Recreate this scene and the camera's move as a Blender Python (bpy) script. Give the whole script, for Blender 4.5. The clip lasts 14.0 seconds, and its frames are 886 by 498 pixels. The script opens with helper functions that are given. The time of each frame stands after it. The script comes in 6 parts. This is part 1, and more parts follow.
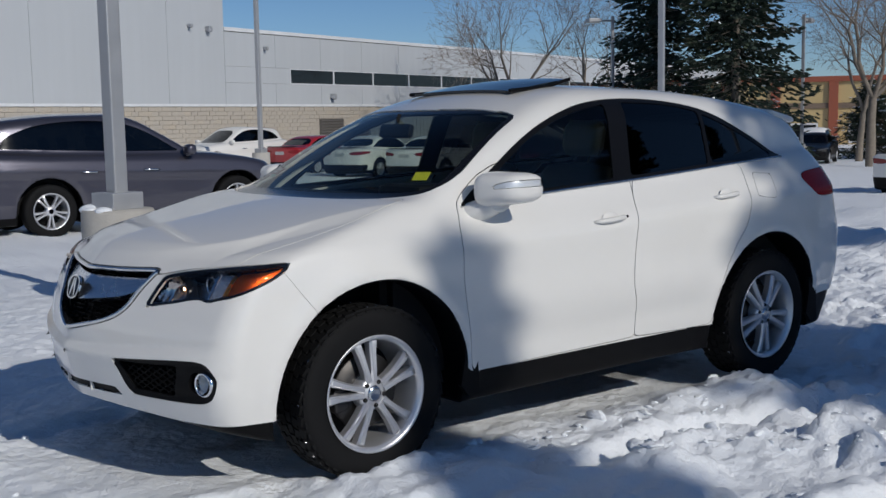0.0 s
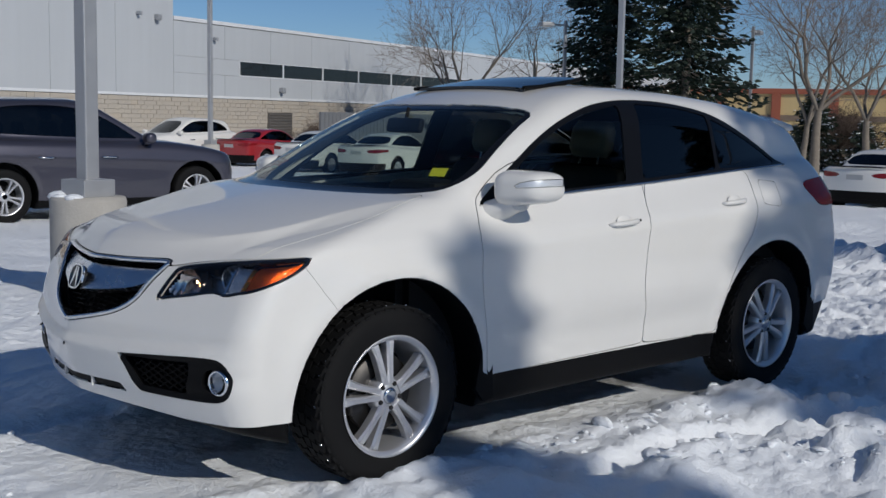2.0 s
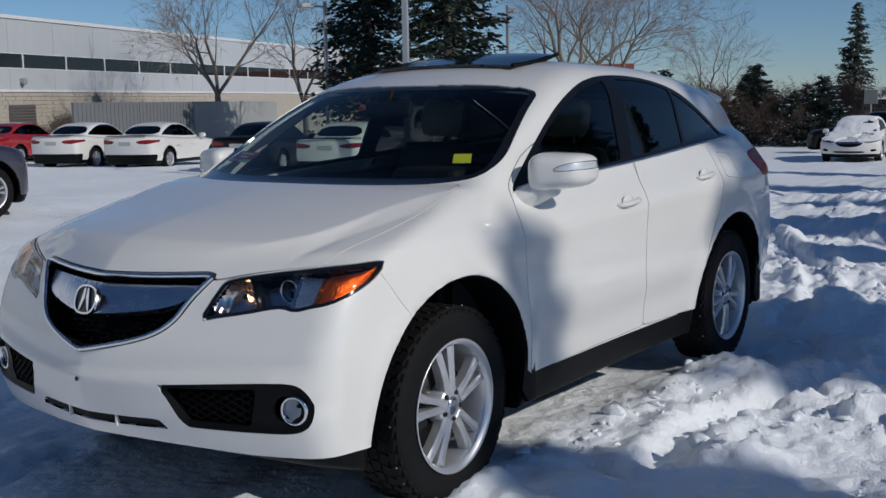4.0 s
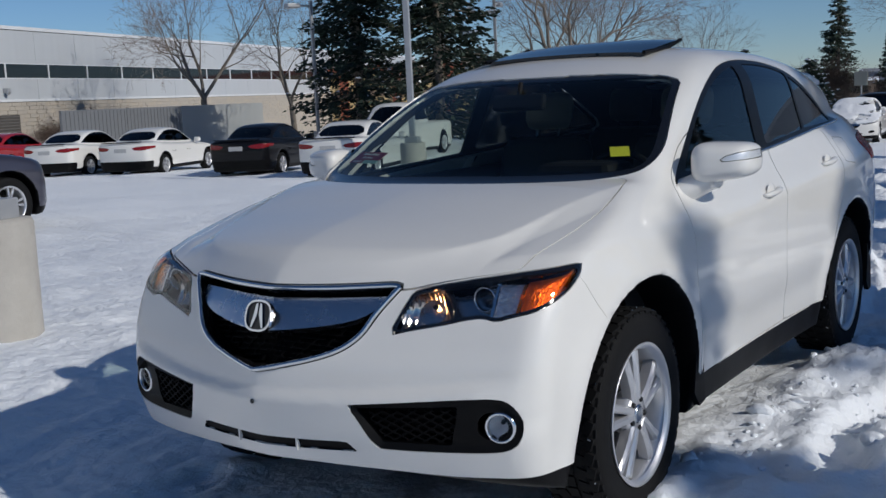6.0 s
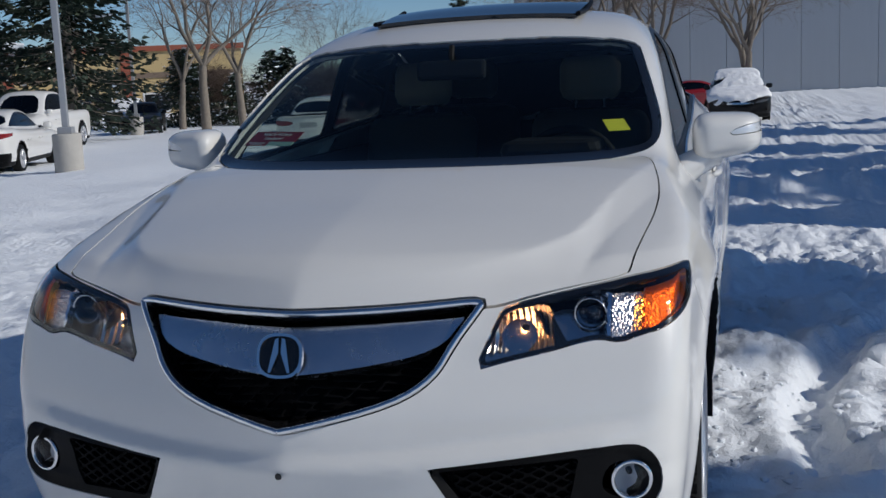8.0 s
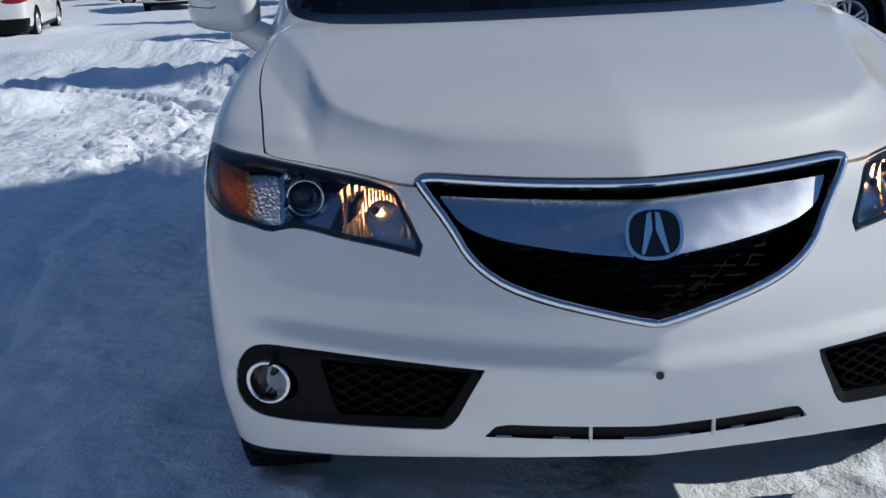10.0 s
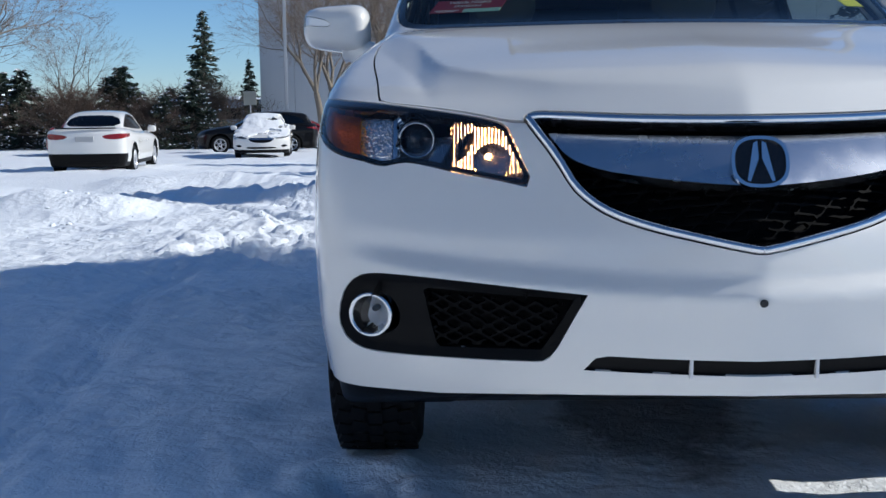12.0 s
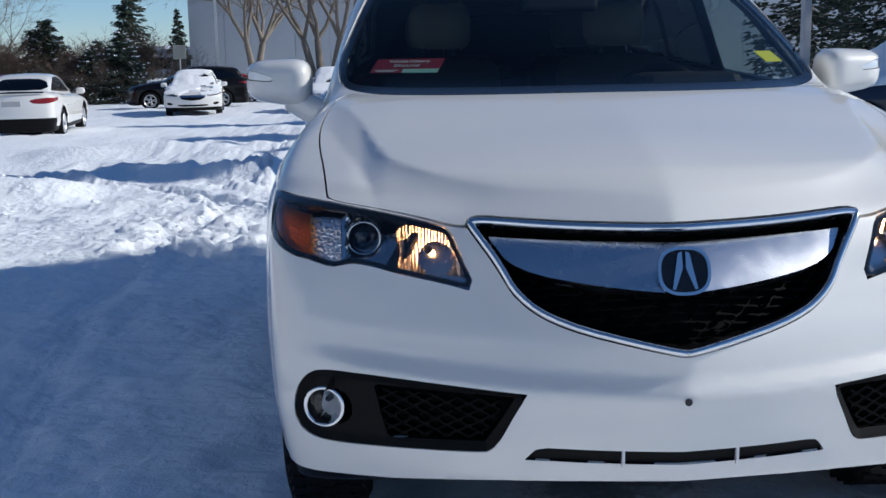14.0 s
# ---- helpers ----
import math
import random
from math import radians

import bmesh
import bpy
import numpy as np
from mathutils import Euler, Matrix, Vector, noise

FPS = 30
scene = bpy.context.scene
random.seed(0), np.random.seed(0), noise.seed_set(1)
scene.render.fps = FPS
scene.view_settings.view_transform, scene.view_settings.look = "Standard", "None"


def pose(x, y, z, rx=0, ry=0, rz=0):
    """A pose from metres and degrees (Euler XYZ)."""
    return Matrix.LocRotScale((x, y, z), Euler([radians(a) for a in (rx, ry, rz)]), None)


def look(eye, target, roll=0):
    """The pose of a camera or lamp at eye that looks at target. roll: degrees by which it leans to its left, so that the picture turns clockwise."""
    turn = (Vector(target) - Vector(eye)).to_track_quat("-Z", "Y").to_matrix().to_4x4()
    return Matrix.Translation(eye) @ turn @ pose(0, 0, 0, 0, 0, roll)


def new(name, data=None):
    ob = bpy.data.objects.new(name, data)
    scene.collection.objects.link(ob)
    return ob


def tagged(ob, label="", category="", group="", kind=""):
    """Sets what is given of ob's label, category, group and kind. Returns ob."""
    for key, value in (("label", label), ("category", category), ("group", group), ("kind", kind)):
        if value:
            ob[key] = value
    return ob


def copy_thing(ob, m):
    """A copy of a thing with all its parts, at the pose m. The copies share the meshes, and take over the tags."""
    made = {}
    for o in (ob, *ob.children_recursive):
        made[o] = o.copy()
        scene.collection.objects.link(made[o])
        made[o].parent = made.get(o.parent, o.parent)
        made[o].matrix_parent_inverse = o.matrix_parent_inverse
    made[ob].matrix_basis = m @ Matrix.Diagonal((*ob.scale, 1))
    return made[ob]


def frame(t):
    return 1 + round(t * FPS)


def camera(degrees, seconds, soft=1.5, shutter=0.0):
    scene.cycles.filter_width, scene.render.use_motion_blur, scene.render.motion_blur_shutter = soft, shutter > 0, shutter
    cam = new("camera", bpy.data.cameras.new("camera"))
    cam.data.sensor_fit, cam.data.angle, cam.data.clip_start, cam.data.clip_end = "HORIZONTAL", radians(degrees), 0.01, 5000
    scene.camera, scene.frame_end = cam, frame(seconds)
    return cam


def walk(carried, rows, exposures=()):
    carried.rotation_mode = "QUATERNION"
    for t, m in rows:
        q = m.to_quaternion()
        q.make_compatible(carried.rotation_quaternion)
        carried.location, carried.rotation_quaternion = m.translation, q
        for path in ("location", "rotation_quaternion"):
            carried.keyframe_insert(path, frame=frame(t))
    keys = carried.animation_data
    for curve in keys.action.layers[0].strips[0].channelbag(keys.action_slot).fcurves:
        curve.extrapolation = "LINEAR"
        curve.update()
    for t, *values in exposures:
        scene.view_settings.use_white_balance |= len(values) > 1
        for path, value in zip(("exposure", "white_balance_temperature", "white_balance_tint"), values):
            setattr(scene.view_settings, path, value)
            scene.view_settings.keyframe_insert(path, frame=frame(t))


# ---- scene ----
cam = camera(42.61, 14.0)
PATH = [
    (0, (-2.651, -4.560, 1.440), (-1.3912, -3.0228, 1.2133), -1.00),
    (0.5, (-2.651, -4.559, 1.439), (-1.3934, -3.0207, 1.2139), -0.94),
    (1, (-2.653, -4.548, 1.436), (-1.3956, -3.0086, 1.2142), -0.69),
    (1.5, (-2.682, -4.459, 1.426), (-1.3922, -2.9461, 1.2061), 0.18),
    (2, (-2.802, -4.229, 1.420), (-1.4623, -2.7623, 1.1923), 1.05),
    (2.2, (-2.827, -4.117, 1.403), (-1.5074, -2.6361, 1.1512), 0.98),
    (4.3, (-3.366, -2.984, 1.422), (-1.7217, -1.8738, 1.1657), -1.02),
    (4.5, (-3.434, -2.911, 1.432), (-1.7973, -1.7906, 1.1749), -1.07),
    (5, (-3.610, -2.743, 1.423), (-1.9364, -1.6852, 1.1429), -1.05),
    (5.5, (-3.598, -2.603, 1.425), (-1.9230, -1.5602, 1.1005), -0.87),
    (6, (-3.447, -2.415, 1.425), (-1.7995, -1.3121, 1.1603), -2.80),
    (6.5, (-3.406, -2.162, 1.412), (-1.7111, -1.1428, 1.1179), -1.60),
    (7, (-3.393, -1.745, 1.458), (-1.6206, -0.9108, 1.0557), -2.02),
    (7.2, (-3.351, -1.603, 1.439), (-1.5502, -0.8129, 1.0743), -2.06),
    (9.3, (-2.890, 0.054, 1.373), (-0.9456, 0.1311, 0.9112), -2.37),
    (9.5, (-2.864, 0.190, 1.388), (-0.9278, 0.2536, 0.8890), -1.50),
    (10, (-2.877, 0.482, 1.332), (-0.9533, 0.3919, 0.7930), -2.60),
    (10.5, (-2.934, 0.549, 1.163), (-0.9990, 0.5150, 0.6580), -0.66),
    (11, (-3.001, 0.583, 0.937), (-1.0203, 0.5859, 0.6577), -0.68),
    (11.5, (-3.014, 0.573, 0.898), (-1.0305, 0.5900, 0.6427), -0.72),
    (12, (-3.020, 0.566, 0.888), (-1.0353, 0.5922, 0.6401), -0.52),
    (12.5, (-3.025, 0.566, 0.884), (-1.0434, 0.6055, 0.6193), -0.67),
    (13, (-3.030, 0.567, 0.887), (-1.0472, 0.6111, 0.6324), -0.66),
    (13.5, (-3.044, 0.576, 0.910), (-1.0581, 0.5580, 0.6734), -0.43),
    (14, (-3.117, 0.584, 1.231), (-1.1484, 0.4988, 0.8857), -1.11),
]
EXPOSURES = [(0, -0.74, 5480, 8), (5, -0.66, 5450, 8), (7, -0.59, 5420, 8), (9.5, -0.42, 5340, 7), (10.5, -0.06, 5260, 6), (11, 0.07, 5260, 6), (13.4, 0.07, 5260, 6), (14, -0.03, 5300, 7)]
walk(cam, [(t, look(eye, target, roll)) for t, eye, target, roll in PATH], EXPOSURES)

# world and sun
SUN_UP = 31.0
world = bpy.data.worlds.new("winter_sky")
scene.world = world
world.use_nodes = True
wn = world.node_tree.nodes
sky = wn.new("ShaderNodeTexSky")
sky.sky_type = "NISHITA"
sky.sun_disc = False
sky.sun_elevation = radians(SUN_UP)
sky.sun_rotation = radians(180)
sky.altitude = 2000
sky.air_density = 1.0
sky.dust_density = 0.0
sky.ozone_density = 3.5
world.node_tree.links.new(sky.outputs[0], wn["Background"].inputs[0])
wn["Background"].inputs[1].default_value = 0.086
sun_data = bpy.data.lights.new("sun", "SUN")
sun_data.energy = 4.6
sun_data.angle = radians(0.55)
sun_data.color = (1.0, 0.85, 0.66)
sun = new("sun", sun_data)
sun.matrix_world = look((0, -50 * math.cos(radians(SUN_UP)), 50 * math.sin(radians(SUN_UP))), (0, 0, 0))



# ---- tools ----
def curve(xs, ys):
    """A smooth curve through control values (monotone cubic)."""
    xs, ys = np.array(xs, float), np.array(ys, float)
    h, d = np.diff(xs), np.diff(ys) / np.diff(xs)
    m = np.zeros(len(xs))
    m[0], m[-1] = d[0], d[-1]
    for i in range(1, len(xs) - 1):
        if d[i - 1] * d[i] > 0:
            w1, w2 = 2 * h[i] + h[i - 1], h[i] + 2 * h[i - 1]
            m[i] = (w1 + w2) / (w1 / d[i - 1] + w2 / d[i])

    def f(x):
        x = np.clip(np.asarray(x, float), xs[0], xs[-1])
        i = np.clip(np.searchsorted(xs, x) - 1, 0, len(xs) - 2)
        t = (x - xs[i]) / h[i]
        return ((1 + 2 * t) * (1 - t) ** 2 * ys[i] + t * (1 - t) ** 2 * h[i] * m[i]
                + t * t * (3 - 2 * t) * ys[i + 1] + t * t * (t - 1) * h[i] * m[i + 1])
    return f


def smax(a, b, r):
    k = np.clip(0.5 + 0.5 * (a - b) / r, 0, 1)
    return b + (a - b) * k + r * k * (1 - k)


def smin(a, b, r):
    return -smax(-a, -b, r)


def lattice(seed):
    return np.random.RandomState(seed).rand(256, 256)


LATTICES = [lattice(s) for s in range(8)]


def vnoise(x, y, n=0):
    """Smooth value noise from 0 to 1."""
    g = LATTICES[n % 8]
    xi, yi = np.floor(x).astype(int), np.floor(y).astype(int)
    u, v = x - xi, y - yi
    u, v = u * u * u * (u * (u * 6 - 15) + 10), v * v * v * (v * (v * 6 - 15) + 10)
    a, b = g[xi % 256, yi % 256], g[(xi + 1) % 256, yi % 256]
    c, d = g[xi % 256, (yi + 1) % 256], g[(xi + 1) % 256, (yi + 1) % 256]
    return (a * (1 - u) + b * u) * (1 - v) + (c * (1 - u) + d * u) * v


def fbm(x, y, octaves=4, n=0):
    out, amp, total = 0, 1.0, 0.0
    for o in range(octaves):
        out = out + amp * vnoise(x * 2 ** o + 17.3 * o, y * 2 ** o + 9.1 * o, n + o)
        total += amp
        amp *= 0.5
    return out / total


def surface_net(f, lo, hi, step):
    """Quads on the zero surface of f(x, y, z), vertices drawn onto the surface."""
    axes = [np.arange(l, h + step, step) for l, h in zip(lo, hi)]
    X, Y, Z = np.meshgrid(*axes, indexing="ij")
    V = f(X, Y, Z)
    inside = V < 0
    n = np.array(V.shape) - 1
    corners = sum(inside[i:n[0] + i, j:n[1] + j, k:n[2] + k].astype(int) for i in (0, 1) for j in (0, 1) for k in (0, 1))
    active = (corners > 0) & (corners < 8)
    idx = -np.ones(n, int)
    cells = np.argwhere(active)
    idx[tuple(cells.T)] = np.arange(len(cells))
    p = np.zeros((len(cells), 3))
    cnt = np.zeros(len(cells))
    for ax in range(3):
        for a in (0, 1):
            for b in (0, 1):
                o = np.zeros(3, int)
                o[(ax + 1) % 3], o[(ax + 2) % 3] = a, b
                q = o.copy()
                q[ax] = 1
                v0, v1 = V[tuple((cells + o).T)], V[tuple((cells + q).T)]
                m = (v0 < 0) != (v1 < 0)
                t = np.where(m, v0 / np.where(m, v0 - v1, 1), 0)
                pt = cells + o + 0.0
                pt[:, ax] += t
                p[m] += pt[m]
                cnt[m] += 1
    p = np.array(lo) + step * p / cnt[:, None]
    for _ in range(5):
        v = f(*p.T)
        e = 1e-4
        g = np.stack([f(*(p + e * np.eye(3)[k]).T) - f(*(p - e * np.eye(3)[k]).T) for k in range(3)], 1) / (2 * e)
        s = -v[:, None] * g / np.maximum((g * g).sum(1), 0.05)[:, None]
        p = p + np.clip(s, -0.4 * step, 0.4 * step)
    quads = []
    for ax in range(3):
        b, c = (ax + 1) % 3, (ax + 2) % 3
        sl0 = [slice(1, -1)] * 3
        sl0[ax] = slice(0, -1)
        sl1 = [slice(1, -1)] * 3
        sl1[ax] = slice(1, None)
        s0, s1 = inside[tuple(sl0)], inside[tuple(sl1)]
        for flip in (False, True):
            e = np.argwhere((s0 & ~s1) if not flip else (~s0 & s1))
            e[:, b] += 1
            e[:, c] += 1
            off = np.zeros((4, 3), int)
            off[1, b], off[2, b], off[2, c], off[3, c] = -1, -1, -1, -1
            q = np.stack([idx[tuple((e + o).T)] for o in off], 1)
            q = q[(q >= 0).all(1)]
            quads.append(q[:, ::-1] if flip else q)
    return p, [list(map(int, q)) for q in np.concatenate(quads)]


def chaikin(points, rounds=2, closed=True):
    p = np.array(points, float)
    for _ in range(rounds):
        q = np.roll(p, -1, 0) if closed else p[1:]
        a = p if closed else p[:-1]
        new_p = np.stack([0.75 * a + 0.25 * q, 0.25 * a + 0.75 * q], 1).reshape(-1, 2)
        p = new_p if closed else np.concatenate([p[:1], new_p, p[-1:]])
    return p


def outline_distance(u, v, poly):
    """Signed distance of points to a closed outline; below zero inside."""
    p = np.array(poly, float)
    q = np.roll(p, -1, 0)
    best = np.full(len(u), 1e9)
    odd = np.zeros(len(u), bool)
    for (x0, y0), (x1, y1) in zip(p, q):
        dx, dy = x1 - x0, y1 - y0
        t = np.clip(((u - x0) * dx + (v - y0) * dy) / (dx * dx + dy * dy + 1e-12), 0, 1)
        best = np.minimum(best, (u - x0 - t * dx) ** 2 + (v - y0 - t * dy) ** 2)
        hit = (y0 > v) != (y1 > v)
        odd ^= hit & (u < (x1 - x0) * (v - y0) / (y1 - y0 + 1e-15) + x0)
    d = np.sqrt(best)
    return np.where(odd, -d, d)


class Sheet:
    """A polygon surface that can be cut along the zero line of a value given at its vertices."""

    def __init__(self, verts, faces):
        self.v, self.f = np.asarray(verts, float), faces

    def cut(self, values):
        """The part where values <= 0 and the rest."""
        val = np.asarray(values, float).copy()
        val[np.abs(val) < 1e-7] = 1e-7
        inner, outer, extra, cache = [], [], [], {}
        neg = val < 0
        base = len(self.v)

        def cross(a, b):
            key = (a, b) if a < b else (b, a)
            if key not in cache:
                a0, b0 = key
                t = val[a0] / (val[a0] - val[b0])
                cache[key] = base + len(extra)
                extra.append(self.v[a0] + t * (self.v[b0] - self.v[a0]))
            return cache[key]

        for f in self.f:
            s = [neg[i] for i in f]
            if all(s):
                inner.append(f)
            elif not any(s):
                outer.append(f)
            else:
                a, b = [], []
                for i, j in zip(f, f[1:] + f[:1]):
                    (a if neg[i] else b).append(i)
                    if neg[i] != neg[j]:
                        c = cross(i, j)
                        a.append(c)
                        b.append(c)
                if len(a) > 2:
                    inner.append(a)
                if len(b) > 2:
                    outer.append(b)
        v = np.concatenate([self.v, np.array(extra)]) if extra else self.v
        return Sheet(v, inner).packed(), Sheet(v, outer).packed()

    def packed(self):
        used = sorted({i for f in self.f for i in f})
        at = {i: n for n, i in enumerate(used)}
        return Sheet(self.v[used] if used else np.zeros((0, 3)), [[at[i] for i in f] for f in self.f])

    def normals(self):
        tri = np.array([(f[0], f[k], f[k + 1]) for f in self.f for k in range(1, len(f) - 1)], int).reshape(-1, 3)
        m = np.cross(self.v[tri[:, 1]] - self.v[tri[:, 0]], self.v[tri[:, 2]] - self.v[tri[:, 0]])
        n = np.zeros_like(self.v)
        for k in range(3):
            np.add.at(n, tri[:, k], m)
        return n / np.maximum(np.linalg.norm(n, axis=1), 1e-12)[:, None]

    def moved(self, d):
        """Shifted along its normals."""
        return Sheet(self.v + d * self.normals(), self.f)


def sheet_part(name, sheet, material, parent, label="", thick=0.0, smooth=True):
    """A sheet as one mesh object; thick gives it a turned-in edge."""
    v, f = sheet.v, list(sheet.f)
    if thick:
        n = sheet.normals()
        edges = {}
        for q in f:
            for a, b in zip(q, q[1:] + q[:1]):
                edges[(a, b)] = 1
        rim = [(a, b) for a, b in edges if (b, a) not in edges]
        ring = sorted({i for e in rim for i in e})
        at = {i: len(v) + k for k, i in enumerate(ring)}
        dup = {i: len(v) + len(ring) + k for k, i in enumerate(ring)}
        v = np.concatenate([v, v[ring] - thick * n[ring], v[ring]])
        f = f + [[dup[b], dup[a], at[a], at[b]] for a, b in rim]
    me = bpy.data.meshes.new(name)
    me.from_pydata(v.tolist(), [], f)
    me.polygons.foreach_set("use_smooth", [smooth] * len(me.polygons))
    me.materials.append(material)
    ob = new(name, me)
    ob.parent = parent
    if label:
        ob["label"] = label
    return ob


def part(name, bm, material, parent=None, label="", smooth=False):
    me = bpy.data.meshes.new(name)
    bm.normal_update()
    bm.to_mesh(me)
    bm.free()
    if smooth:
        me.polygons.foreach_set("use_smooth", [True] * len(me.polygons))
    for m in material if isinstance(material, (list, tuple)) else [material]:
        me.materials.append(m)
    ob = new(name, me)
    ob.parent = parent
    if label:
        ob["label"] = label
    return ob


def thing(name, m, label, category, group="", kind=""):
    ob = new(name)
    ob.empty_display_size = 0.2
    ob.matrix_world = m
    return tagged(ob, label, category, group, kind)


def box(bm, lo, hi, bevel=0.0, m=None):
    """Adds a box, its edges bevelled."""
    if bevel:
        lo, hi = Vector(lo), Vector(hi)
        b = min(bevel, min(hi - lo) * 0.49)
        rows = []
        # rounded in three steps from the bottom face to the top face
        q = 0.29 * b
        for z, d in ((lo.z, b), (lo.z + q, q), (lo.z + b, 0), (hi.z - b, 0), (hi.z - q, q), (hi.z, b)):
            x0, x1, y0, y1 = lo.x + d, hi.x - d, lo.y + d, hi.y - d
            c = b
            ring = [(x0 + c, y0), (x1 - c, y0), (x1 - q, y0 + q), (x1, y0 + c), (x1, y1 - c), (x1 - q, y1 - q), (x1 - c, y1), (x0 + c, y1), (x0 + q, y1 - q), (x0, y1 - c), (x0, y0 + c), (x0 + q, y0 + q)]
            rows.append([bm.verts.new((m @ Vector((x, y, z))) if m is not None else (x, y, z)) for x, y in ring])
        for a, r in zip(rows, rows[1:]):
            for k in range(12):
                bm.faces.new((a[k], a[(k + 1) % 12], r[(k + 1) % 12], r[k]))
        bm.faces.new(rows[0][::-1])
        bm.faces.new(rows[-1])
        return [v for r in rows for v in r]
    vs = []
    for k in range(8):
        p = Vector((hi[0] if k & 1 else lo[0], hi[1] if k & 2 else lo[1], hi[2] if k & 4 else lo[2]))
        vs.append(bm.verts.new(m @ p if m is not None else p))
    for f in ((0, 2, 3, 1), (4, 5, 7, 6), (0, 1, 5, 4), (2, 6, 7, 3), (0, 4, 6, 2), (1, 3, 7, 5)):
        bm.faces.new([vs[k] for k in f])
    return vs


def lathe(bm, profile, segments=32, m=None, start=0.0, end=2 * math.pi):
    """Turns a profile of (radius, height) about the z axis."""
    full = abs(end - start - 2 * math.pi) < 1e-6
    n = segments if full else segments + 1
    rings = []
    for r, z in profile:
        row = []
        for i in range(n):
            a = start + (end - start) * i / segments
            p = Vector((r * math.cos(a), r * math.sin(a), z))
            row.append(bm.verts.new(m @ p if m is not None else p))
        rings.append(row)
    for a, b in zip(rings, rings[1:]):
        for i in range(n if full else n - 1):
            j = (i + 1) % n
            bm.faces.new((a[i], a[j], b[j], b[i]))
    return rings


def tube(bm, points, radii, sides=6, cap=True):
    """A round bar along points."""
    pts = [Vector(p) for p in points]
    rings, up = [], Vector((0.13, 0.31, 0.94))
    for i, p in enumerate(pts):
        d = (pts[min(i + 1, len(pts) - 1)] - pts[max(i - 1, 0)]).normalized()
        a = d.cross(up)
        if a.length < 1e-3:
            a = d.cross(Vector((1, 0, 0)))
        a.normalize()
        b = d.cross(a)
        r = radii[i] if hasattr(radii, "__len__") else radii
        rings.append([bm.verts.new(p + (a * math.cos(2 * math.pi * k / sides) + b * math.sin(2 * math.pi * k / sides)) * r) for k in range(sides)])
    for a, b in zip(rings, rings[1:]):
        for k in range(sides):
            bm.faces.new((a[k], b[k], b[(k + 1) % sides], a[(k + 1) % sides]))
    if cap:
        bm.faces.new(rings[0])
        bm.faces.new(rings[-1][::-1])
    return rings


def prism(bm, poly, h0, h1, m=None):
    """A flat outline drawn out from height h0 to h1."""
    a = [bm.verts.new((x, y, h0)) for x, y in poly]
    b = [bm.verts.new((x, y, h1)) for x, y in poly]
    n = len(poly)
    bm.faces.new(a[::-1])
    bm.faces.new(b)
    for i in range(n):
        bm.faces.new((a[i], a[(i + 1) % n], b[(i + 1) % n], b[i]))
    if m is not None:
        bmesh.ops.transform(bm, matrix=m, verts=a + b)
    return a + b


# ---- materials ----
class Nodes:
    """A small builder for node materials."""

    def __init__(self, name):
        self.m = bpy.data.materials.new(name)
        self.m.use_nodes = True
        self.t = self.m.node_tree
        self.b = self.t.nodes["Principled BSDF"]

    def add(self, kind, values=None, **props):
        n = self.t.nodes.new(kind)
        for k, v in props.items():
            setattr(n, k, v)
        for k, v in (values or {}).items():
            if hasattr(v, "is_output"):
                self.t.links.new(v, n.inputs[k])
            else:
                n.inputs[k].default_value = v
        return n

    def set(self, **values):
        for k, v in values.items():
            key = k.replace("_", " ")
            if hasattr(v, "is_output"):
                self.t.links.new(v, self.b.inputs[key])
            else:
                self.b.inputs[key].default_value = v
        return self

    def coords(self, which="Object"):
        return self.add("ShaderNodeTexCoord").outputs[which]

    def noise(self, scale, detail=4, rough=0.55, vec=None, out="Fac"):
        v = {"Scale": scale, "Detail": detail, "Roughness": rough}
        v["Vector"] = vec if vec is not None else self.coords()
        return self.add("ShaderNodeTexNoise", v).outputs[out]

    def ramp(self, fac, *stops):
        n = self.add("ShaderNodeValToRGB", {"Fac": fac})
        e = n.color_ramp.elements
        while len(e) < len(stops):
            e.new(0.5)
        for el, (p, c) in zip(e, stops):
            el.position = p
            el.color = (*c, 1) if len(c) == 3 else c
        return n.outputs[0]

    def mix(self, fac, a, b):
        n = self.add("ShaderNodeMix", data_type="RGBA")
        for k, v in ((0, fac), (6, a), (7, b)):
            if hasattr(v, "is_output"):
                self.t.links.new(v, n.inputs[k])
            else:
                n.inputs[k].default_value = v if k == 0 else (*v, 1) if len(v) == 3 else v
        return n.outputs[2]

    def bump(self, height, strength=0.3, distance=0.01, base=None):
        v = {"Height": height, "Strength": strength, "Distance": distance}
        if base is not None:
            v["Normal"] = base
        return self.add("ShaderNodeBump", v).outputs[0]


def paint(name, color, flake=0.0, coat=1.0, rough=0.35, metal=0.0, dirt=0.12, spec=0.5):
    n = Nodes(name)
    big, fine = n.noise(1.7, 5), n.noise(60, 3)
    dull = tuple(c * 0.8 for c in color)
    grime = n.ramp(n.noise(4.0, 8, 0.7), (0.5, (0, 0, 0)), (0.85, (dirt, dirt, dirt)))
    base = n.mix(big, dull if flake else tuple(c * 0.95 for c in color), color)
    base = n.mix(grime, base, (0.42, 0.39, 0.35))
    n.set(Base_Color=base, Roughness=n.ramp(fine, (0.3, (rough * 0.9,) * 3), (0.7, (rough * 1.15,) * 3)), Metallic=metal, Coat_Weight=coat, Coat_Roughness=0.03)
    n.b.inputs["Specular IOR Level"].default_value = spec
    return n.m


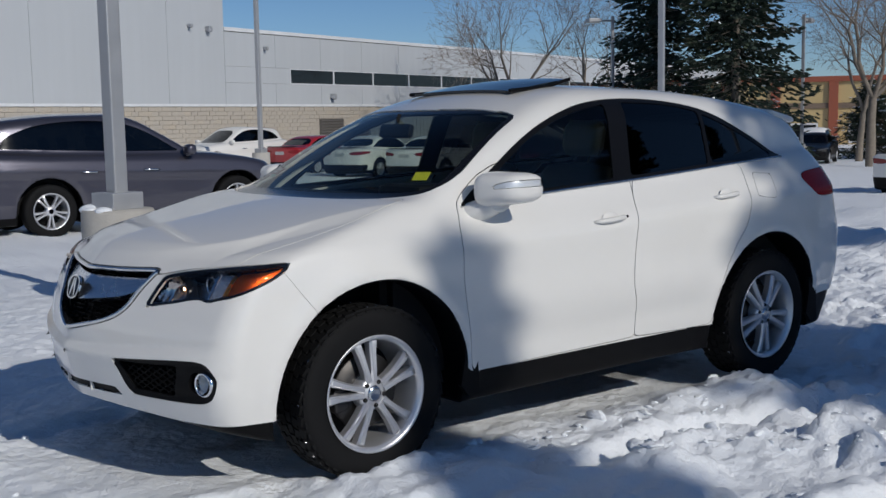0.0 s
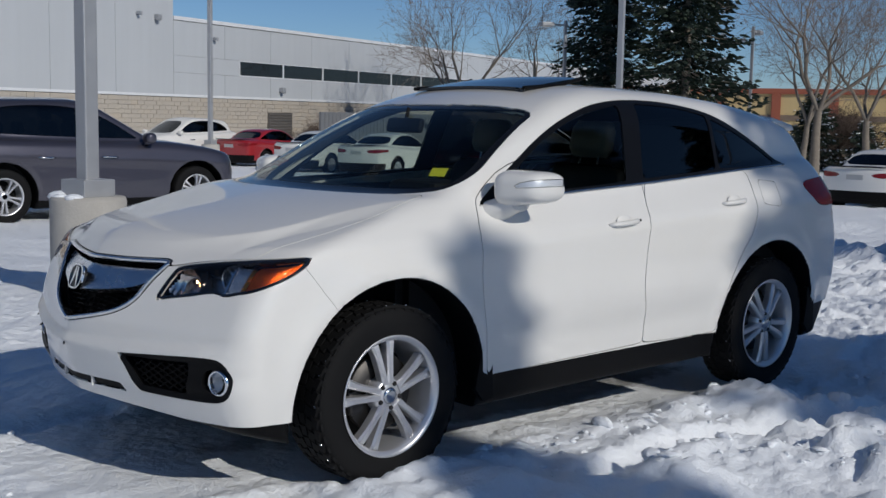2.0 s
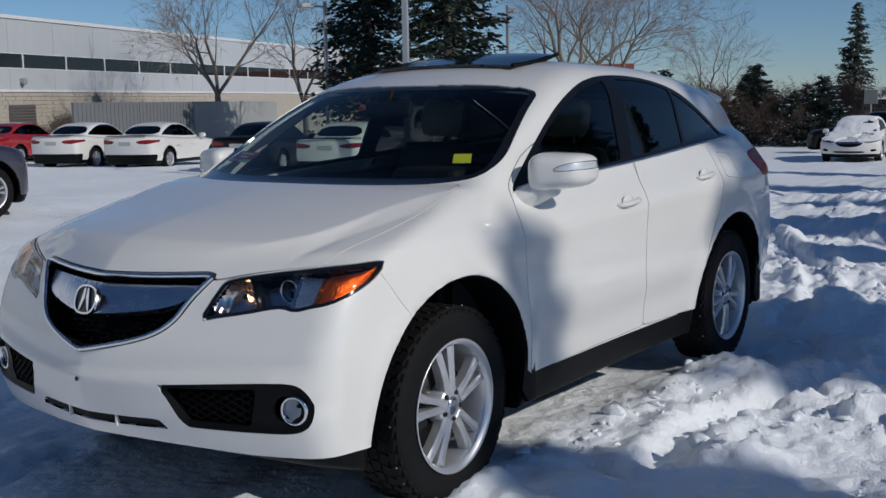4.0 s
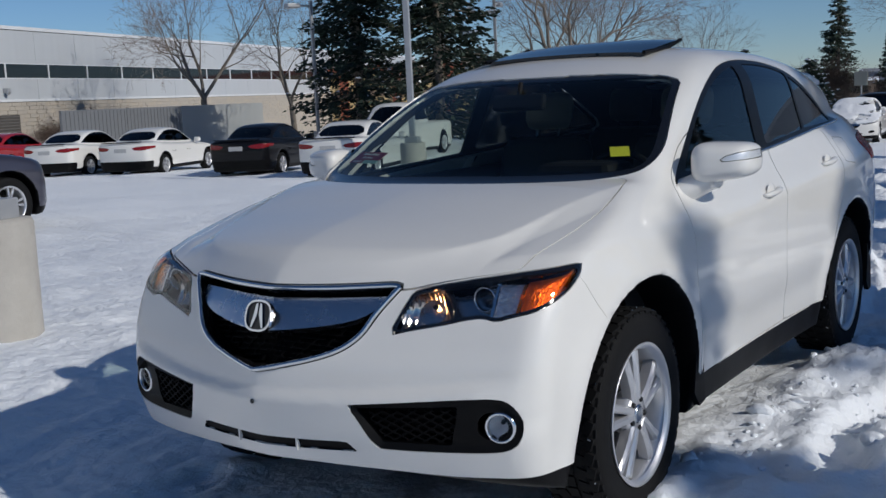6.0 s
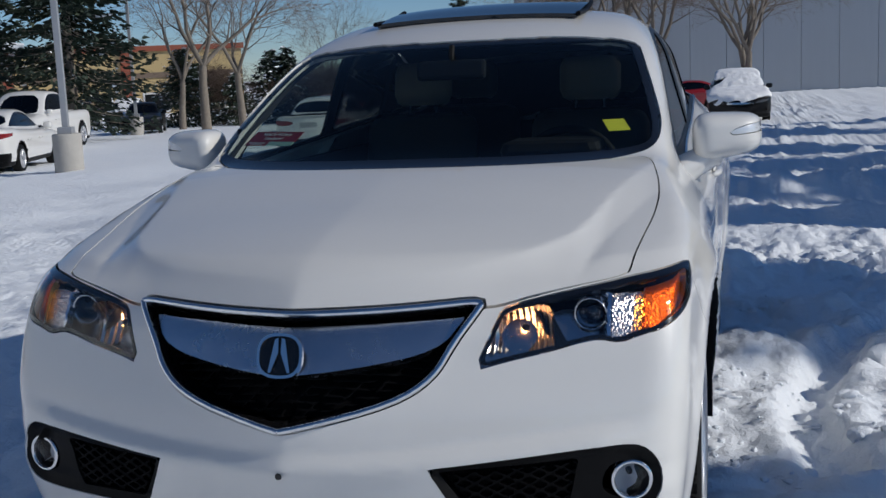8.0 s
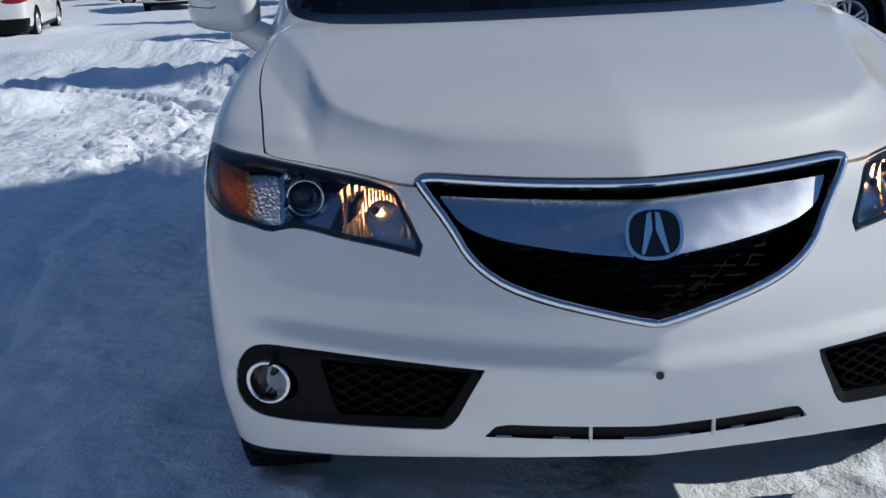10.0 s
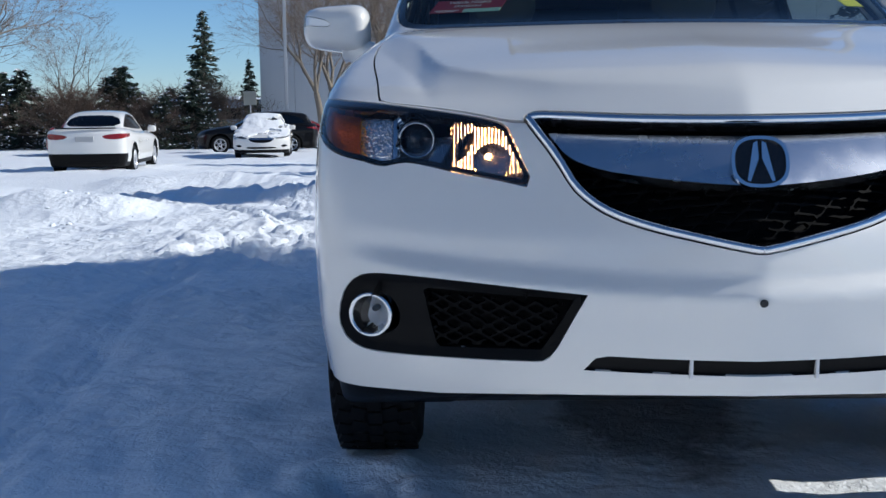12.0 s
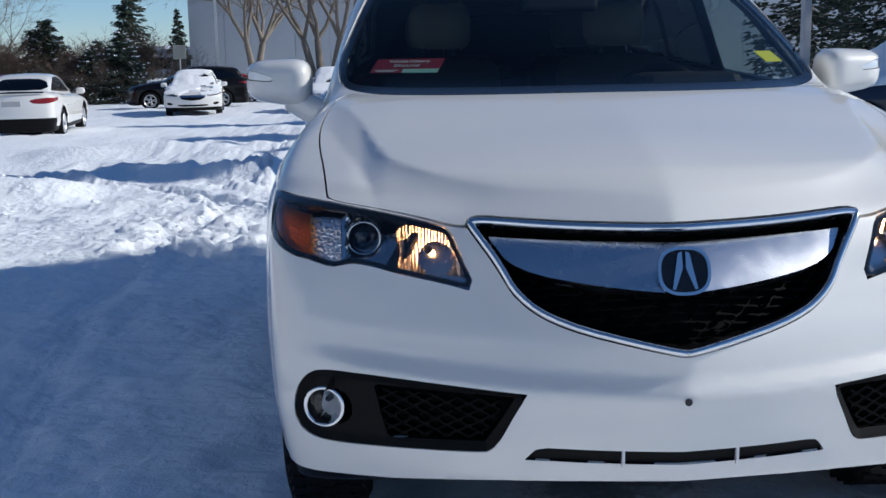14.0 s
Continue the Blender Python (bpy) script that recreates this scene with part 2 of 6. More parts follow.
def plastic(name, color, rough=0.5, scale=150, spec=0.5):
    n = Nodes(name)
    f, g = n.noise(scale, 3), n.noise(3, 5)
    n.set(Base_Color=n.mix(g, tuple(c * 0.75 for c in color), color), Roughness=n.ramp(g, (0.2, (rough * 0.85,) * 3), (0.8, (min(1, rough * 1.15),) * 3)), Normal=n.bump(f, 0.15, 0.002))
    n.b.inputs["Specular IOR Level"].default_value = spec
    return n.m


def metal(name, color, rough=0.2, smear=0.15):
    n = Nodes(name)
    g = n.noise(6, 5)
    n.set(Base_Color=n.mix(g, tuple(c * (1 - smear) for c in color), color), Metallic=1.0, Roughness=n.ramp(g, (0.25, (rough * 0.7,) * 3), (0.8, (rough * 1.3,) * 3)))
    return n.m


def pane_glass(name, tint, gloss=1.0, ior=1.5):
    """A thin tinted pane: it lets light through and mirrors by Fresnel."""
    n = Nodes(name)
    t = n.t
    out = t.nodes["Material Output"]
    t.nodes.remove(n.b)
    clear = n.add("ShaderNodeBsdfTransparent", {"Color": (*tint, 1)})
    shine = n.add("ShaderNodeBsdfGlossy", {"Roughness": 0.02, "Color": (gloss, gloss, gloss, 1)})
    # Schlick's curve from the facing angle, alike on both sides of the pane
    face = n.add("ShaderNodeLayerWeight", {"Blend": 0.5}).outputs["Facing"]
    steep = n.add("ShaderNodeMath", {0: face, 1: 5.0}, operation="POWER").outputs[0]
    f0 = ((ior - 1) / (ior + 1)) ** 2
    fres = n.add("ShaderNodeMath", {0: steep, 1: 1 - f0, 2: f0}, operation="MULTIPLY_ADD")
    mix = n.add("ShaderNodeMixShader", {0: fres.outputs[0], 1: clear.outputs[0], 2: shine.outputs[0]})
    t.links.new(mix.outputs[0], out.inputs[0])
    return n.m


WHITE_PAINT = paint("white_pearl_paint", (0.76, 0.745, 0.71), rough=0.40, dirt=0.05)
GREY_PAINT = paint("dark_grey_metallic_paint", (0.075, 0.073, 0.098), flake=1, rough=0.35, metal=0.6, dirt=0.004)
RED_PAINT = paint("red_paint", (0.30, 0.010, 0.014), dirt=0.03)
BLACK_PAINT = paint("black_paint", (0.005, 0.005, 0.006), coat=0.35, dirt=0.004, spec=0.1)
NAVY_PAINT = paint("dark_blue_paint", (0.010, 0.014, 0.030), coat=0.7, dirt=0.008, spec=0.2)
SILVER_PAINT = paint("silver_paint", (0.45, 0.46, 0.48), flake=1, metal=0.6)
BLACK_TRIM = plastic("black_plastic_trim", (0.005, 0.005, 0.0055), 0.5, spec=0.12)
GLOSS_BLACK = plastic("gloss_black_trim", (0.008, 0.008, 0.009), 0.12, 40)
PILLAR_BLACK = plastic("pillar_black_trim", (0.006, 0.006, 0.007), 0.3, 40, spec=0.15)
RUBBER = plastic("tyre_rubber", (0.0075, 0.0075, 0.008), 0.75, 90, spec=0.18)
CHROME = metal("chrome", (0.80, 0.81, 0.83), 0.10)
SATIN = metal("satin_chrome", (0.62, 0.64, 0.67), 0.22)
ALLOY = metal("alloy_wheel_silver", (0.74, 0.74, 0.76), 0.36, 0.2)
ALLOY.node_tree.nodes["Principled BSDF"].inputs["Metallic"].default_value = 0.75
DARK_METAL = metal("dark_brake_metal", (0.075, 0.072, 0.070), 0.5)
WINDSHIELD = pane_glass("windshield_glass", (0.74, 0.80, 0.77), 0.6)
PRIVACY = pane_glass("dark_privacy_glass", (0.05, 0.055, 0.06))
DOOR_GLASS = pane_glass("green_tinted_door_glass", (0.66, 0.73, 0.69), 0.8)
LENS = pane_glass("clear_lens_plastic", (0.93, 0.94, 0.95))
def lens_plastic(name, color):
    """Coloured lens plastic with fine flutes under a glossy face."""
    n = Nodes(name)
    wave = n.add("ShaderNodeTexWave", {"Vector": n.coords(), "Scale": 60.0, "Distortion": 0.5}, wave_type="BANDS", bands_direction="DIAGONAL")
    n.set(Base_Color=n.mix(wave.outputs["Fac"], tuple(c * 0.85 for c in color), color), Roughness=0.25, Coat_Weight=1.0, Coat_Roughness=0.03, Normal=n.bump(wave.outputs["Fac"], 0.10, 0.002))
    return n.m


AMBER = pane_glass("amber_lens_plastic", (0.97, 0.36, 0.035))
RED_LENS = lens_plastic("red_lens_plastic", (0.30, 0.002, 0.004))
RED_LENS.node_tree.nodes["Principled BSDF"].inputs["Coat Weight"].default_value = 0.05
RED_LENS.node_tree.nodes["Principled BSDF"].inputs["Specular IOR Level"].default_value = 0.1


# ---- ground ----
def lot_height(x, y):
    x = np.asarray(x, float)
    swell = 0.11 * np.exp(-((x - 7) ** 2 + (np.asarray(y, float) - 12) ** 2) / 22)
    return -0.03 - 0.0195 * np.clip(x, -40, 60) + swell


def track(x, y, pts, wide, deep):
    """A tyre rut along a bent line: how deep it is pressed, with tread ribs across it."""
    p = chaikin(pts, 3, False)
    best, along = np.full(x.shape, 9.0), np.zeros(x.shape)
    run = 0.0
    for (x0, y0), (x1, y1) in zip(p, p[1:]):
        dx, dy = x1 - x0, y1 - y0
        ln = math.hypot(dx, dy)
        t = np.clip(((x - x0) * dx + (y - y0) * dy) / ln ** 2, 0, 1)
        d = np.hypot(x - x0 - t * dx, y - y0 - t * dy)
        m = d < best
        best, along = np.where(m, d, best), np.where(m, run + t * ln, along)
        run += ln
    inside = np.clip((wide - best) / 0.05, 0, 1)
    lip = np.exp(-((best - wide - 0.05) / 0.06) ** 2)
    ribs = 0.5 + 0.5 * np.cos(best * 2 * math.pi / 0.058)
    blocks = 0.75 + 0.25 * np.sin(along * 2 * math.pi / 0.09 + 9 * best)
    return -deep * inside + 0.45 * deep * lip + 0.016 * ribs * blocks * inside


def cells(x, y, seed):
    """Rounded clods with sharp creases between them."""
    ix, iy = np.floor(x), np.floor(y)
    best, tone = np.full(np.shape(x), 9.0), np.zeros(np.shape(x))
    for dx in (-1, 0, 1):
        for dy in (-1, 0, 1):
            a, b = ix + dx, iy + dy
            h = np.sin(a * 127.1 + b * 311.7 + seed * 74.7) * 43758.5453
            h = h - np.floor(h)
            g = np.sin(a * 269.5 + b * 183.3 + seed * 12.9) * 24634.6345
            g = g - np.floor(g)
            d = (x - a - 0.15 - 0.7 * h) ** 2 + (y - b - 0.15 - 0.7 * g) ** 2
            near = d < best
            best, tone = np.where(near, d, best), np.where(near, (h * 7.3 + g * 3.1) % 1.0, tone)
    return np.clip(1 - best * 1.3, 0, 1) * tone


def snow_height(x, y):
    """The snow: packed under the car, broken lumps beside it, ruts and ploughed ridges farther off."""
    out = lot_height(x, y)
    far = np.hypot(x - 1.4, y)
    lumps = np.clip(fbm(x * 1.3, y * 1.3, 3, 1) - 0.42, 0, 1) * 0.55
    chunks = np.clip(fbm(x * 4.5 + 3, y * 4.5, 3, 2) - 0.46, 0, 1) * 0.42
    grains = (fbm(x * 16, y * 16, 3, 4) - 0.5) * 0.035
    crust = np.abs(fbm(x * 7.5 + 5, y * 7.5, 4, 6) - 0.5) * 0.16
    rough = np.clip((-0.55 - y) / 0.3, 0, 1) * np.clip((x + 0.75 + 0.25 * (y + 1)) / 0.6, 0, 1)
    rough = np.maximum(rough, np.clip((x - 3.7) / 0.8, 0, 1) * np.clip((3.2 - y) / 1.0, 0, 1))
    calm = 1 - rough
    wx, wy = x + 0.10 * (fbm(x * 3, y * 3, 2, 8) - 0.5), y + 0.10 * (fbm(x * 3 + 9, y * 3, 2, 8) - 0.5)
    where = np.clip((fbm(x * 0.9 + 4, y * 0.9, 3, 9) - 0.40) * 5, 0.30, 1)
    clods = cells(wx * 3.4, wy * 3.4, 1) * 0.095 + cells(wx * 8.5, wy * 8.5, 2) * 0.045 + cells(wx * 19, wy * 19, 3) * 0.018
    out = out + rough * (lumps * 0.26 + chunks * 0.20 + crust * 0.35 + clods * where + grains * 0.8 - 0.02)
    out = out + calm * ((fbm(x * 0.8, y * 0.8, 3, 5) - 0.5) * 0.07 + (fbm(x * 3.1, y * 3.1, 3, 15) - 0.5) * 0.045 + (fbm(x * 9, y * 9, 3, 6) - 0.5) * 0.030 + cells(x * 11, y * 11, 5) * 0.018 * np.clip((fbm(x * 1.1, y * 1.1, 2, 4) - 0.45) * 6, 0, 1))
    # soft bank beyond the passenger side
    out = out + 0.05 * np.exp(-((y - 3.1 - 0.25 * np.sin(x * 1.1)) / 0.5) ** 2) * np.clip((x - 0.3) / 1.0, 0, 1) * fbm(x * 1.7, y * 1.7, 3, 3)
    # heaps pushed up at the tyres
    for hx, hy, hr, hh in ((0.30, -1.14, 0.15, 0.035), (2.35, -1.10, 0.22, 0.10), (3.62, -1.06, 0.22, 0.09), (1.0, -1.62, 0.16, 0.07), (1.75, -1.85, 0.18, 0.08), (3.4, -1.5, 0.3, 0.12), (2.9, -2.3, 0.3, 0.11), (4.4, -0.9, 0.4, 0.13)):
        r = np.hypot(x - hx, y - hy) / hr
        out = out + hh * np.exp(-r ** 2) * (0.55 + 0.9 * fbm(x * 6, y * 6, 3, 7))
    # ruts
    for pts, wide, deep in (([(4.0, -0.78), (5.5, -0.6), (7.5, 0.2), (10.0, 2.0), (13, 5)], 0.13, 0.07), ([(4.0, 0.80), (5.4, 0.95), (7.0, 1.7), (9.3, 3.5), (12, 6.5)], 0.13, 0.07),
                            ([(0.8, -1.30), (1.6, -1.22), (2.4, -1.45), (3.6, -2.0), (5.5, -3.2)], 0.11, 0.06), ([(0.2, -2.5), (1.5, -2.35), (3.0, -2.7), (5.0, -3.9)], 0.12, 0.05),
                            ([(-4.0, 0.9), (-2.5, 0.85), (-1.2, 0.8), (-0.4, 0.8)], 0.12, 0.03), ([(-4.0, -0.75), (-2.5, -0.78), (-1.2, -0.8), (-0.4, -0.8)], 0.12, 0.03),
                            ([(-3.5, 2.2), (-1.5, 1.7), (0.5, 1.9), (3.0, 2.3), (6.0, 2.2)], 0.12, 0.015), ([(-3, -2.2), (-1.5, -1.7), (-0.6, -1.4), (0.3, -1.35)], 0.10, 0.03)):
        out = out + track(x, y, pts, wide, deep)
    # ploughed ridges across the lot
    wob = 1.3 * (fbm(y * 0.22, y * 0 + 3, 3, 2) - 0.5)
    for rx, ra, rw in ((8.3, 0.20, 0.55), (11.0, 0.24, 0.8), (15.5, 0.16, 1.2), (6.6, 0.10, 0.4)):
        out = out + ra * np.exp(-((x - rx - 2.5 * wob) / rw) ** 2) * np.clip(fbm(x * 0.9, y * 0.9, 4, 3) - 0.25, 0, 1) * 2.2 * np.clip((7 - np.abs(y - 1.5)) / 3, 0.15, 1)
    mid = np.clip((far - 4.5) / 3, 0, 1) * np.clip((70 - far) / 40, 0, 1)
    out = out + mid * ((fbm(x * 0.5, y * 0.5, 4, 6) - 0.5) * 0.16 + (fbm(x * 1.9, y * 1.9, 3, 7) - 0.5) * 0.07)
    # packed flat under the body and where the tyres stand
    under = np.clip((0.72 - np.abs(y) - 0.1 * fbm(x * 2.2, y * 0, 2, 5)) / 0.12, 0, 1) * np.clip((x + 0.95) / 0.2, 0, 1) * np.clip((3.75 - x) / 0.2, 0, 1)
    flat = lot_height(x, y) + 0.008 + (fbm(x * 7, y * 7, 3, 1) - 0.5) * 0.02
    out = out * (1 - under) + flat * under
    return out


def spread(lo, hi, fine, grow, end):
    mid = list(np.arange(lo, hi, fine))
    a, b, s = [], [], fine
    p, q = mid[0], mid[-1]
    while q < end:
        s *= grow
        p, q = p - s, q + s
        a.append(p)
        b.append(q)
    return np.array(a[::-1] + mid + b)


n = Nodes("trampled_snow")
pos = n.coords()
coarse, fine_n, tiny = n.noise(0.9, 6, 0.6, pos), n.noise(14, 6, 0.65, pos), n.noise(90, 3, 0.6, pos)
dirt = n.ramp(n.noise(2.3, 8, 0.7, pos), (0.60, (0, 0, 0)), (0.80, (0.18, 0.18, 0.18)))
base = n.mix(coarse, (0.83, 0.865, 0.915), (0.91, 0.93, 0.96))
base = n.mix(dirt, base, (0.55, 0.53, 0.50))
# ragged dark patch painted under the parked car to deepen its shade
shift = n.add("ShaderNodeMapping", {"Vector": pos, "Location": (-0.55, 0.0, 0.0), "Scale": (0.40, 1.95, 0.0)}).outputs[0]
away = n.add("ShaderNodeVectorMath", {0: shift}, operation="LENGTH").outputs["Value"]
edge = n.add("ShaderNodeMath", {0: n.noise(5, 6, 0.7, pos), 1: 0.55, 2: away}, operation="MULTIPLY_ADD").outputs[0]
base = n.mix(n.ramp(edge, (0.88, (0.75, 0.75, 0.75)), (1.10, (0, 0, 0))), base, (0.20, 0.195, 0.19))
b1 = n.bump(fine_n, 0.55, 0.030)
warp = n.add("ShaderNodeVectorMath", {0: pos, 1: n.add("ShaderNodeVectorMath", {0: n.noise(9, 3, 0.5, pos, "Color"), 1: (0.07, 0.07, 0.07)}, operation="MULTIPLY").outputs[0]}, operation="ADD").outputs[0]
crumb = n.add("ShaderNodeTexVoronoi", {"Vector": warp, "Scale": 17.0, "Smoothness": 0.6}, feature="SMOOTH_F1").outputs["Distance"]
patchy = n.ramp(n.noise(1.6, 4, 0.6, pos), (0.42, (0.15, 0.15, 0.15)), (0.62, (1, 1, 1)))
lump = n.add("ShaderNodeMath", {0: crumb, 1: patchy}, operation="MULTIPLY").outputs[0]
b2 = n.add("ShaderNodeBump", {"Height": lump, "Strength": 0.45, "Distance": 0.030, "Normal": b1}, invert=True).outputs[0]
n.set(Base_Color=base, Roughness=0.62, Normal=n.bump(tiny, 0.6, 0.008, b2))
n.b.inputs["Specular IOR Level"].default_value = 0.35
SNOW = n.m
gx, gy = spread(-3.0, 6.6, 0.024, 1.055, 900), spread(-3.6, 4.2, 0.024, 1.055, 900)
GX, GY = np.meshgrid(gx, gy, indexing="ij")
GZ = snow_height(GX, GY)
ny = len(gy)
ii, jj = np.meshgrid(np.arange(len(gx) - 1), np.arange(ny - 1), indexing="ij")
gf = np.stack([ii * ny + jj, (ii + 1) * ny + jj, (ii + 1) * ny + jj + 1, ii * ny + jj + 1], -1).reshape(-1, 4).tolist()
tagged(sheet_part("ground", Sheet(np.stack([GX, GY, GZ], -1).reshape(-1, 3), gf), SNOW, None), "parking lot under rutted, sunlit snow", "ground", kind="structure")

# loose crumbs and clods of snow lying on the churned parts
rng = np.random.default_rng(4)
px = np.concatenate([rng.uniform(-0.6, 6.0, 1500), rng.uniform(3.8, 9.0, 450), rng.uniform(-2.6, 0.4, 120)])
py = np.concatenate([rng.uniform(-2.9, -0.80, 1500), rng.uniform(-2.5, 4.5, 450), rng.uniform(-2.2, 2.6, 120)])
keep = (fbm(px * 1.4, py * 1.4, 3, 12) > 0.46) & ~((px > -0.5) & (px < 0.45) & (py > -1.3))
px, py = px[keep], py[keep]
pr = 0.008 + 0.026 * rng.random(len(px)) ** 3 + 0.03 * (rng.random(len(px)) > 0.985)
pz = snow_height(px, py) + pr * 0.15
ico = bmesh.new()
bmesh.ops.create_icosphere(ico, subdivisions=2, radius=1.0)
unit = np.array([v.co[:] for v in ico.verts])
uf = [[v.index for v in f.verts] for f in ico.faces]
ico.free()
cv, cf = [], []
for k in range(len(px)):
    lump = unit * (1 + 0.35 * np.clip(rng.normal(size=(1, 3)), -1.3, 1.6)) * (0.55 + 0.95 * vnoise(unit[:, 0] * 1.7 + k, unit[:, 1] * 1.7 + unit[:, 2] * 1.3, 3))[:, None]
    lump[:, 2] *= 0.5
    cf += [[i + len(cv) * 42 for i in f] for f in uf]
    cv.append(lump * pr[k] + (px[k], py[k], pz[k]))
tagged(sheet_part("snow_crumb_scatter", Sheet(np.concatenate(cv), cf), SNOW, None), "loose crumbs and clods of churned snow", "snow", kind="stuff")


# ---- buildings ----
def siding(name, color, seam=0.0):
    n = Nodes(name)
    pos = n.coords()
    streak = n.add("ShaderNodeMapping", {"Vector": pos, "Scale": (1.2, 1.2, 0.08)}).outputs[0]
    g = n.noise(1.5, 6, 0.6, streak)
    rnd = n.add("ShaderNodeObjectInfo").outputs["Random"]
    base = n.mix(g, tuple(c * 0.86 for c in color), color)
    base = n.mix(n.ramp(rnd, (0, (0, 0, 0)), (1, (0.25, 0.25, 0.25))), base, tuple(c * 0.85 for c in color))
    n.set(Base_Color=base, Roughness=0.45, Normal=n.bump(n.noise(30, 2), 0.05, 0.01))
    return n.m


METAL_SIDING = siding("pale_grey_metal_siding", (0.50, 0.52, 0.545))
TRIM_WHITE = plastic("white_metal_trim", (0.75, 0.76, 0.78), 0.4)
n = Nodes("split_face_block")
rnd = n.add("ShaderNodeObjectInfo").outputs["Random"]
isl = n.add("ShaderNodeNewGeometry").outputs["Random Per Island"]
tone = n.add("ShaderNodeMath", {0: rnd, 1: isl}, operation="ADD").outputs[0]
n.set(Base_Color=n.mix(n.noise(9, 5), n.ramp(tone, (0.1, (0.30, 0.25, 0.19)), (0.6, (0.42, 0.36, 0.28)), (1.0, (0.36, 0.33, 0.29))), (0.45, 0.40, 0.33)), Roughness=0.9, Normal=n.bump(n.noise(25, 5), 0.5, 0.03))
BLOCK = n.m
MORTAR = plastic("mortar", (0.30, 0.28, 0.25), 0.9)
DARK_PANE = Nodes("dark_office_glass")
DARK_PANE.set(Base_Color=(0.012, 0.014, 0.017, 1), Roughness=0.06)
DARK_PANE = DARK_PANE.m
CONCRETE = Nodes("stained_concrete")
CONCRETE.set(Base_Color=CONCRETE.mix(CONCRETE.noise(5, 8, 0.65), (0.33, 0.31, 0.28), (0.50, 0.48, 0.44)), Roughness=0.85, Normal=CONCRETE.bump(CONCRETE.noise(40, 6), 0.35, 0.01))
CONCRETE = CONCRETE.m
POLE_GREY = metal("galvanised_grey_pole", (0.42, 0.43, 0.45), 0.45, 0.2)
POLE_GREY.node_tree.nodes["Principled BSDF"].inputs["Metallic"].default_value = 0.35

WALL_M = pose(29.1, 45.7, 0, 0, 0, 18.5)
bm = bmesh.new()
box(bm, (-75, 0.06, -3), (-5.4, 0.5, 13.0))
box(bm, (-5.4, 0.06, -3), (75, 0.5, 5.80))
box(bm, (-75, 0.5, -3), (-5.4, 30, 12.9))
box(bm, (-5.4, 0.5, -3), (75, 30, 5.70))
wall = tagged(part("wall_north", bm, MORTAR), "long industrial wall of pale metal over tan block", "wall", kind="structure")
wall.matrix_world = WALL_M
for x0, x1, z0, z1, wide in ((-75, -5.4, 2.32, 13.62, 3.6), (-5.4, 75, 4.14, 5.75, 3.6), (-5.4, 75, 2.32, 3.36, 3.6), (-5.4, -0.62, 3.36, 4.14, 4.78)):
    k = round((x1 - x0) / wide)
    wd = (x1 - x0) / k
    bm = bmesh.new()
    box(bm, (0.008, -0.01, z0 + 0.004), (wd - 0.008, 0.075, z1 - 0.004), 0.006)
    me_ob = None
    for i in range(k):
        if me_ob is None:
            me_ob = part("panel", bm, METAL_SIDING, wall)
            o = me_ob
        else:
            o = me_ob.copy()
            scene.collection.objects.link(o)
        o.location = (x0 + wd * i, 0, 0)
for x0, x1, z in ((-75, -5.4, 13.62), (-5.4, 75, 5.78)):
    bm = bmesh.new()
    box(bm, (x0, -0.06, z), (x1, 0.4, z + 0.18), 0.01)
    part("coping", bm, TRIM_WHITE, wall, "white metal coping")
bm = bmesh.new()
box(bm, (-75, -0.10, 2.22), (75, 0.06, 2.34), 0.008)
part("flashing", bm, TRIM_WHITE, wall, "pale flashing over the block base")
# block courses: those of the nearest stretch one by one, the rest joined
bm = bmesh.new()
box(bm, (0.005, -0.05, 0.005), (0.395, 0.08, 0.195), 0.012)
proto = None
rng = random.Random(5)
for c in range(12):
    for i in range(25):
        if proto is None:
            proto = part("block", bm, BLOCK, wall)
            o = proto
        else:
            o = proto.copy()
            scene.collection.objects.link(o)
        o.location = (-8 + 0.4 * i + 0.2 * (c % 2), rng.uniform(-0.012, 0.012), 2.2 - 0.2 * (c + 1))
vs, fs = [], []
for c in range(16):
    for i in range(-110, 185):
        x = 0.4 * i + 0.2 * (c % 2)
        if c < 12 and -8.2 < x < 1.99 + 0.2 * (c % 2):
            continue
        d, z = rng.uniform(-0.062, -0.038), 2.2 - 0.2 * (c + 1)
        k = len(vs)
        vs += [(x + 0.006, d, z + 0.006), (x + 0.394, d, z + 0.006), (x + 0.394, d, z + 0.194), (x + 0.006, d, z + 0.194), (x, 0.06, z), (x + 0.4, 0.06, z), (x + 0.4, 0.06, z + 0.2), (x, 0.06, z + 0.2)]
        fs += [[k, k + 1, k + 2, k + 3], [k + 4, k + 5, k + 1, k], [k + 3, k + 2, k + 6, k + 7], [k + 5, k + 6, k + 2, k + 1], [k + 4, k, k + 3, k + 7]]
tagged(sheet_part("block_courses", Sheet(np.array(vs), fs), BLOCK, wall, smooth=False), "tan split-face block courses", kind="stuff")
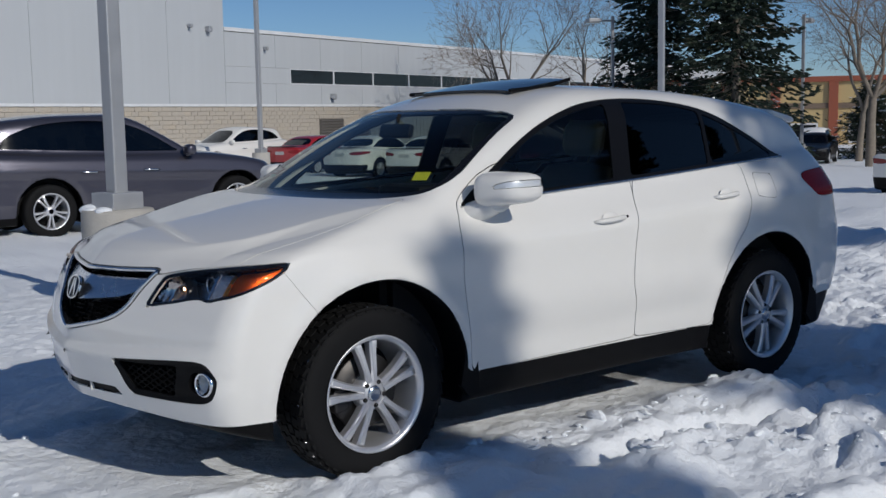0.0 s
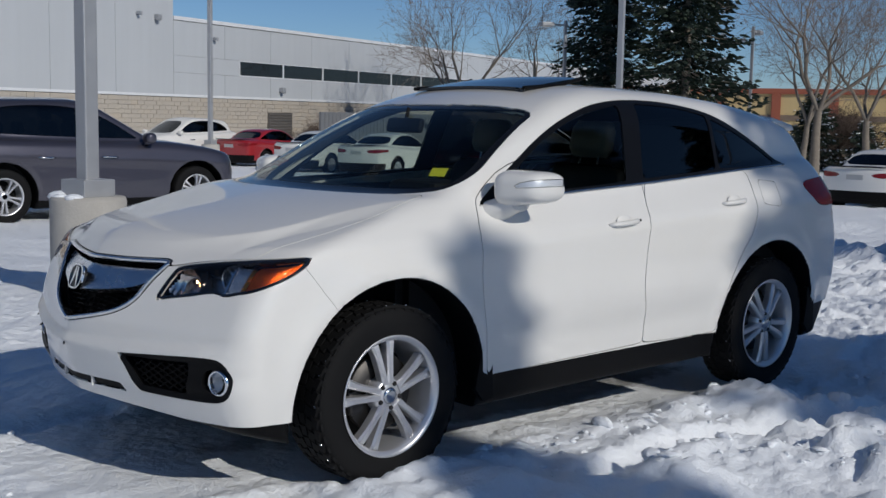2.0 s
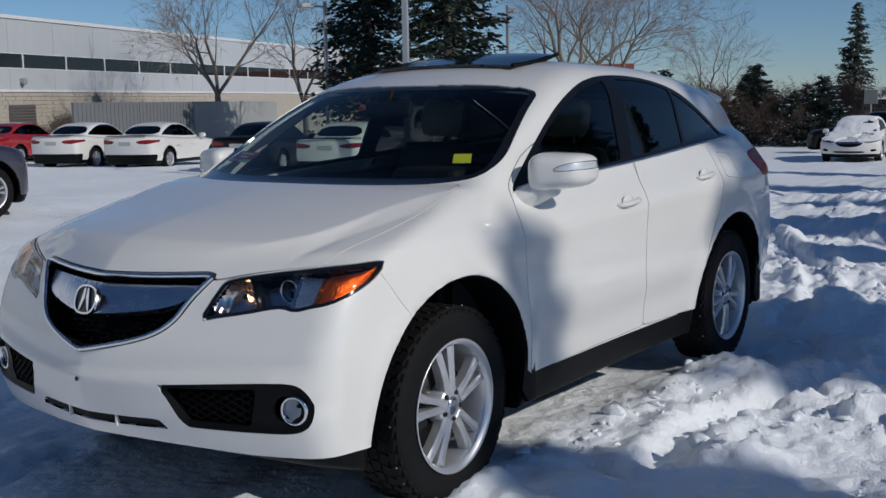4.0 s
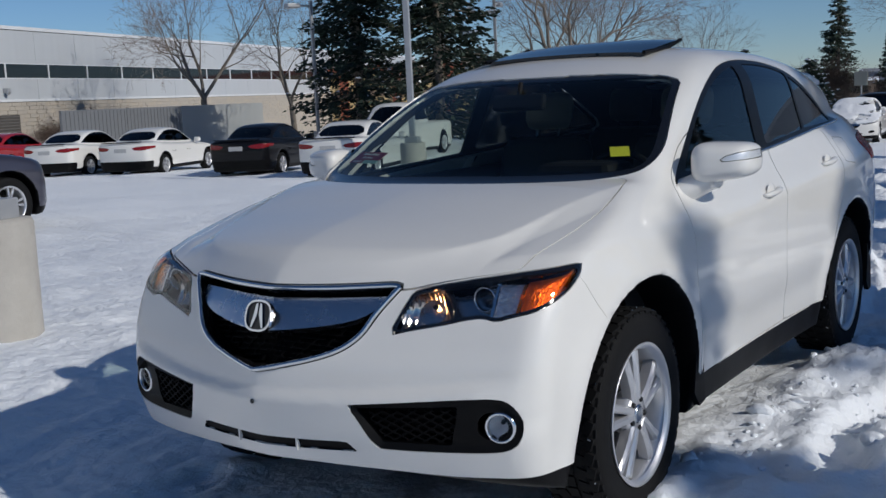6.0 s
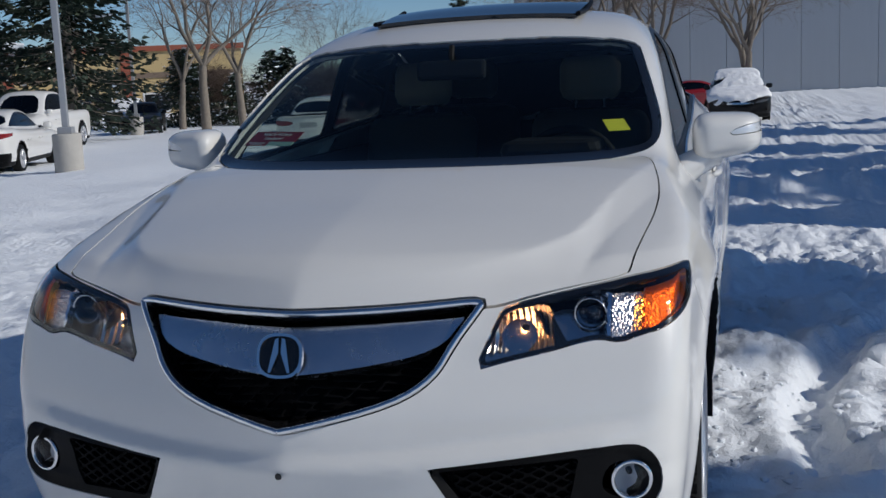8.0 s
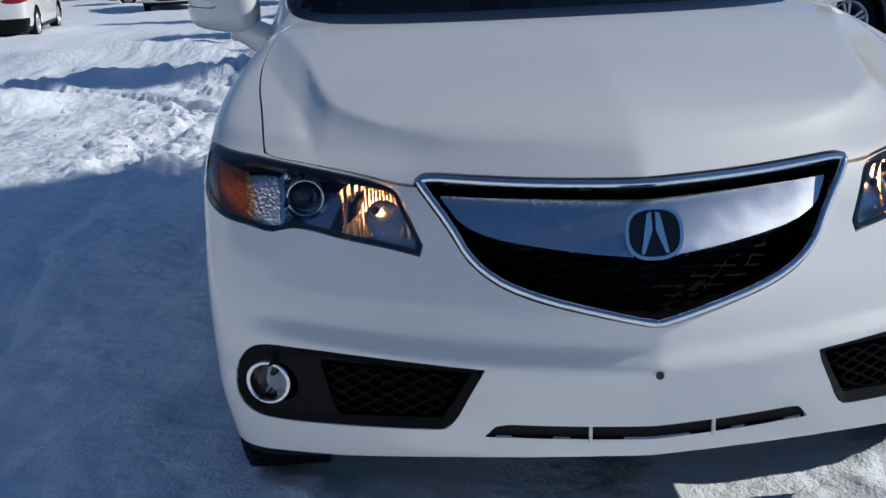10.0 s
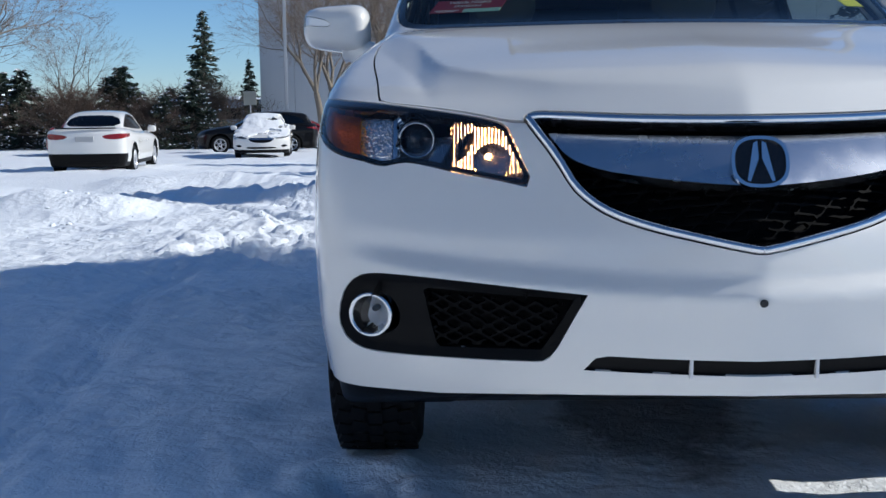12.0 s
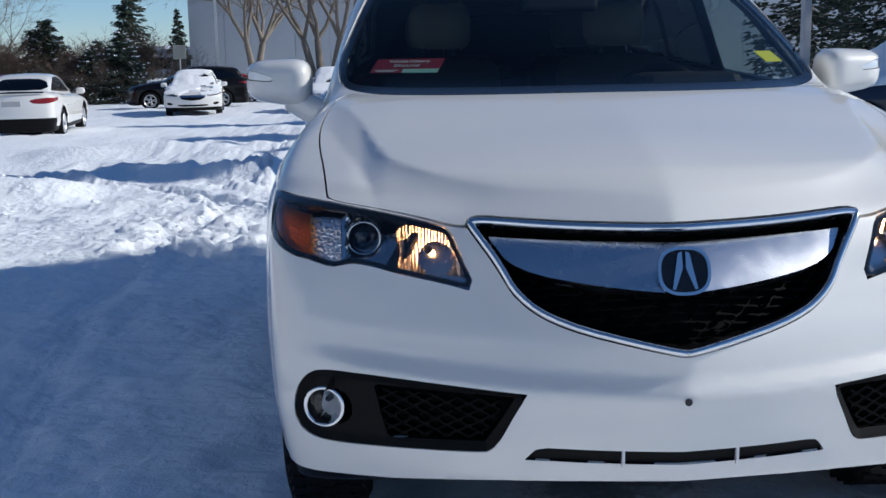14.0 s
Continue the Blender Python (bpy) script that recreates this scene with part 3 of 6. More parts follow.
# ribbon of dark windows
for i in range(21):
    x = -0.62 + 3.62 * i
    w = new("window")
    w.parent = wall
    w.location = (x, 0, 0)
    if i == 0:
        bm = bmesh.new()
        box(bm, (0.05, 0.02, 3.41), (3.57, 0.06, 4.09))
        pane = part("pane", bm, DARK_PANE, w)
        bm = bmesh.new()
        for lo, hi in (((0, -0.02, 3.36), (3.62, 0.07, 3.41)), ((0, -0.02, 4.09), (3.62, 0.07, 4.14)), ((0, -0.02, 3.41), (0.05, 0.07, 4.09)), ((3.57, -0.02, 3.41), (3.62, 0.07, 4.09))):
            box(bm, lo, hi)
        frm = part("window_frame", bm, TRIM_WHITE, w)
    else:
        for src in (pane, frm):
            q = src.copy()
            scene.collection.objects.link(q)
            q.parent = w
for x, z, r in ((-6.55, 5.75, 0.16), (-7.75, 5.85, 0.10), (2.75, 2.72, 0.18), (-2.6, 5.05, 0.10)):
    bm = bmesh.new()
    box(bm, (-r * 0.7, -0.28, -0.05), (r * 0.7, 0.0, r), 0.02)
    lathe(bm, [(0.0, -r * 0.8), (r * 0.5, -r * 0.7), (r * 0.8, -r * 0.2), (r * 0.8, 0.0)], 16, pose(0, -0.20, 0))
    lp = tagged(part("wall_lamp", bm, POLE_GREY, None, smooth=False), "small grey wall lamp on metal siding", "wall lamp")
    lp.matrix_world = WALL_M @ pose(x, -0.02, z)
bm = bmesh.new()
box(bm, (1.6, -0.09, 0.30), (3.7, -0.055, 1.58), 0.01)
lv = thing("wall_vent", WALL_M, "dark louvred vent in the block wall", "vent")
part("vent_frame", bm, plastic("vent_dark", (0.10, 0.09, 0.08), 0.6), lv)
for k in range(8):
    bm = bmesh.new()
    box(bm, (0, -0.02, -0.06), (1.96, 0.02, 0.06), 0.006, pose(1.67, -0.105, 0.42 + 0.148 * k, 35, 0, 0))
    part("slat", bm, plastic("vent_slat", (0.16, 0.15, 0.14), 0.6) if k == 0 else bpy.data.materials["vent_slat"], lv)

# block screen wall, green cabinet, snow pile
scr = thing("screen_wall", pose(44.8, 41.7, -0.90, 0, 0, 108.5), "grey panelled enclosure standing in the snow", "enclosure")
for k, (y0, y1, mt) in enumerate(((0.0, 9.6, siding("pale_grey_panel", (0.36, 0.365, 0.35))), (9.65, 14.6, siding("dark_grey_panel", (0.17, 0.175, 0.185))), (14.65, 19.6, None))):
    mt = mt or bpy.data.materials["dark_grey_panel"]
    bm = bmesh.new()
    box(bm, (-0.06, y0, -0.5), (0.06, y1, 2.52), 0.012)
    for j in range(int((y1 - y0) / 0.3)):
        if k:
            box(bm, (-0.085, y0 + 0.06 + 0.3 * j, -0.4), (-0.055, y0 + 0.20 + 0.3 * j, 2.46), 0.008)
    part("panel", bm, mt, scr)
bm = bmesh.new()
box(bm, (0, 0, -0.3), (1.5, 2.2, 1.55), 0.03)
gb = thing("utility_cabinet", pose(36.5, 44.6, -0.75), "green metal utility cabinet", "cabinet")
GREEN = plastic("green_cabinet_paint", (0.03, 0.09, 0.05), 0.5)
part("body", bm, GREEN, gb)
for y0 in (0.08, 1.14):
    bm = bmesh.new()
    box(bm, (-0.03, y0, 0.1), (0.01, y0 + 0.98, 1.45), 0.01)
    part("door", bm, GREEN, gb)


def lamp_post(x, y, tall=6.3, based=True, side=0.15, turn=20):
    g = float(lot_height(x, y))
    root = thing("lamp_post", pose(x, y, g, 0, 0, turn), "square grey lamp post on a round concrete base", "lamp post", "lamp posts of the lot")
    b = 0.80 if based else 0.1
    bm = bmesh.new()
    lathe(bm, [(0.30, -0.4), (0.30, b - 0.03), (0.285, b), (0.0, b + 0.004)], 40)
    part("concrete_base", bm, CONCRETE, root, "stained round concrete base", True)
    bm = bmesh.new()
    box(bm, (-0.15, -0.15, b), (0.15, 0.15, b + 0.14), 0.008)
    part("foot_cover", bm, POLE_GREY, root)
    bm = bmesh.new()
    h = side / 2
    box(bm, (-h, -h, b + 0.1), (h, h, tall), 0.012)
    part("pole", bm, POLE_GREY, root)
    bm = bmesh.new()
    box(bm, (h, -0.04, tall - 0.25), (0.65, 0.04, tall - 0.17), 0.01)
    part("arm", bm, POLE_GREY, root)
    bm = bmesh.new()
    box(bm, (0.62, -0.20, tall - 0.30), (1.25, 0.20, tall - 0.12), 0.04)
    hd = part("lamp_head", bm, POLE_GREY, root)
    bm = bmesh.new()
    box(bm, (0.70, -0.15, tall - 0.315), (1.18, 0.15, tall - 0.302))
    part("diffuser", bm, PLATE_LENS, hd)
    return root


PLATE_LENS = plastic("frosted_lens", (0.6, 0.6, 0.58), 0.3)
for x, y, tl, tn in ((1.24, 4.44, 6.6, 12), (18.1, 12.7, 6.6, 18), (17.0, 29.0, 7.5, 18), (35.8, 30.2, 6.6, 160), (41.9, 24.5, 6.6, 20), (44.2, 7.6, 6.6, 190), (15.7, -6.3, 6.6, 10)):
    lamp_post(x, y, tl, True, 0.13, tn)
# snow caught on the nearest concrete base
bm = bmesh.new()
for a, r in ((100, 0.06), (140, 0.08), (170, 0.05), (215, 0.06)):
    bmesh.ops.create_icosphere(bm, subdivisions=2, radius=r, matrix=pose(1.24 + 0.22 * math.cos(math.radians(a)), 4.44 + 0.22 * math.sin(math.radians(a)), float(lot_height(1.39, 4.3)) + 0.80) @ Matrix.Diagonal((1.3, 1.3, 0.6, 1)))
tagged(part("snow_clump", bm, SNOW, None, smooth=True), "snow clumps on the concrete lamp base", "snow", kind="stuff")

# yellow block building with red piers
YELLOW = siding("yellow_stucco", (0.55, 0.42, 0.20))
REDPIER = plastic("red_brick_pier", (0.30, 0.09, 0.05), 0.8)
yb = thing("yellow_building", pose(82.5, 48.5, -1.3, 0, 0, -58), "long yellow building with red piers and roof edge", "building")
bm = bmesh.new()
box(bm, (-45, 0, -2), (10, 14, 5.6))
part("wall", bm, YELLOW, yb)
bm = bmesh.new()
box(bm, (-45.2, -0.25, 5.3), (10.2, 14.2, 5.75), 0.02)
part("roof_edge", bm, REDPIER, yb, "red roof edge")
bm = bmesh.new()
box(bm, (-45, -0.12, 3.1), (10, 0.02, 3.55), 0.02)
part("band", bm, plastic("brown_band", (0.20, 0.15, 0.11), 0.8), yb, "brown band")
for k in range(-9, 2):
    bm = bmesh.new()
    box(bm, (4.6 * k, -0.3, -2), (4.6 * k + 0.75, 0.02, 5.3), 0.02)
    part("pier", bm, REDPIER, yb)
    bm = bmesh.new()
    box(bm, (4.6 * k + 1.6, -0.06, 0.2), (4.6 * k + 3.8, 0.02, 1.9), 0.02)
    wd = part("window", bm, TRIM_WHITE, yb)
    bm = bmesh.new()
    box(bm, (4.6 * k + 1.75, -0.075, 0.35), (4.6 * k + 3.65, -0.055, 1.75))
    part("pane", bm, DARK_PANE, wd)

# tall pale building beyond the snowy cars
tb = thing("pale_building", pose(80, 14.8, -1.3, 0, 0, -90), "tall pale metal-clad building behind bare trees", "building")
for k in range(22):
    bm = bmesh.new()
    box(bm, (2.5 * k + 0.01, 0, -2), (2.5 * k + 2.49, 12, 12.5), 0.02)
    part("wall_panel", bm, METAL_SIDING, tb)
bm = bmesh.new()
box(bm, (-0.1, -0.1, 12.5), (55.1, 12.1, 12.8), 0.02)
part("coping", bm, TRIM_WHITE, tb)
# low buildings at the horizon
for x, y, tn, ln, hh, col in ((112, 44, -70, 20, 2.3, (0.20, 0.15, 0.11)), (120, 27, -80, 14, 3.2, (0.16, 0.19, 0.24)), (110, 70, -60, 16, 2.6, (0.24, 0.21, 0.18))):
    lb = thing("low_building", pose(x, y, -1.3, 0, 0, tn), "low flat-roofed building at the horizon", "building")
    bm = bmesh.new()
    box(bm, (0, 0, -2), (ln, 10, hh))
    part("wall", bm, siding("far_wall", col), lb)
    bm = bmesh.new()
    box(bm, (-0.2, -0.2, hh), (ln + 0.2, 10.2, hh + 0.35), 0.02)
    part("roof", bm, SNOW, lb, "snowy flat roof")
    for k in range(int(ln / 4)):
        bm = bmesh.new()
        box(bm, (4 * k + 0.8, -0.05, 1.1), (4 * k + 3.2, 0.02, 2.3), 0.02)
        part("window", bm, DARK_PANE, lb)

CARD_PALE = plastic("pale_sign_sheet", (0.45, 0.44, 0.36), 0.5)
# an unseen plain wall, added to close the lot behind; it darkens reflections
bm = bmesh.new()
box(bm, (-0.4, -14, -3), (0, 60, 3.4))
ww = tagged(part("wall_west", bm, siding("slate_grey_siding", (0.12, 0.125, 0.135))), "unseen plain slate grey wall added across the lot", "wall", kind="structure")
ww.matrix_world = pose(-26, 0, 0)
# road sign by the far hedge
sg = thing("road_sign", pose(47.0, 9.6, float(lot_height(47.0, 9.6))), "small pale road sign on a thin post", "sign")
bm = bmesh.new()
lathe(bm, [(0.03, -0.2), (0.03, 2.6), (0.0, 2.6)], 10)
part("post", bm, POLE_GREY, sg)
bm = bmesh.new()
box(bm, (-0.05, -0.28, 2.0), (-0.03, 0.28, 2.6), 0.01)
part("sign_plate", bm, CARD_PALE, sg)


# ---- the white crossover ----
NOSE = curve((0.18, 0.26, 0.34, 0.42, 0.48, 0.54, 0.62, 0.70, 0.78, 0.86, 0.92, 1.0, 1.1), (-0.70, -0.82, -0.872, -0.895, -0.905, -0.915, -0.920, -0.902, -0.865, -0.81, -0.755, -0.65, -0.4))
VEE = curve((0.25, 0.36, 0.44, 0.50, 0.56, 0.62, 0.73, 0.82, 0.88, 0.92, 1.0), (0.10, 0.12, 0.11, 0.11, 0.15, 0.21, 0.27, 0.20, 0.14, 0.11, 0.08))
BOW = curve((0.25, 0.36, 0.44, 0.50, 0.56, 0.62, 0.73, 0.82, 0.88, 0.92, 1.0), (0.18, 0.17, 0.180, 0.21, 0.18, 0.12, 0.055, 0.14, 0.22, 0.34, 0.42))
PLAN = curve((-0.95, -0.6, -0.3, 0.0, 0.5, 1.3, 2.0, 2.7, 3.1, 3.35, 3.55, 3.75), (0.845, 0.868, 0.897, 0.921, 0.912, 0.905, 0.915, 0.937, 0.915, 0.875, 0.82, 0.74))
FLANK = curve((0.15, 0.30, 0.45, 0.62, 0.80, 0.92, 0.99, 1.05, 1.10, 1.16), (0.05, 0.03, 0.008, 0.0, 0.004, 0.028, 0.070, 0.118, 0.165, 0.25))
DECK = curve((-0.95, -0.84, -0.74, -0.55, -0.25, 0.1, 0.3, 0.6, 1.2, 1.8, 2.4, 3.0, 3.4, 3.75), (0.825, 0.897, 0.945, 0.996, 1.048, 1.105, 1.125, 1.12, 1.14, 1.17, 1.20, 1.24, 1.25, 1.20))
CROWN = curve((-0.9, -0.5, 0.0, 0.4, 1.0, 3.7), (0.05, 0.07, 0.055, 0.05, 0.05, 0.05))
SCREEN = curve((0.95, 1.08, 1.30, 1.45, 1.55, 1.68), (-0.20, 0.08, 0.50, 0.80, 1.02, 1.40))
ROOF = curve((0.4, 0.9, 1.2, 1.6, 2.1, 2.6, 3.0, 3.35, 3.6), (1.36, 1.53, 1.585, 1.615, 1.605, 1.57, 1.52, 1.46, 1.40))
CABIN = curve((0.0, 0.5, 1.0, 1.7, 2.3, 2.8, 3.2, 3.5, 3.7), (0.775, 0.79, 0.80, 0.80, 0.79, 0.755, 0.70, 0.64, 0.60))
TAIL = curve((0.2, 0.40, 0.60, 0.72, 0.90, 1.05, 1.25, 1.40, 1.50), (3.55, 3.66, 3.71, 3.71, 3.66, 3.62, 3.55, 3.46, 3.38))
DOME = curve((0.0, 0.07, 0.20, 0.345, 0.43, 0.50, 0.56, 0.60, 0.63, 0.66, 0.70, 0.76, 0.95), (-0.762, -0.745, -0.712, -0.662, -0.610, -0.555, -0.475, -0.39, -0.26, -0.10, 0.05, 0.25, 0.5))
DOME_SLANT = curve((0.0, 0.13, 0.34, 0.46, 0.54, 0.62, 0.70, 0.95), (1.0, 0.97, 0.90, 0.72, 0.52, 0.38, 0.26, 0.2))
FALL = curve((0.0, 0.2, 0.35, 0.45, 0.52, 0.58, 0.63, 0.70, 0.95), (1.3, 1.2, 1.0, 0.82, 0.60, 0.42, 0.27, 0.22, 0.20))
WHEELS = ((0.0, 0.335), (2.685, 0.335))
ARCHES = ((0.01, 0.335, 0.466), (2.645, 0.335, 0.462))


def body_field(x, y, z):
    """Below zero inside the body."""
    w = np.abs(y)
    # a keel runs down the middle of the nose
    vee = np.sqrt(w ** 2 + 0.012 ** 2) - 0.012
    # the fold across the bumper, and the line that bounds the raised middle of the hood
    ledge = z - 0.567 - 0.075 * w ** 2
    fold = 0.022 * np.where(ledge > 0, 0, np.clip(-ledge / 0.035, 0, 1) * np.exp(-np.clip(-ledge - 0.035, 0, 1) / 0.12)) * np.clip((0.84 - w) / 0.15, 0, 1)
    beyond = np.clip(DOME(w) - x, 0, 0.3) * DOME_SLANT(w)
    beyond = 0.075 * (1 - np.exp(-FALL(w) * beyond / 0.075))
    front = NOSE(z) - 0.004 + VEE(z) * vee + BOW(z) * w ** 2 - fold - x
    rear = x - TAIL(z) + 0.24 * w ** 2 + 0.12 * w ** 6
    side = w - PLAN(x) + FLANK(z - 0.03 * np.clip(x, 0, 3))
    # the crease that rises along the doors, and the drawn-in lower door
    side = side + 0.012 * np.exp(-((z - 0.43 - 0.02 * x) / 0.07) ** 2) * np.clip((x - 0.4) / 0.3, 0, 1) * np.clip((2.3 - x) / 0.3, 0, 1)
    side = side - 0.010 * np.exp(-((z - 0.86 - 0.045 * x) / 0.045) ** 2) * np.clip((x - 0.2) / 0.5, 0, 1)
    top = z - DECK(x) + CROWN(x) * w ** 2 + 0.07 * vee * np.clip(0.1 - x, 0, 0.8) + beyond * (1 + 0.25 * w) - 0.006 + 0.10 * np.clip(w - 0.55, 0, 1) ** 2
    low = smax(smax(side, front, 0.085), rear, 0.12)
    low = smax(low, top, 0.030)
    low = smax(low, 0.20 + 0.10 * np.clip((-0.45 - x) / 0.35, 0, 1) - z, 0.03)
    gside = w - CABIN(x) + 0.29 * (z - 1.08) + 0.35 * np.clip(z - 1.38, 0, 1) ** 2
    gfront = (SCREEN(z) + 0.36 * w ** 2 + 0.10 * w ** 4 - x) * 0.5
    groof = z - ROOF(x) + 0.07 * w ** 2 + 0.16 * w ** 4
    cabin = smax(smax(smax(gside, gfront, 0.06), groof, 0.14), rear * 0.8, 0.08)
    cabin = smax(cabin, 0.9 - z, 0.02)
    body = smin(low, cabin, 0.035)
    for cx, cz, ra in ARCHES:
        r = np.sqrt((x - cx) ** 2 + (z - cz) ** 2)
        # a slight flare, then the wheel opening
        body = body - 0.010 * np.exp(-((r - ra - 0.03) / 0.05) ** 2) * np.clip((z - 0.2) / 0.1, 0, 1) * (w > 0.6)
        body = smax(body, -np.maximum(r - ra, 0.56 - w), 0.010)
    return body



def both(points):
    """An outline given on one side, closed by its mirror image."""
    return [(a, b) for a, b in points] + [(-a, b) for a, b in points[::-1] if a != 0]


def field_sheet(f, lo, hi, step):
    return Sheet(*surface_net(f, lo, hi, step))


def refined(sheet, f=None, rounds=1):
    """Every polygon split into quads, drawn onto the surface again."""
    for _ in range(rounds):
        v, faces, mid = list(sheet.v), [], {}
        for q in sheet.f:
            c = len(v)
            v.append(np.mean([sheet.v[i] for i in q], 0))
            ms = []
            for a, b in zip(q, q[1:] + q[:1]):
                k = (a, b) if a < b else (b, a)
                if k not in mid:
                    mid[k] = len(v)
                    v.append((sheet.v[a] + sheet.v[b]) / 2)
                ms.append(mid[k])
            for n, a in enumerate(q):
                faces.append([a, ms[n], c, ms[n - 1]])
        p = np.array(v)
        if f is not None:
            for _ in range(2):
                val, e = f(*p.T), 1e-4
                g = np.stack([f(*(p + e * np.eye(3)[k]).T) - f(*(p - e * np.eye(3)[k]).T) for k in range(3)], 1) / (2 * e)
                p = p + np.clip(-val[:, None] * g / np.maximum((g * g).sum(1), 0.05)[:, None], -0.004, 0.004)
        sheet = Sheet(p, faces)
    return sheet


HEADLIGHT = chaikin([(0.325, 0.727), (0.325, 0.727), (0.372, 0.797), (0.413, 0.850), (0.413, 0.850), (0.4525, 0.862), (0.587, 0.880), (0.77, 0.898), (0.86, 0.903), (0.965, 0.910), (0.985, 0.900), (0.950, 0.850), (0.887, 0.814), (0.81, 0.788), (0.75, 0.780), (0.70, 0.767), (0.672, 0.770), (0.648, 0.778), (0.585, 0.771), (0.5215, 0.758), (0.41, 0.743)], 2)
GRILLE = chaikin(both([(0, 0.868), (0.19, 0.870), (0.33, 0.876), (0.415, 0.880), (0.436, 0.868), (0.415, 0.838), (0.374, 0.783), (0.335, 0.712), (0.250, 0.661), (0.059, 0.620), (0.0, 0.610), (0.0, 0.610)]), 2)
WING = chaikin(both([(0, 0.838), (0.10, 0.838), (0.20, 0.840), (0.345, 0.843), (0.384, 0.846), (0.384, 0.846), (0.335, 0.772), (0.159, 0.742), (0, 0.733), (0, 0.733)]), 2)
FOG_BEZEL = chaikin([(0.795, 0.528), (0.766, 0.551), (0.700, 0.555), (0.523, 0.544), (0.320, 0.529), (0.320, 0.529), (0.352, 0.465), (0.387, 0.392), (0.42, 0.387), (0.72, 0.386), (0.785, 0.398), (0.814, 0.434), (0.815, 0.486)], 2)
FOG_MESH = chaikin([(0.645, 0.527), (0.645, 0.527), (0.345, 0.513), (0.345, 0.513), (0.405, 0.406), (0.405, 0.406), (0.615, 0.402), (0.615, 0.402)], 2)
SLOT = chaikin(both([(0, 0.404), (0.15, 0.404), (0.296, 0.407), (0.296, 0.407), (0.322, 0.374), (0.322, 0.374), (0.15, 0.372), (0, 0.372)]), 1)
HOOD = chaikin(both([(0.0, 0.086), (0.25, 0.105), (0.49, 0.152), (0.62, 0.218), (0.712, 0.315), (0.745, 0.20), (0.775, 0.0), (0.772, -0.17), (0.752, -0.34), (0.736, -0.52), (0.732, -0.532), (0.697, -0.567), (0.576, -0.642), (0.473, -0.697), (0.445, -0.708), (0.425, -0.715), (0.40, -0.72), (0.19, -0.785), (0.0, -0.815)]), 2)
SCREEN_EDGE = chaikin(both([(0, 1.108), (0.3, 1.106), (0.55, 1.106), (0.66, 1.110), (0.735, 1.125), (0.750, 1.185), (0.713, 1.289), (0.664, 1.403), (0.618, 1.492), (0.435, 1.494), (0, 1.496)]), 2)
DAYLIGHT = chaikin([(0.515, 1.058), (0.515, 1.058), (0.729, 1.203), (1.019, 1.380), (1.326, 1.486), (1.55, 1.524), (1.80, 1.534), (2.09, 1.521), (2.387, 1.474), (2.652, 1.370), (2.90, 1.262), (3.01, 1.203), (3.00, 1.194), (2.607, 1.178), (1.659, 1.124), (1.057, 1.095), (0.64, 1.060)], 2)
FRONT_DOOR = chaikin([(0.517, 1.10), (0.500, 1.03), (0.464, 0.95), (0.452, 0.80), (0.465, 0.64), (0.490, 0.45), (0.505, 0.36), (0.52, 0.345), (0.8, 0.348), (1.570, 0.354), (1.578, 0.37), (1.582, 0.44), (1.580, 0.52), (1.545, 0.62), (1.554, 0.77), (1.596, 0.99), (1.645, 1.10), (1.66, 1.30), (1.4, 1.35), (0.75, 1.25)], 2)
REAR_DOOR = chaikin([(1.645, 1.10), (1.596, 0.99), (1.554, 0.77), (1.545, 0.62), (1.580, 0.52), (1.582, 0.44), (1.578, 0.37), (1.59, 0.354), (2.12, 0.344), (2.165, 0.36), (2.190, 0.46), (2.235, 0.62), (2.330, 0.76), (2.440, 0.86), (2.475, 0.99), (2.52, 1.10), (2.56, 1.18), (2.4, 1.30), (1.8, 1.30)], 2)
FUEL_DOOR = chaikin([(2.605, 1.125), (2.605, 1.125), (2.755, 1.112), (2.755, 1.112), (2.700, 0.982), (2.700, 0.982), (2.545, 1.000), (2.545, 1.000)], 2)
TAIL_LIGHT = chaikin([(3.03, 1.095), (3.15, 1.115), (3.60, 1.13), (3.60, 0.98), (3.25, 0.965), (3.13, 0.972), (3.06, 1.03)], 2)

car = thing("white_crossover", pose(0, 0, 0), "pearl white crossover with tinted glass parked in rutted snow", "car")
STEP = 0.022
shell = field_sheet(body_field, (-1.0, -1.0 - STEP / 2, 0.10), (3.80, 1.0, 1.72), STEP)


def split(sheet, uv, outline, gap=0.0, mask=None):
    """Cuts an outline out of a sheet and leaves a gap round it."""
    def val(s, g):
        d = outline_distance(*uv(s), outline) + g
        return d if mask is None else np.where(mask(s), d, np.maximum(d, 0.05))
    got, rest = sheet.cut(val(sheet, gap))
    if gap:
        rest = rest.cut(-val(rest, -gap))[0]
    return got, rest


front_uv = lambda s: (s.v[:, 1], s.v[:, 2])
lamp_uv = lambda s: (np.abs(s.v[:, 1]) + 0.5 * (s.v[:, 0] + 0.6), s.v[:, 2])
half_uv = lambda s: (np.abs(s.v[:, 1]), s.v[:, 2])
side_uv = lambda s: (s.v[:, 0], s.v[:, 2])
top_uv = lambda s: (s.v[:, 1], s.v[:, 0])
ahead = lambda s: s.v[:, 0] < -0.1
flank = lambda s: np.abs(s.v[:, 1]) > 0.58


def halves(sheet):
    return sheet.cut(sheet.v[:, 1] + 1e-5)


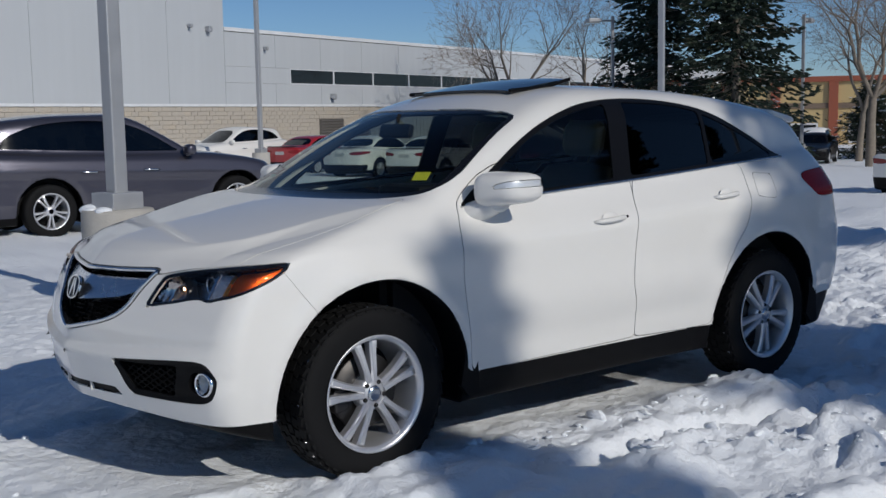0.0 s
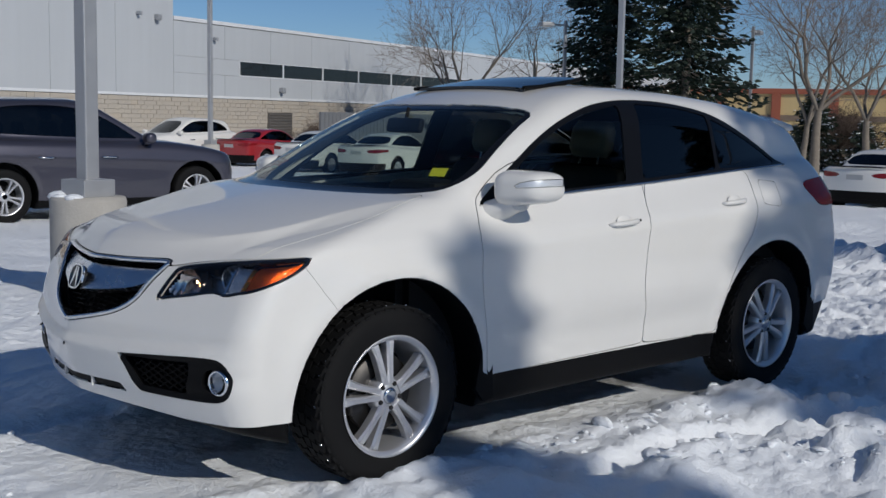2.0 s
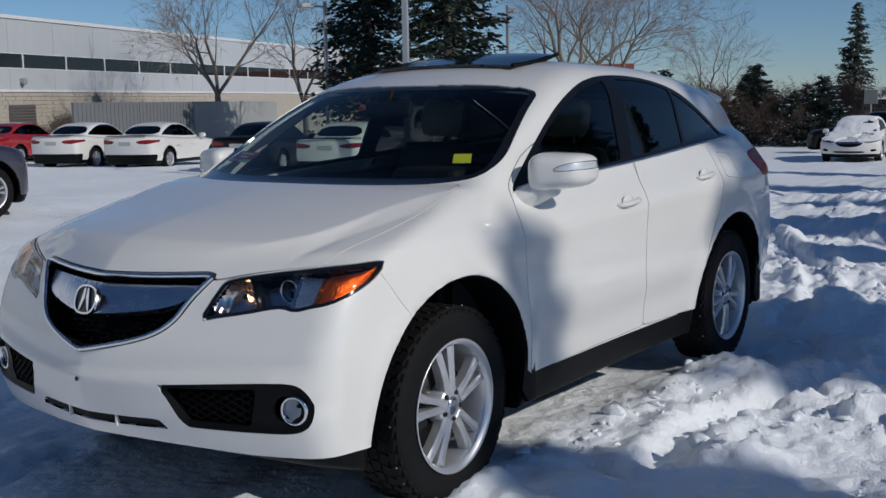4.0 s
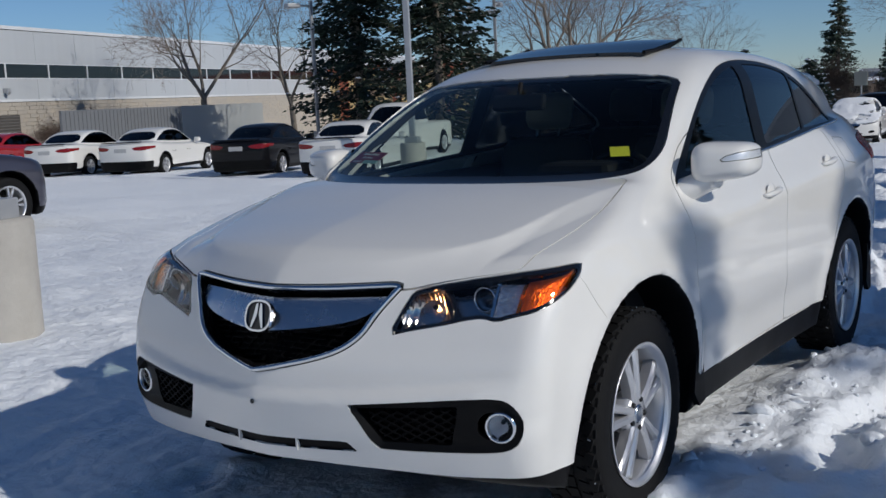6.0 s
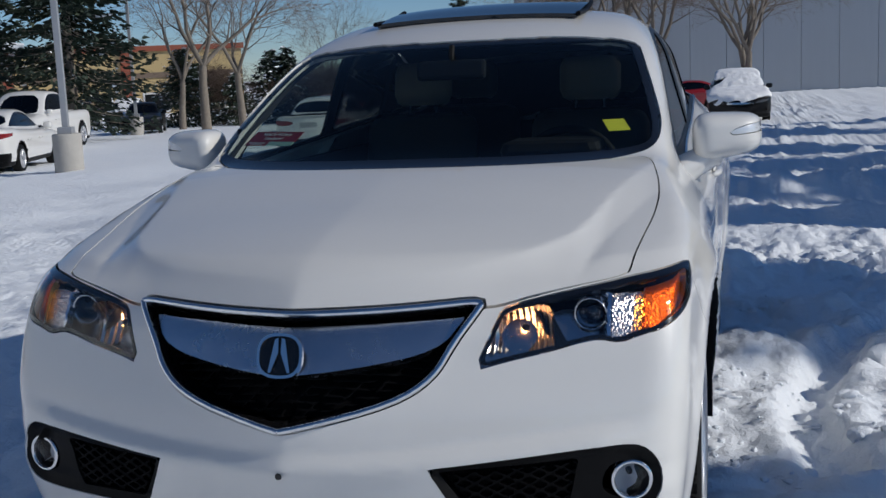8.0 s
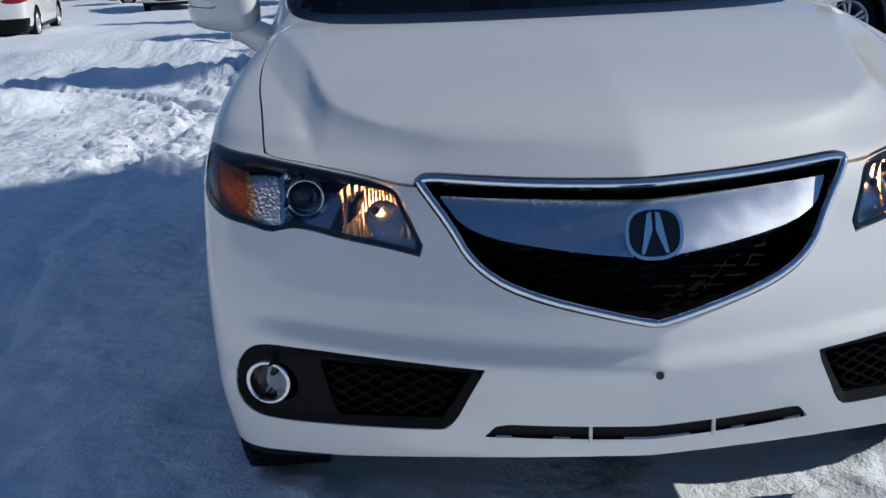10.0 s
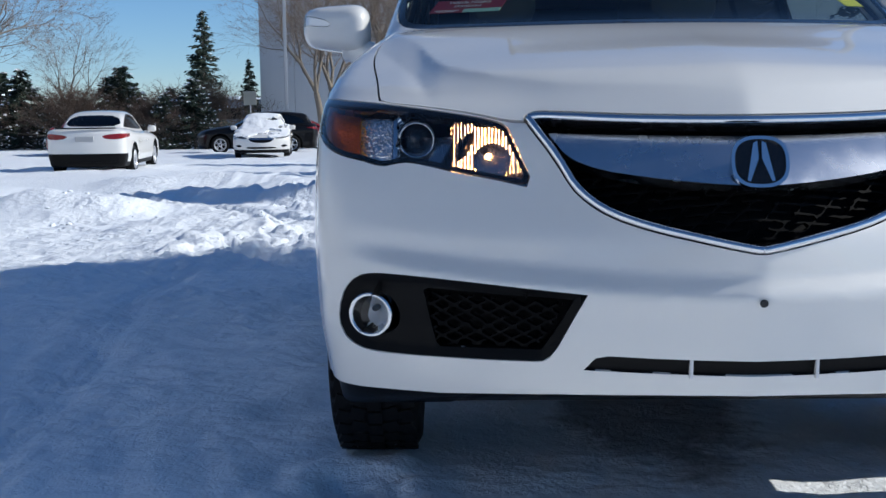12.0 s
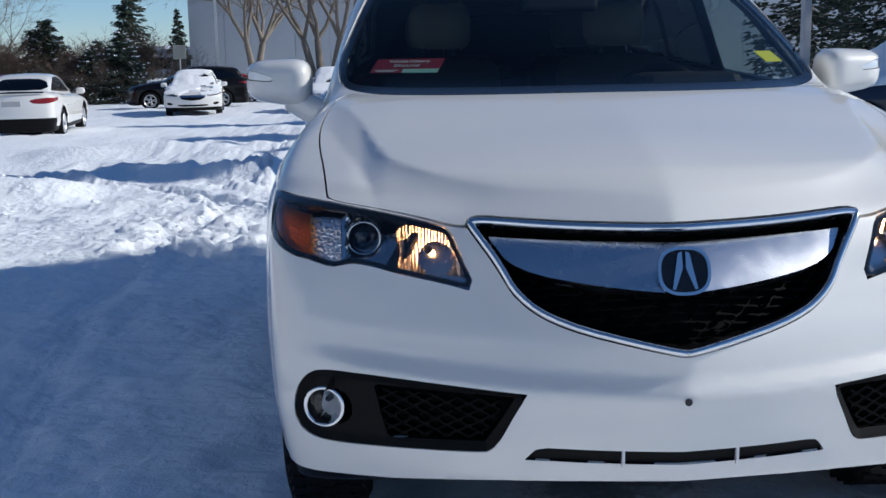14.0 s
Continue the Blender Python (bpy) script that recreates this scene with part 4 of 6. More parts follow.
# underside and wheel housings apart from the painted skin
skirt_line = lambda s: np.where(s.v[:, 0] < -0.25, 0.330 - 0.027 * np.clip(np.abs(s.v[:, 1]) / 0.6, 0, 1) ** 1.5, np.where(s.v[:, 0] > 3.05, 0.40, 0.345))
low, skin = shell.cut(shell.v[:, 2] - skirt_line(shell))


def arch_value(s):
    """Below zero on the walls of the wheel housings."""
    d = np.full(len(s.v), 1.0)
    for cx, cz, ra in ARCHES:
        r = np.hypot(s.v[:, 0] - cx, s.v[:, 2] - cz)
        d = np.minimum(d, r - ra - 0.006)
    return d


liner, skin = skin.cut(arch_value(skin))
for half in halves(liner):
    for piece in half.cut(half.v[:, 0] - 1.3):
        sheet_part("wheel_housing", piece, BLACK_TRIM, car, "black wheel housing liner")
sheet_part("lower_cladding", low.moved(-0.012), BLACK_TRIM, car, "black plastic sill and valance")

# glass and openings
on_screen = lambda s: s.v[:, 0] < SCREEN(s.v[:, 2]) + 0.36 * s.v[:, 1] ** 2 + 0.10 * s.v[:, 1] ** 4 + 0.05
screen, skin = split(skin, front_uv, SCREEN_EDGE, 0.0015, on_screen)
glass, frit = screen.cut(outline_distance(*front_uv(screen), SCREEN_EDGE) + 0.022)
ws = sheet_part("windshield", glass.moved(-0.004), WINDSHIELD, car, "clear windshield glass")
sheet_part("windshield_border", frit.moved(-0.005), GLOSS_BLACK, ws, thick=0.01)
dlo, skin = split(skin, side_uv, DAYLIGHT, 0.001, flank)
grille, skin = split(skin, front_uv, GRILLE, 0.0015, ahead)
lamps, skin = split(skin, lamp_uv, HEADLIGHT, 0.0015, ahead)
fogs, skin = split(skin, half_uv, FOG_BEZEL, 0.001, ahead)
slot, skin = split(skin, front_uv, SLOT, 0.0, ahead)
hood, skin = split(skin, top_uv, HOOD, 0.0022, lambda s: s.v[:, 2] > 0.78)
fdoor, skin = split(skin, side_uv, FRONT_DOOR, 0.0022, lambda s: np.abs(s.v[:, 1]) > 0.70)
rdoor, skin = split(skin, side_uv, REAR_DOOR, 0.0022, lambda s: np.abs(s.v[:, 1]) > 0.70)
fuel, skin = split(skin, side_uv, FUEL_DOOR, 0.0013, lambda s: s.v[:, 1] < -0.7)
tails, skin = split(skin, side_uv, TAIL_LIGHT, 0.0015, lambda s: np.abs(s.v[:, 1]) > 0.55)
bumper, skin = skin.cut(np.maximum(np.abs(skin.v[:, 2] - 0.55) - 0.33, skin.v[:, 0] + 0.280 + 0.75 * (skin.v[:, 2] - 0.70)))
bumper = bumper.cut(np.maximum(np.abs(bumper.v[:, 2] - 0.55) - 0.33, bumper.v[:, 0] + 0.282 + 0.75 * (bumper.v[:, 2] - 0.70)))[0]

body = sheet_part("body", skin, WHITE_PAINT, car, "pearl white painted body shell", thick=0.03)
sheet_part("front_bumper", refined(bumper, body_field), WHITE_PAINT, car, thick=0.03)
sheet_part("hood", refined(hood, body_field), WHITE_PAINT, car, thick=0.03)
for sheet, name in ((fdoor, "front_door"), (rdoor, "rear_door")):
    for half in halves(sheet):
        sheet_part(name, half, WHITE_PAINT, car, thick=0.03)
sheet_part("fuel_door", fuel, WHITE_PAINT, car, thick=0.01)
for half in halves(tails):
    tl = sheet_part("tail_light", half.moved(0.004), RED_LENS, car, "red tail light lens", thick=0.02)

# side windows, black frame and pillars
WIN = {"front_door_window": [(0.66, 1.100), (0.66, 1.100), (0.80, 1.215), (1.05, 1.366), (1.33, 1.462), (1.60, 1.505), (1.60, 1.505), (1.535, 1.136), (1.535, 1.136), (1.1, 1.114)],
       "rear_door_window": [(1.665, 1.146), (1.665, 1.146), (1.735, 1.512), (1.735, 1.512), (1.95, 1.508), (2.15, 1.494), (2.322, 1.462), (2.322, 1.462), (2.308, 1.182), (2.308, 1.182)],
       "quarter_window": [(2.340, 1.186), (2.340, 1.186), (2.350, 1.452), (2.350, 1.452), (2.62, 1.358), (2.86, 1.258), (2.965, 1.204), (2.60, 1.190)]}
for name, pts in WIN.items():
    got, dlo = split(dlo, side_uv, chaikin(pts, 2), 0.0)
    for half in halves(got):
        sheet_part(name, half.moved(-0.005), DOOR_GLASS if name.startswith("front") else PRIVACY, car, "green tinted side glass" if name.startswith("front") else "dark privacy side glass")
for half in halves(dlo):
    sheet_part("window_frame", half.moved(-0.001), PILLAR_BLACK, car, "gloss black window frame", thick=0.012)
for s in (-1, 1):
    bm = bmesh.new()
    xs = np.linspace(0.56, 2.98, 40)
    zs = curve([0.56, 0.64, 1.057, 1.659, 2.607, 2.98], [1.056, 1.060, 1.095, 1.124, 1.178, 1.197])(xs)
    pts = []
    for a, b in zip(xs, zs):
        w = 0.72
        for _ in range(60):
            w += 0.002
            if body_field(a, w, b) > 0:
                break
        pts.append((a, s * (w + 0.002), b + 0.001))
    tube(bm, pts, 0.007, 6)
    part("belt_moulding", bm, SATIN, car, "satin belt moulding", True)

WING_METAL = metal("brushed_grille_chrome", (0.80, 0.81, 0.84), 0.27, 0.08)
GRILLE_BLACK = plastic("deep_black_grille", (0.004, 0.004, 0.0045), 0.6, spec=0.06)
# grille: chrome surround, satin wing, black mesh, badge
g = refined(grille, body_field, 1)
ring, well = g.cut(-(outline_distance(*front_uv(g), GRILLE) + 0.017))
gr = sheet_part("grille_surround", ring.moved(-0.002), GLOSS_BLACK, car, "chrome grille surround with a dark gap", thick=0.03)


def nose_x(y, z):
    """The front of the body at a given place across and up."""
    a, b = -1.05, -0.3
    for _ in range(30):
        m = (a + b) / 2
        a, b = (m, b) if float(body_field(m, y, z)) > 0 else (a, m)
    return (a + b) / 2


inset = np.array(GRILLE)
ahead_pt, back_pt = np.roll(inset, -1, 0), np.roll(inset, 1, 0)
tang = (ahead_pt - back_pt) / np.maximum(np.linalg.norm(ahead_pt - back_pt, axis=1), 1e-9)[:, None]
side_n = np.stack([-tang[:, 1], tang[:, 0]], 1)
side_n *= np.sign(((np.array([0.0, 0.76]) - inset) * side_n).sum(1))[:, None]
inset = inset + 0.0095 * side_n
bm = bmesh.new()
tube(bm, [(nose_x(a, b) - 0.003, a, b) for a, b in np.concatenate([inset, inset[:2]])], 0.0078, 10, False)
part("chrome_band", bm, CHROME, gr, "rounded chrome band", True)
sheet_part("grille_backing", well.moved(-0.095), GRILLE_BLACK, gr, thick=-0.06)
wing, rest = well.cut(outline_distance(*front_uv(well), WING))
# the wing stands proud at its lower edge
wn_ = np.tile((-0.88, 0.0, 0.475), (len(wing.v), 1))
drop = np.clip((0.846 - wing.v[:, 2]) / 0.105, 0, 1)
wing.v = wing.v + wn_ * (-0.024 + 0.030 * drop)[:, None]
sheet_part("grille_wing", wing, WING_METAL, gr, "satin chrome grille wing", thick=0.03)
mesh = refined(rest, body_field, 1)
mesh.v = mesh.v + (0.052, 0.0, 0.0)
u, z = mesh.v[:, 1], mesh.v[:, 2]
lines = np.minimum(np.abs(((z + 0.10 * np.abs(u)) / 0.017) % 1 - 0.5) * 0.017, np.abs((u / 0.055 + 0.35 * np.abs(z) / 0.017) % 1 - 0.5) * 0.055)
sheet_part("grille_mesh", mesh.cut(lines - 0.0020)[0], GRILLE_BLACK, gr, "black grille mesh", thick=0.012)
badge_at = pose(-0.880, 0, 0.779, 0, -72, 0)
bm = bmesh.new()
oval = lambda a, b, n=40: [(math.copysign(abs(math.cos(t)) ** 0.75, math.cos(t)) * a, math.copysign(abs(math.sin(t)) ** 0.75, math.sin(t)) * b) for t in np.linspace(0, 2 * math.pi, n, endpoint=False)]
prism(bm, oval(0.046, 0.050), -0.012, 0.004, badge_at)
badge = part("badge", bm, GLOSS_BLACK, gr, "black oval badge with chrome ring")
bm = bmesh.new()
outer, inner = oval(0.050, 0.054), oval(0.0435, 0.0475)
for h0, h1 in ((0.0, 0.010),):
    va = [[bm.verts.new(badge_at @ Vector((x, y, h))) for x, y in o] for o, h in ((outer, h0), (outer, h1), (inner, h1), (inner, h0))]
    for a, b in zip(va, va[1:]):
        for i in range(40):
            bm.faces.new((a[i], a[(i + 1) % 40], b[(i + 1) % 40], b[i]))
part("badge_ring", bm, CHROME, badge, smooth=False)
bm = bmesh.new()
for s in (-1, 1):
    prism(bm, [(0.040, s * 0.004), (0.036, s * 0.012), (0.004, s * 0.018), (-0.037, s * 0.026), (-0.038, s * 0.020), (0.006, s * 0.003)][::s], 0.003, 0.010, badge_at)
part("badge_emblem", bm, CHROME, badge)

# lower air slot
sb = sheet_part("air_slot", slot.moved(-0.007), BLACK_TRIM, car, "black lower air slot", thick=-0.007)
for yy in (-0.12, 0.12):
    bm = bmesh.new()
    box(bm, (-0.886, yy - 0.003, 0.366), (-0.82, yy + 0.003, 0.409))
    part("slot_rib", bm, WHITE_PAINT, sb)
bm = bmesh.new()
lathe(bm, [(0.0, 0.002), (0.007, 0.002), (0.008, 0.0)], 16, pose(-0.9415, 0, 0.522, 0, -90, 0))
part("tow_plug", bm, GLOSS_BLACK, car)

FACETED = Nodes("faceted_clear_reflector")
cell = FACETED.add("ShaderNodeTexVoronoi", {"Vector": FACETED.coords(), "Scale": 130.0}, distance="CHEBYCHEV")
FACETED.set(Base_Color=FACETED.mix(cell.outputs["Color"], (0.70, 0.71, 0.73), (0.93, 0.93, 0.94)), Metallic=1.0, Roughness=0.36, Normal=FACETED.bump(cell.outputs["Distance"], 0.40, 0.006))
FACETED = FACETED.m

PALE_REFLECTOR = metal("pale_silver_reflector", (0.86, 0.87, 0.89), 0.32, 0.1)
PALE_REFLECTOR.node_tree.nodes["Principled BSDF"].inputs["Metallic"].default_value = 0.3

# fog lamps
for half, s in zip(halves(fogs), (-1, 1)):
    h = refined(half, body_field, 1)
    d = outline_distance(*half_uv(h), FOG_BEZEL)
    lamp_d = np.hypot(np.abs(h.v[:, 1]) - 0.735, h.v[:, 2] - 0.463)
    mesh_area, rim = h.cut(outline_distance(*half_uv(h), FOG_MESH))
    lamp_d = np.hypot(np.abs(rim.v[:, 1]) - 0.735, rim.v[:, 2] - 0.463)
    rim = rim.cut(0.043 - lamp_d)[0]
    edge = outline_distance(*half_uv(rim), FOG_BEZEL)
    rim.v = rim.v - rim.normals() * (np.clip(-edge / 0.02, 0, 1) * 0.018)[:, None]
    fb = sheet_part("fog_bezel", rim, BLACK_TRIM, car, "black fog lamp bezel", thick=0.03)
    mm = refined(mesh_area, body_field, 1)
    u, z = np.abs(mm.v[:, 1]), mm.v[:, 2]
    a, b = u / 0.046 + z / 0.026, u / 0.046 - z / 0.026
    dist = np.minimum(np.abs(a % 1 - 0.5), np.abs(b % 1 - 0.5)) * 0.0226
    mm.v = mm.v + (0.024, 0.0, 0.0)
    sheet_part("fog_mesh", mm.cut(np.maximum(dist - 0.0024, outline_distance(*half_uv(mm), FOG_MESH) + 0.007))[0], GRILLE_BLACK, fb, "black honeycomb mesh", thick=0.012)
    sheet_part("fog_backing", mesh_area.moved(-0.05), GRILLE_BLACK, fb, thick=-0.03)
    at = Matrix.Translation((-0.660, s * 0.737, 0.463)) @ pose(0, 0, 0, 0, -90, 0) @ pose(0, 0, 0, s * -14, 0, 0)
    bm = bmesh.new()
    lathe(bm, [(0.036, 0.015), (0.038, 0.045), (0.041, 0.050), (0.048, 0.046), (0.050, 0.030), (0.050, 0.0)], 40, at)
    fl = part("fog_lamp", bm, CHROME, fb, "round fog lamp in a bright ring", True)
    bm = bmesh.new()
    lathe(bm, [(0.0, -0.010), (0.012, -0.006), (0.026, 0.008), (0.033, 0.020), (0.037, 0.030)], 32, at)
    part("reflector", bm, PALE_REFLECTOR, fl, smooth=True)
    bm = bmesh.new()
    lathe(bm, [(0.0, 0.044), (0.02, 0.042), (0.039, 0.034)], 32, at)
    part("lens", bm, LENS, fl, smooth=True)
    bm = bmesh.new()
    lathe(bm, [(0.0, 0.018), (0.006, 0.016), (0.007, 0.010), (0.007, -0.006)], 16, at @ pose(0.008, 0, 0))
    part("bulb_cap", bm, DARK_METAL, fl, smooth=True)

# headlights
GLOW = Nodes("daytime_lamp_glow")
GLOW.set(Base_Color=(1, 0.8, 0.55, 1), Emission_Color=(1.0, 0.42, 0.13, 1), Emission_Strength=80.0)
GLOW = GLOW.m
FLUTED = Nodes("fluted_reflector")
wave = FLUTED.add("ShaderNodeTexWave", {"Vector": FLUTED.coords(), "Scale": 22.0, "Distortion": 0.3}, wave_type="BANDS", bands_direction="Y")
FLUTED.set(Base_Color=(0.66, 0.60, 0.54, 1), Metallic=1.0, Roughness=0.15, Normal=FLUTED.bump(wave.outputs["Fac"], 0.35, 0.004))
FLUTED = FLUTED.m
SMOKED = Nodes("faceted_amber_reflector")
grid = SMOKED.add("ShaderNodeTexVoronoi", {"Vector": SMOKED.coords(), "Scale": 150.0}, distance="CHEBYCHEV")
SMOKED.set(Base_Color=SMOKED.mix(grid.outputs["Color"], (0.74, 0.60, 0.52), (0.93, 0.91, 0.90)), Metallic=1.0, Roughness=0.25, Normal=SMOKED.bump(grid.outputs["Distance"], 0.45, 0.006))
SMOKED = SMOKED.m
HOUSING = metal("dark_silver_housing", (0.50, 0.51, 0.54), 0.28, 0.4)
for half, s in zip(halves(lamps), (-1, 1)):
    h = refined(half, body_field, 1)
    d = outline_distance(*lamp_uv(h), HEADLIGHT)
    border = h.cut(-(d + 0.010))[0]
    hl = sheet_part("headlight", border.moved(0.000), GLOSS_BLACK, car, "headlight with projector, lit lamp and amber marker", thick=0.010)
    sheet_part("lens", h.moved(0.002), LENS, hl, "clear polycarbonate lens")
    back = half.moved(-0.075)
    back.v[:, 0] = np.minimum(back.v[:, 0], -0.30)
    back = back.cut(np.abs(back.v[:, 1]) - 0.79)[0]
    sheet_part("housing", back, HOUSING, hl, "dark silver inner housing")
    # dark brow along the top edge
    brow = h.cut(-(h.v[:, 2] - 0.856 - 0.118 * (np.abs(h.v[:, 1]) - 0.46)))[0]
    brow = brow.cut(np.abs(brow.v[:, 1]) - 0.80)[0]
    sheet_part("brow", brow.moved(-0.010), GLOSS_BLACK, hl, thick=0.02)
    amber = h.cut(np.abs(h.v[:, 1]) * -1 + 0.772 - 0.06 * (0.83 - h.v[:, 2]))[0]
    amber = amber.cut(amber.v[:, 2] - 0.892 - 0.12 * (np.abs(amber.v[:, 1]) - 0.8))[0]
    ml = sheet_part("marker_lens", amber.moved(-0.006), AMBER, hl, "amber side marker")
    sheet_part("marker_reflector", amber.moved(-0.026), FACETED, ml)
    clear = h.cut(np.maximum(np.abs(np.abs(h.v[:, 1]) - 0.745) - 0.036, h.v[:, 2] - 0.878))[0]
    sheet_part("side_reflector", clear.moved(-0.020), SMOKED, hl, "faceted reflector tinted by the amber lens")
    strip_v = h.cut(np.maximum(np.abs(np.abs(h.v[:, 1]) - 0.702) - 0.005, h.v[:, 2] - 0.876))[0]
    sheet_part("reflector_rib", strip_v.moved(-0.018), CHROME, hl, thick=0.02)
    wedge = h.cut(np.abs(np.abs(h.v[:, 1]) - 0.590 + 0.55 * (h.v[:, 2] - 0.80)) - 0.016)[0]
    sheet_part("divider", wedge.moved(-0.040), GLOSS_BLACK, hl, "dark divider bar", thick=0.03)
    # projector
    at = Matrix.Translation((-0.524, s * 0.652, 0.819)) @ pose(0, 0, 0, 0, -90, 0)
    bm = bmesh.new()
    lathe(bm, [(0.034, 0.0), (0.034, 0.075), (0.036, 0.080), (0.039, 0.078), (0.041, 0.060), (0.041, -0.02)], 40, at)
    pj = part("projector", bm, CHROME, hl, "chrome ringed projector", True)
    bm = bmesh.new()
    lathe(bm, [(0.043, 0.040), (0.050, 0.052), (0.058, 0.056), (0.064, 0.050), (0.066, 0.0)], 28, at, math.radians(115 if s > 0 else -65) - 1.35, math.radians(115 if s > 0 else -65) + 0.75)
    part("projector_shroud", bm, CHROME, pj, "bright chrome shroud", True)
    bm = bmesh.new()
    lathe(bm, [(0.0, 0.076), (0.018, 0.070), (0.029, 0.058), (0.034, 0.045)], 32, at)
    part("projector_lens", bm, pane_glass("projector_glass", (0.25, 0.27, 0.30), ior=1.7), pj, smooth=True)
    bm = bmesh.new()
    lathe(bm, [(0.0, 0.0), (0.036, 0.002)], 24, at)
    part("projector_back", bm, BLACK_TRIM, pj)
    # daytime lamp: a parabolic bowl with a small bulb
    at = Matrix.Translation((-0.624, s * 0.510, 0.797)) @ pose(0, 0, 0, 0, -88, 0)
    bm = bmesh.new()
    lathe(bm, [(r, r * r / (4 * 0.025)) for r in np.linspace(0.006, 0.094, 17)], 56)
    lost = []
    for f in bm.faces:
        c = f.calc_center_median()
        if not (-0.052 < c.x < 0.056 and c.y * s < 0.066 and c.y * s > -0.050 - 0.45 * (0.056 - c.x)):
            lost.append(f)
    bmesh.ops.delete(bm, geom=lost, context="FACES")
    bmesh.ops.transform(bm, matrix=at, verts=bm.verts[:])
    bowl = part("lamp_bowl", bm, FLUTED, hl, "fluted lamp reflector", True)
    bm = bmesh.new()
    bmesh.ops.create_uvsphere(bm, u_segments=16, v_segments=10, radius=0.0064, matrix=at @ Matrix.Translation((0, 0, 0.025)))
    part("bulb", bm, GLOW, bowl, "lit warm bulb", True)
    bm = bmesh.new()
    lathe(bm, [(0.0, 0.038), (0.005, 0.0375), (0.0085, 0.034), (0.0092, 0.028)], 16, at)
    part("bulb_shield", bm, DARK_METAL, bowl, smooth=True)


# wheels
WHEEL_MADE = []


def wheel(cx, cz, s, turn):
    if WHEEL_MADE:
        w = copy_thing(WHEEL_MADE[0], pose(0, 0, 0))
        w.parent = car
        w.matrix_local = pose(cx, s * 0.774, cz) @ pose(0, 0, 0, -90 * s, 0, 0) @ pose(0, 0, 0, 0, 0, turn)
        return w
    w = new("wheel")
    WHEEL_MADE.append(w)
    w.parent = car
    w["label"] = "five-spoke silver alloy wheel on a studded winter tyre"
    w.matrix_local = pose(cx, s * 0.774, cz) @ pose(0, 0, 0, -90 * s, 0, 0) @ pose(0, 0, 0, 0, 0, turn)
    bm = bmesh.new()
    lathe(bm, [(0.225, -0.095), (0.245, -0.102), (0.295, -0.112), (0.325, -0.110), (0.343, -0.100), (0.352, -0.086), (0.3535, 0.086), (0.343, 0.100), (0.325, 0.110), (0.295, 0.113), (0.262, 0.109), (0.246, 0.106), (0.225, 0.095)], 72)
    ty = part("tyre", bm, RUBBER, w, "black winter tyre", True)
    bm = bmesh.new()
    rng = random.Random(3)
    for k in range(44):
        a = 2 * math.pi * k / 44
        for j, (yy, wid) in enumerate(((-0.080, 0.030), (-0.042, 0.036), (0.0, 0.034), (0.042, 0.036), (0.080, 0.030))):
            off = 0.035 * (j % 2) + 0.01 * abs(j - 2)
            m = pose(0, 0, 0, 0, 0, math.degrees(a) + math.degrees(off)) @ pose(0.3525, 0, yy, 0, 0, 0) @ pose(0, 0, 0, 18 * (1 if j < 2 else -1 if j > 2 else 0), 0, 0)
            box(bm, (-0.004, -0.021, -wid / 2), (0.0065, 0.021, wid / 2), 0, m)
    for k in range(44):
        a = 360 * (k + 0.5) / 44
        box(bm, (0.338, -0.013, 0.094), (0.3475, 0.013, 0.1035), 0, pose(0, 0, 0, 0, 0, a))
    part("tread", bm, RUBBER, ty)
    bm = bmesh.new()
    for k in range(26):
        m = pose(0, 0, 0, 0, 0, rng.uniform(0, 360)) @ pose(0.3605, 0, rng.choice((-0.085, -0.045, 0.045, 0.085, 0.09)), 0, 90, 0)
        lathe(bm, [(0.0, 0.003), (0.003, 0.002), (0.0032, 0.0)], 6, m)
    part("stud_field", bm, SATIN, ty, "small steel studs")["kind"] = "stuff"
    bm = bmesh.new()
    lathe(bm, [(0.19, -0.10), (0.205, -0.06), (0.212, 0.02), (0.222, 0.075), (0.229, 0.095), (0.240, 0.104), (0.244, 0.112), (0.239, 0.114), (0.228, 0.104), (0.222, 0.096)], 64)
    rim = part("rim", bm, ALLOY, w, "silver alloy rim", True)
    for k in range(5):
        bm = bmesh.new()
        for d in (-1, 1):
            # one blade of a split spoke: root, waist and foot
            pts = [(0.050, d * 0.012, 0.098), (0.10, d * 0.019, 0.098), (0.16, d * 0.028, 0.094), (0.205, d * 0.038, 0.090), (0.224, d * 0.043, 0.084)]
            wid = (0.016, 0.0135, 0.015, 0.019, 0.023)
            rows = []
            for (x, y, h), q in zip(pts, wid):
                rows.append([bm.verts.new(c) for c in ((x, y - q, h - 0.045), (x, y - q, h - 0.010), (x, y - q * 0.55, h), (x, y + q * 0.55, h), (x, y + q, h - 0.010), (x, y + q, h - 0.045))])
            for a, b in zip(rows, rows[1:]):
                for i in range(6):
                    j = (i + 1) % 6
                    bm.faces.new((a[i], a[j], b[j], b[i]))
            bm.faces.new(rows[0][::-1])
            bm.faces.new(rows[-1])
        bmesh.ops.rotate(bm, verts=bm.verts[:], cent=(0, 0, 0), matrix=Matrix.Rotation(2 * math.pi * k / 5 + math.pi / 2, 3, "Z"))
        part("spoke", bm, ALLOY, rim, smooth=False)
    bm = bmesh.new()
    lathe(bm, [(0.033, 0.094), (0.062, 0.088), (0.070, 0.078), (0.072, 0.02)], 40)
    part("hub", bm, ALLOY, rim, smooth=True)
    bm = bmesh.new()
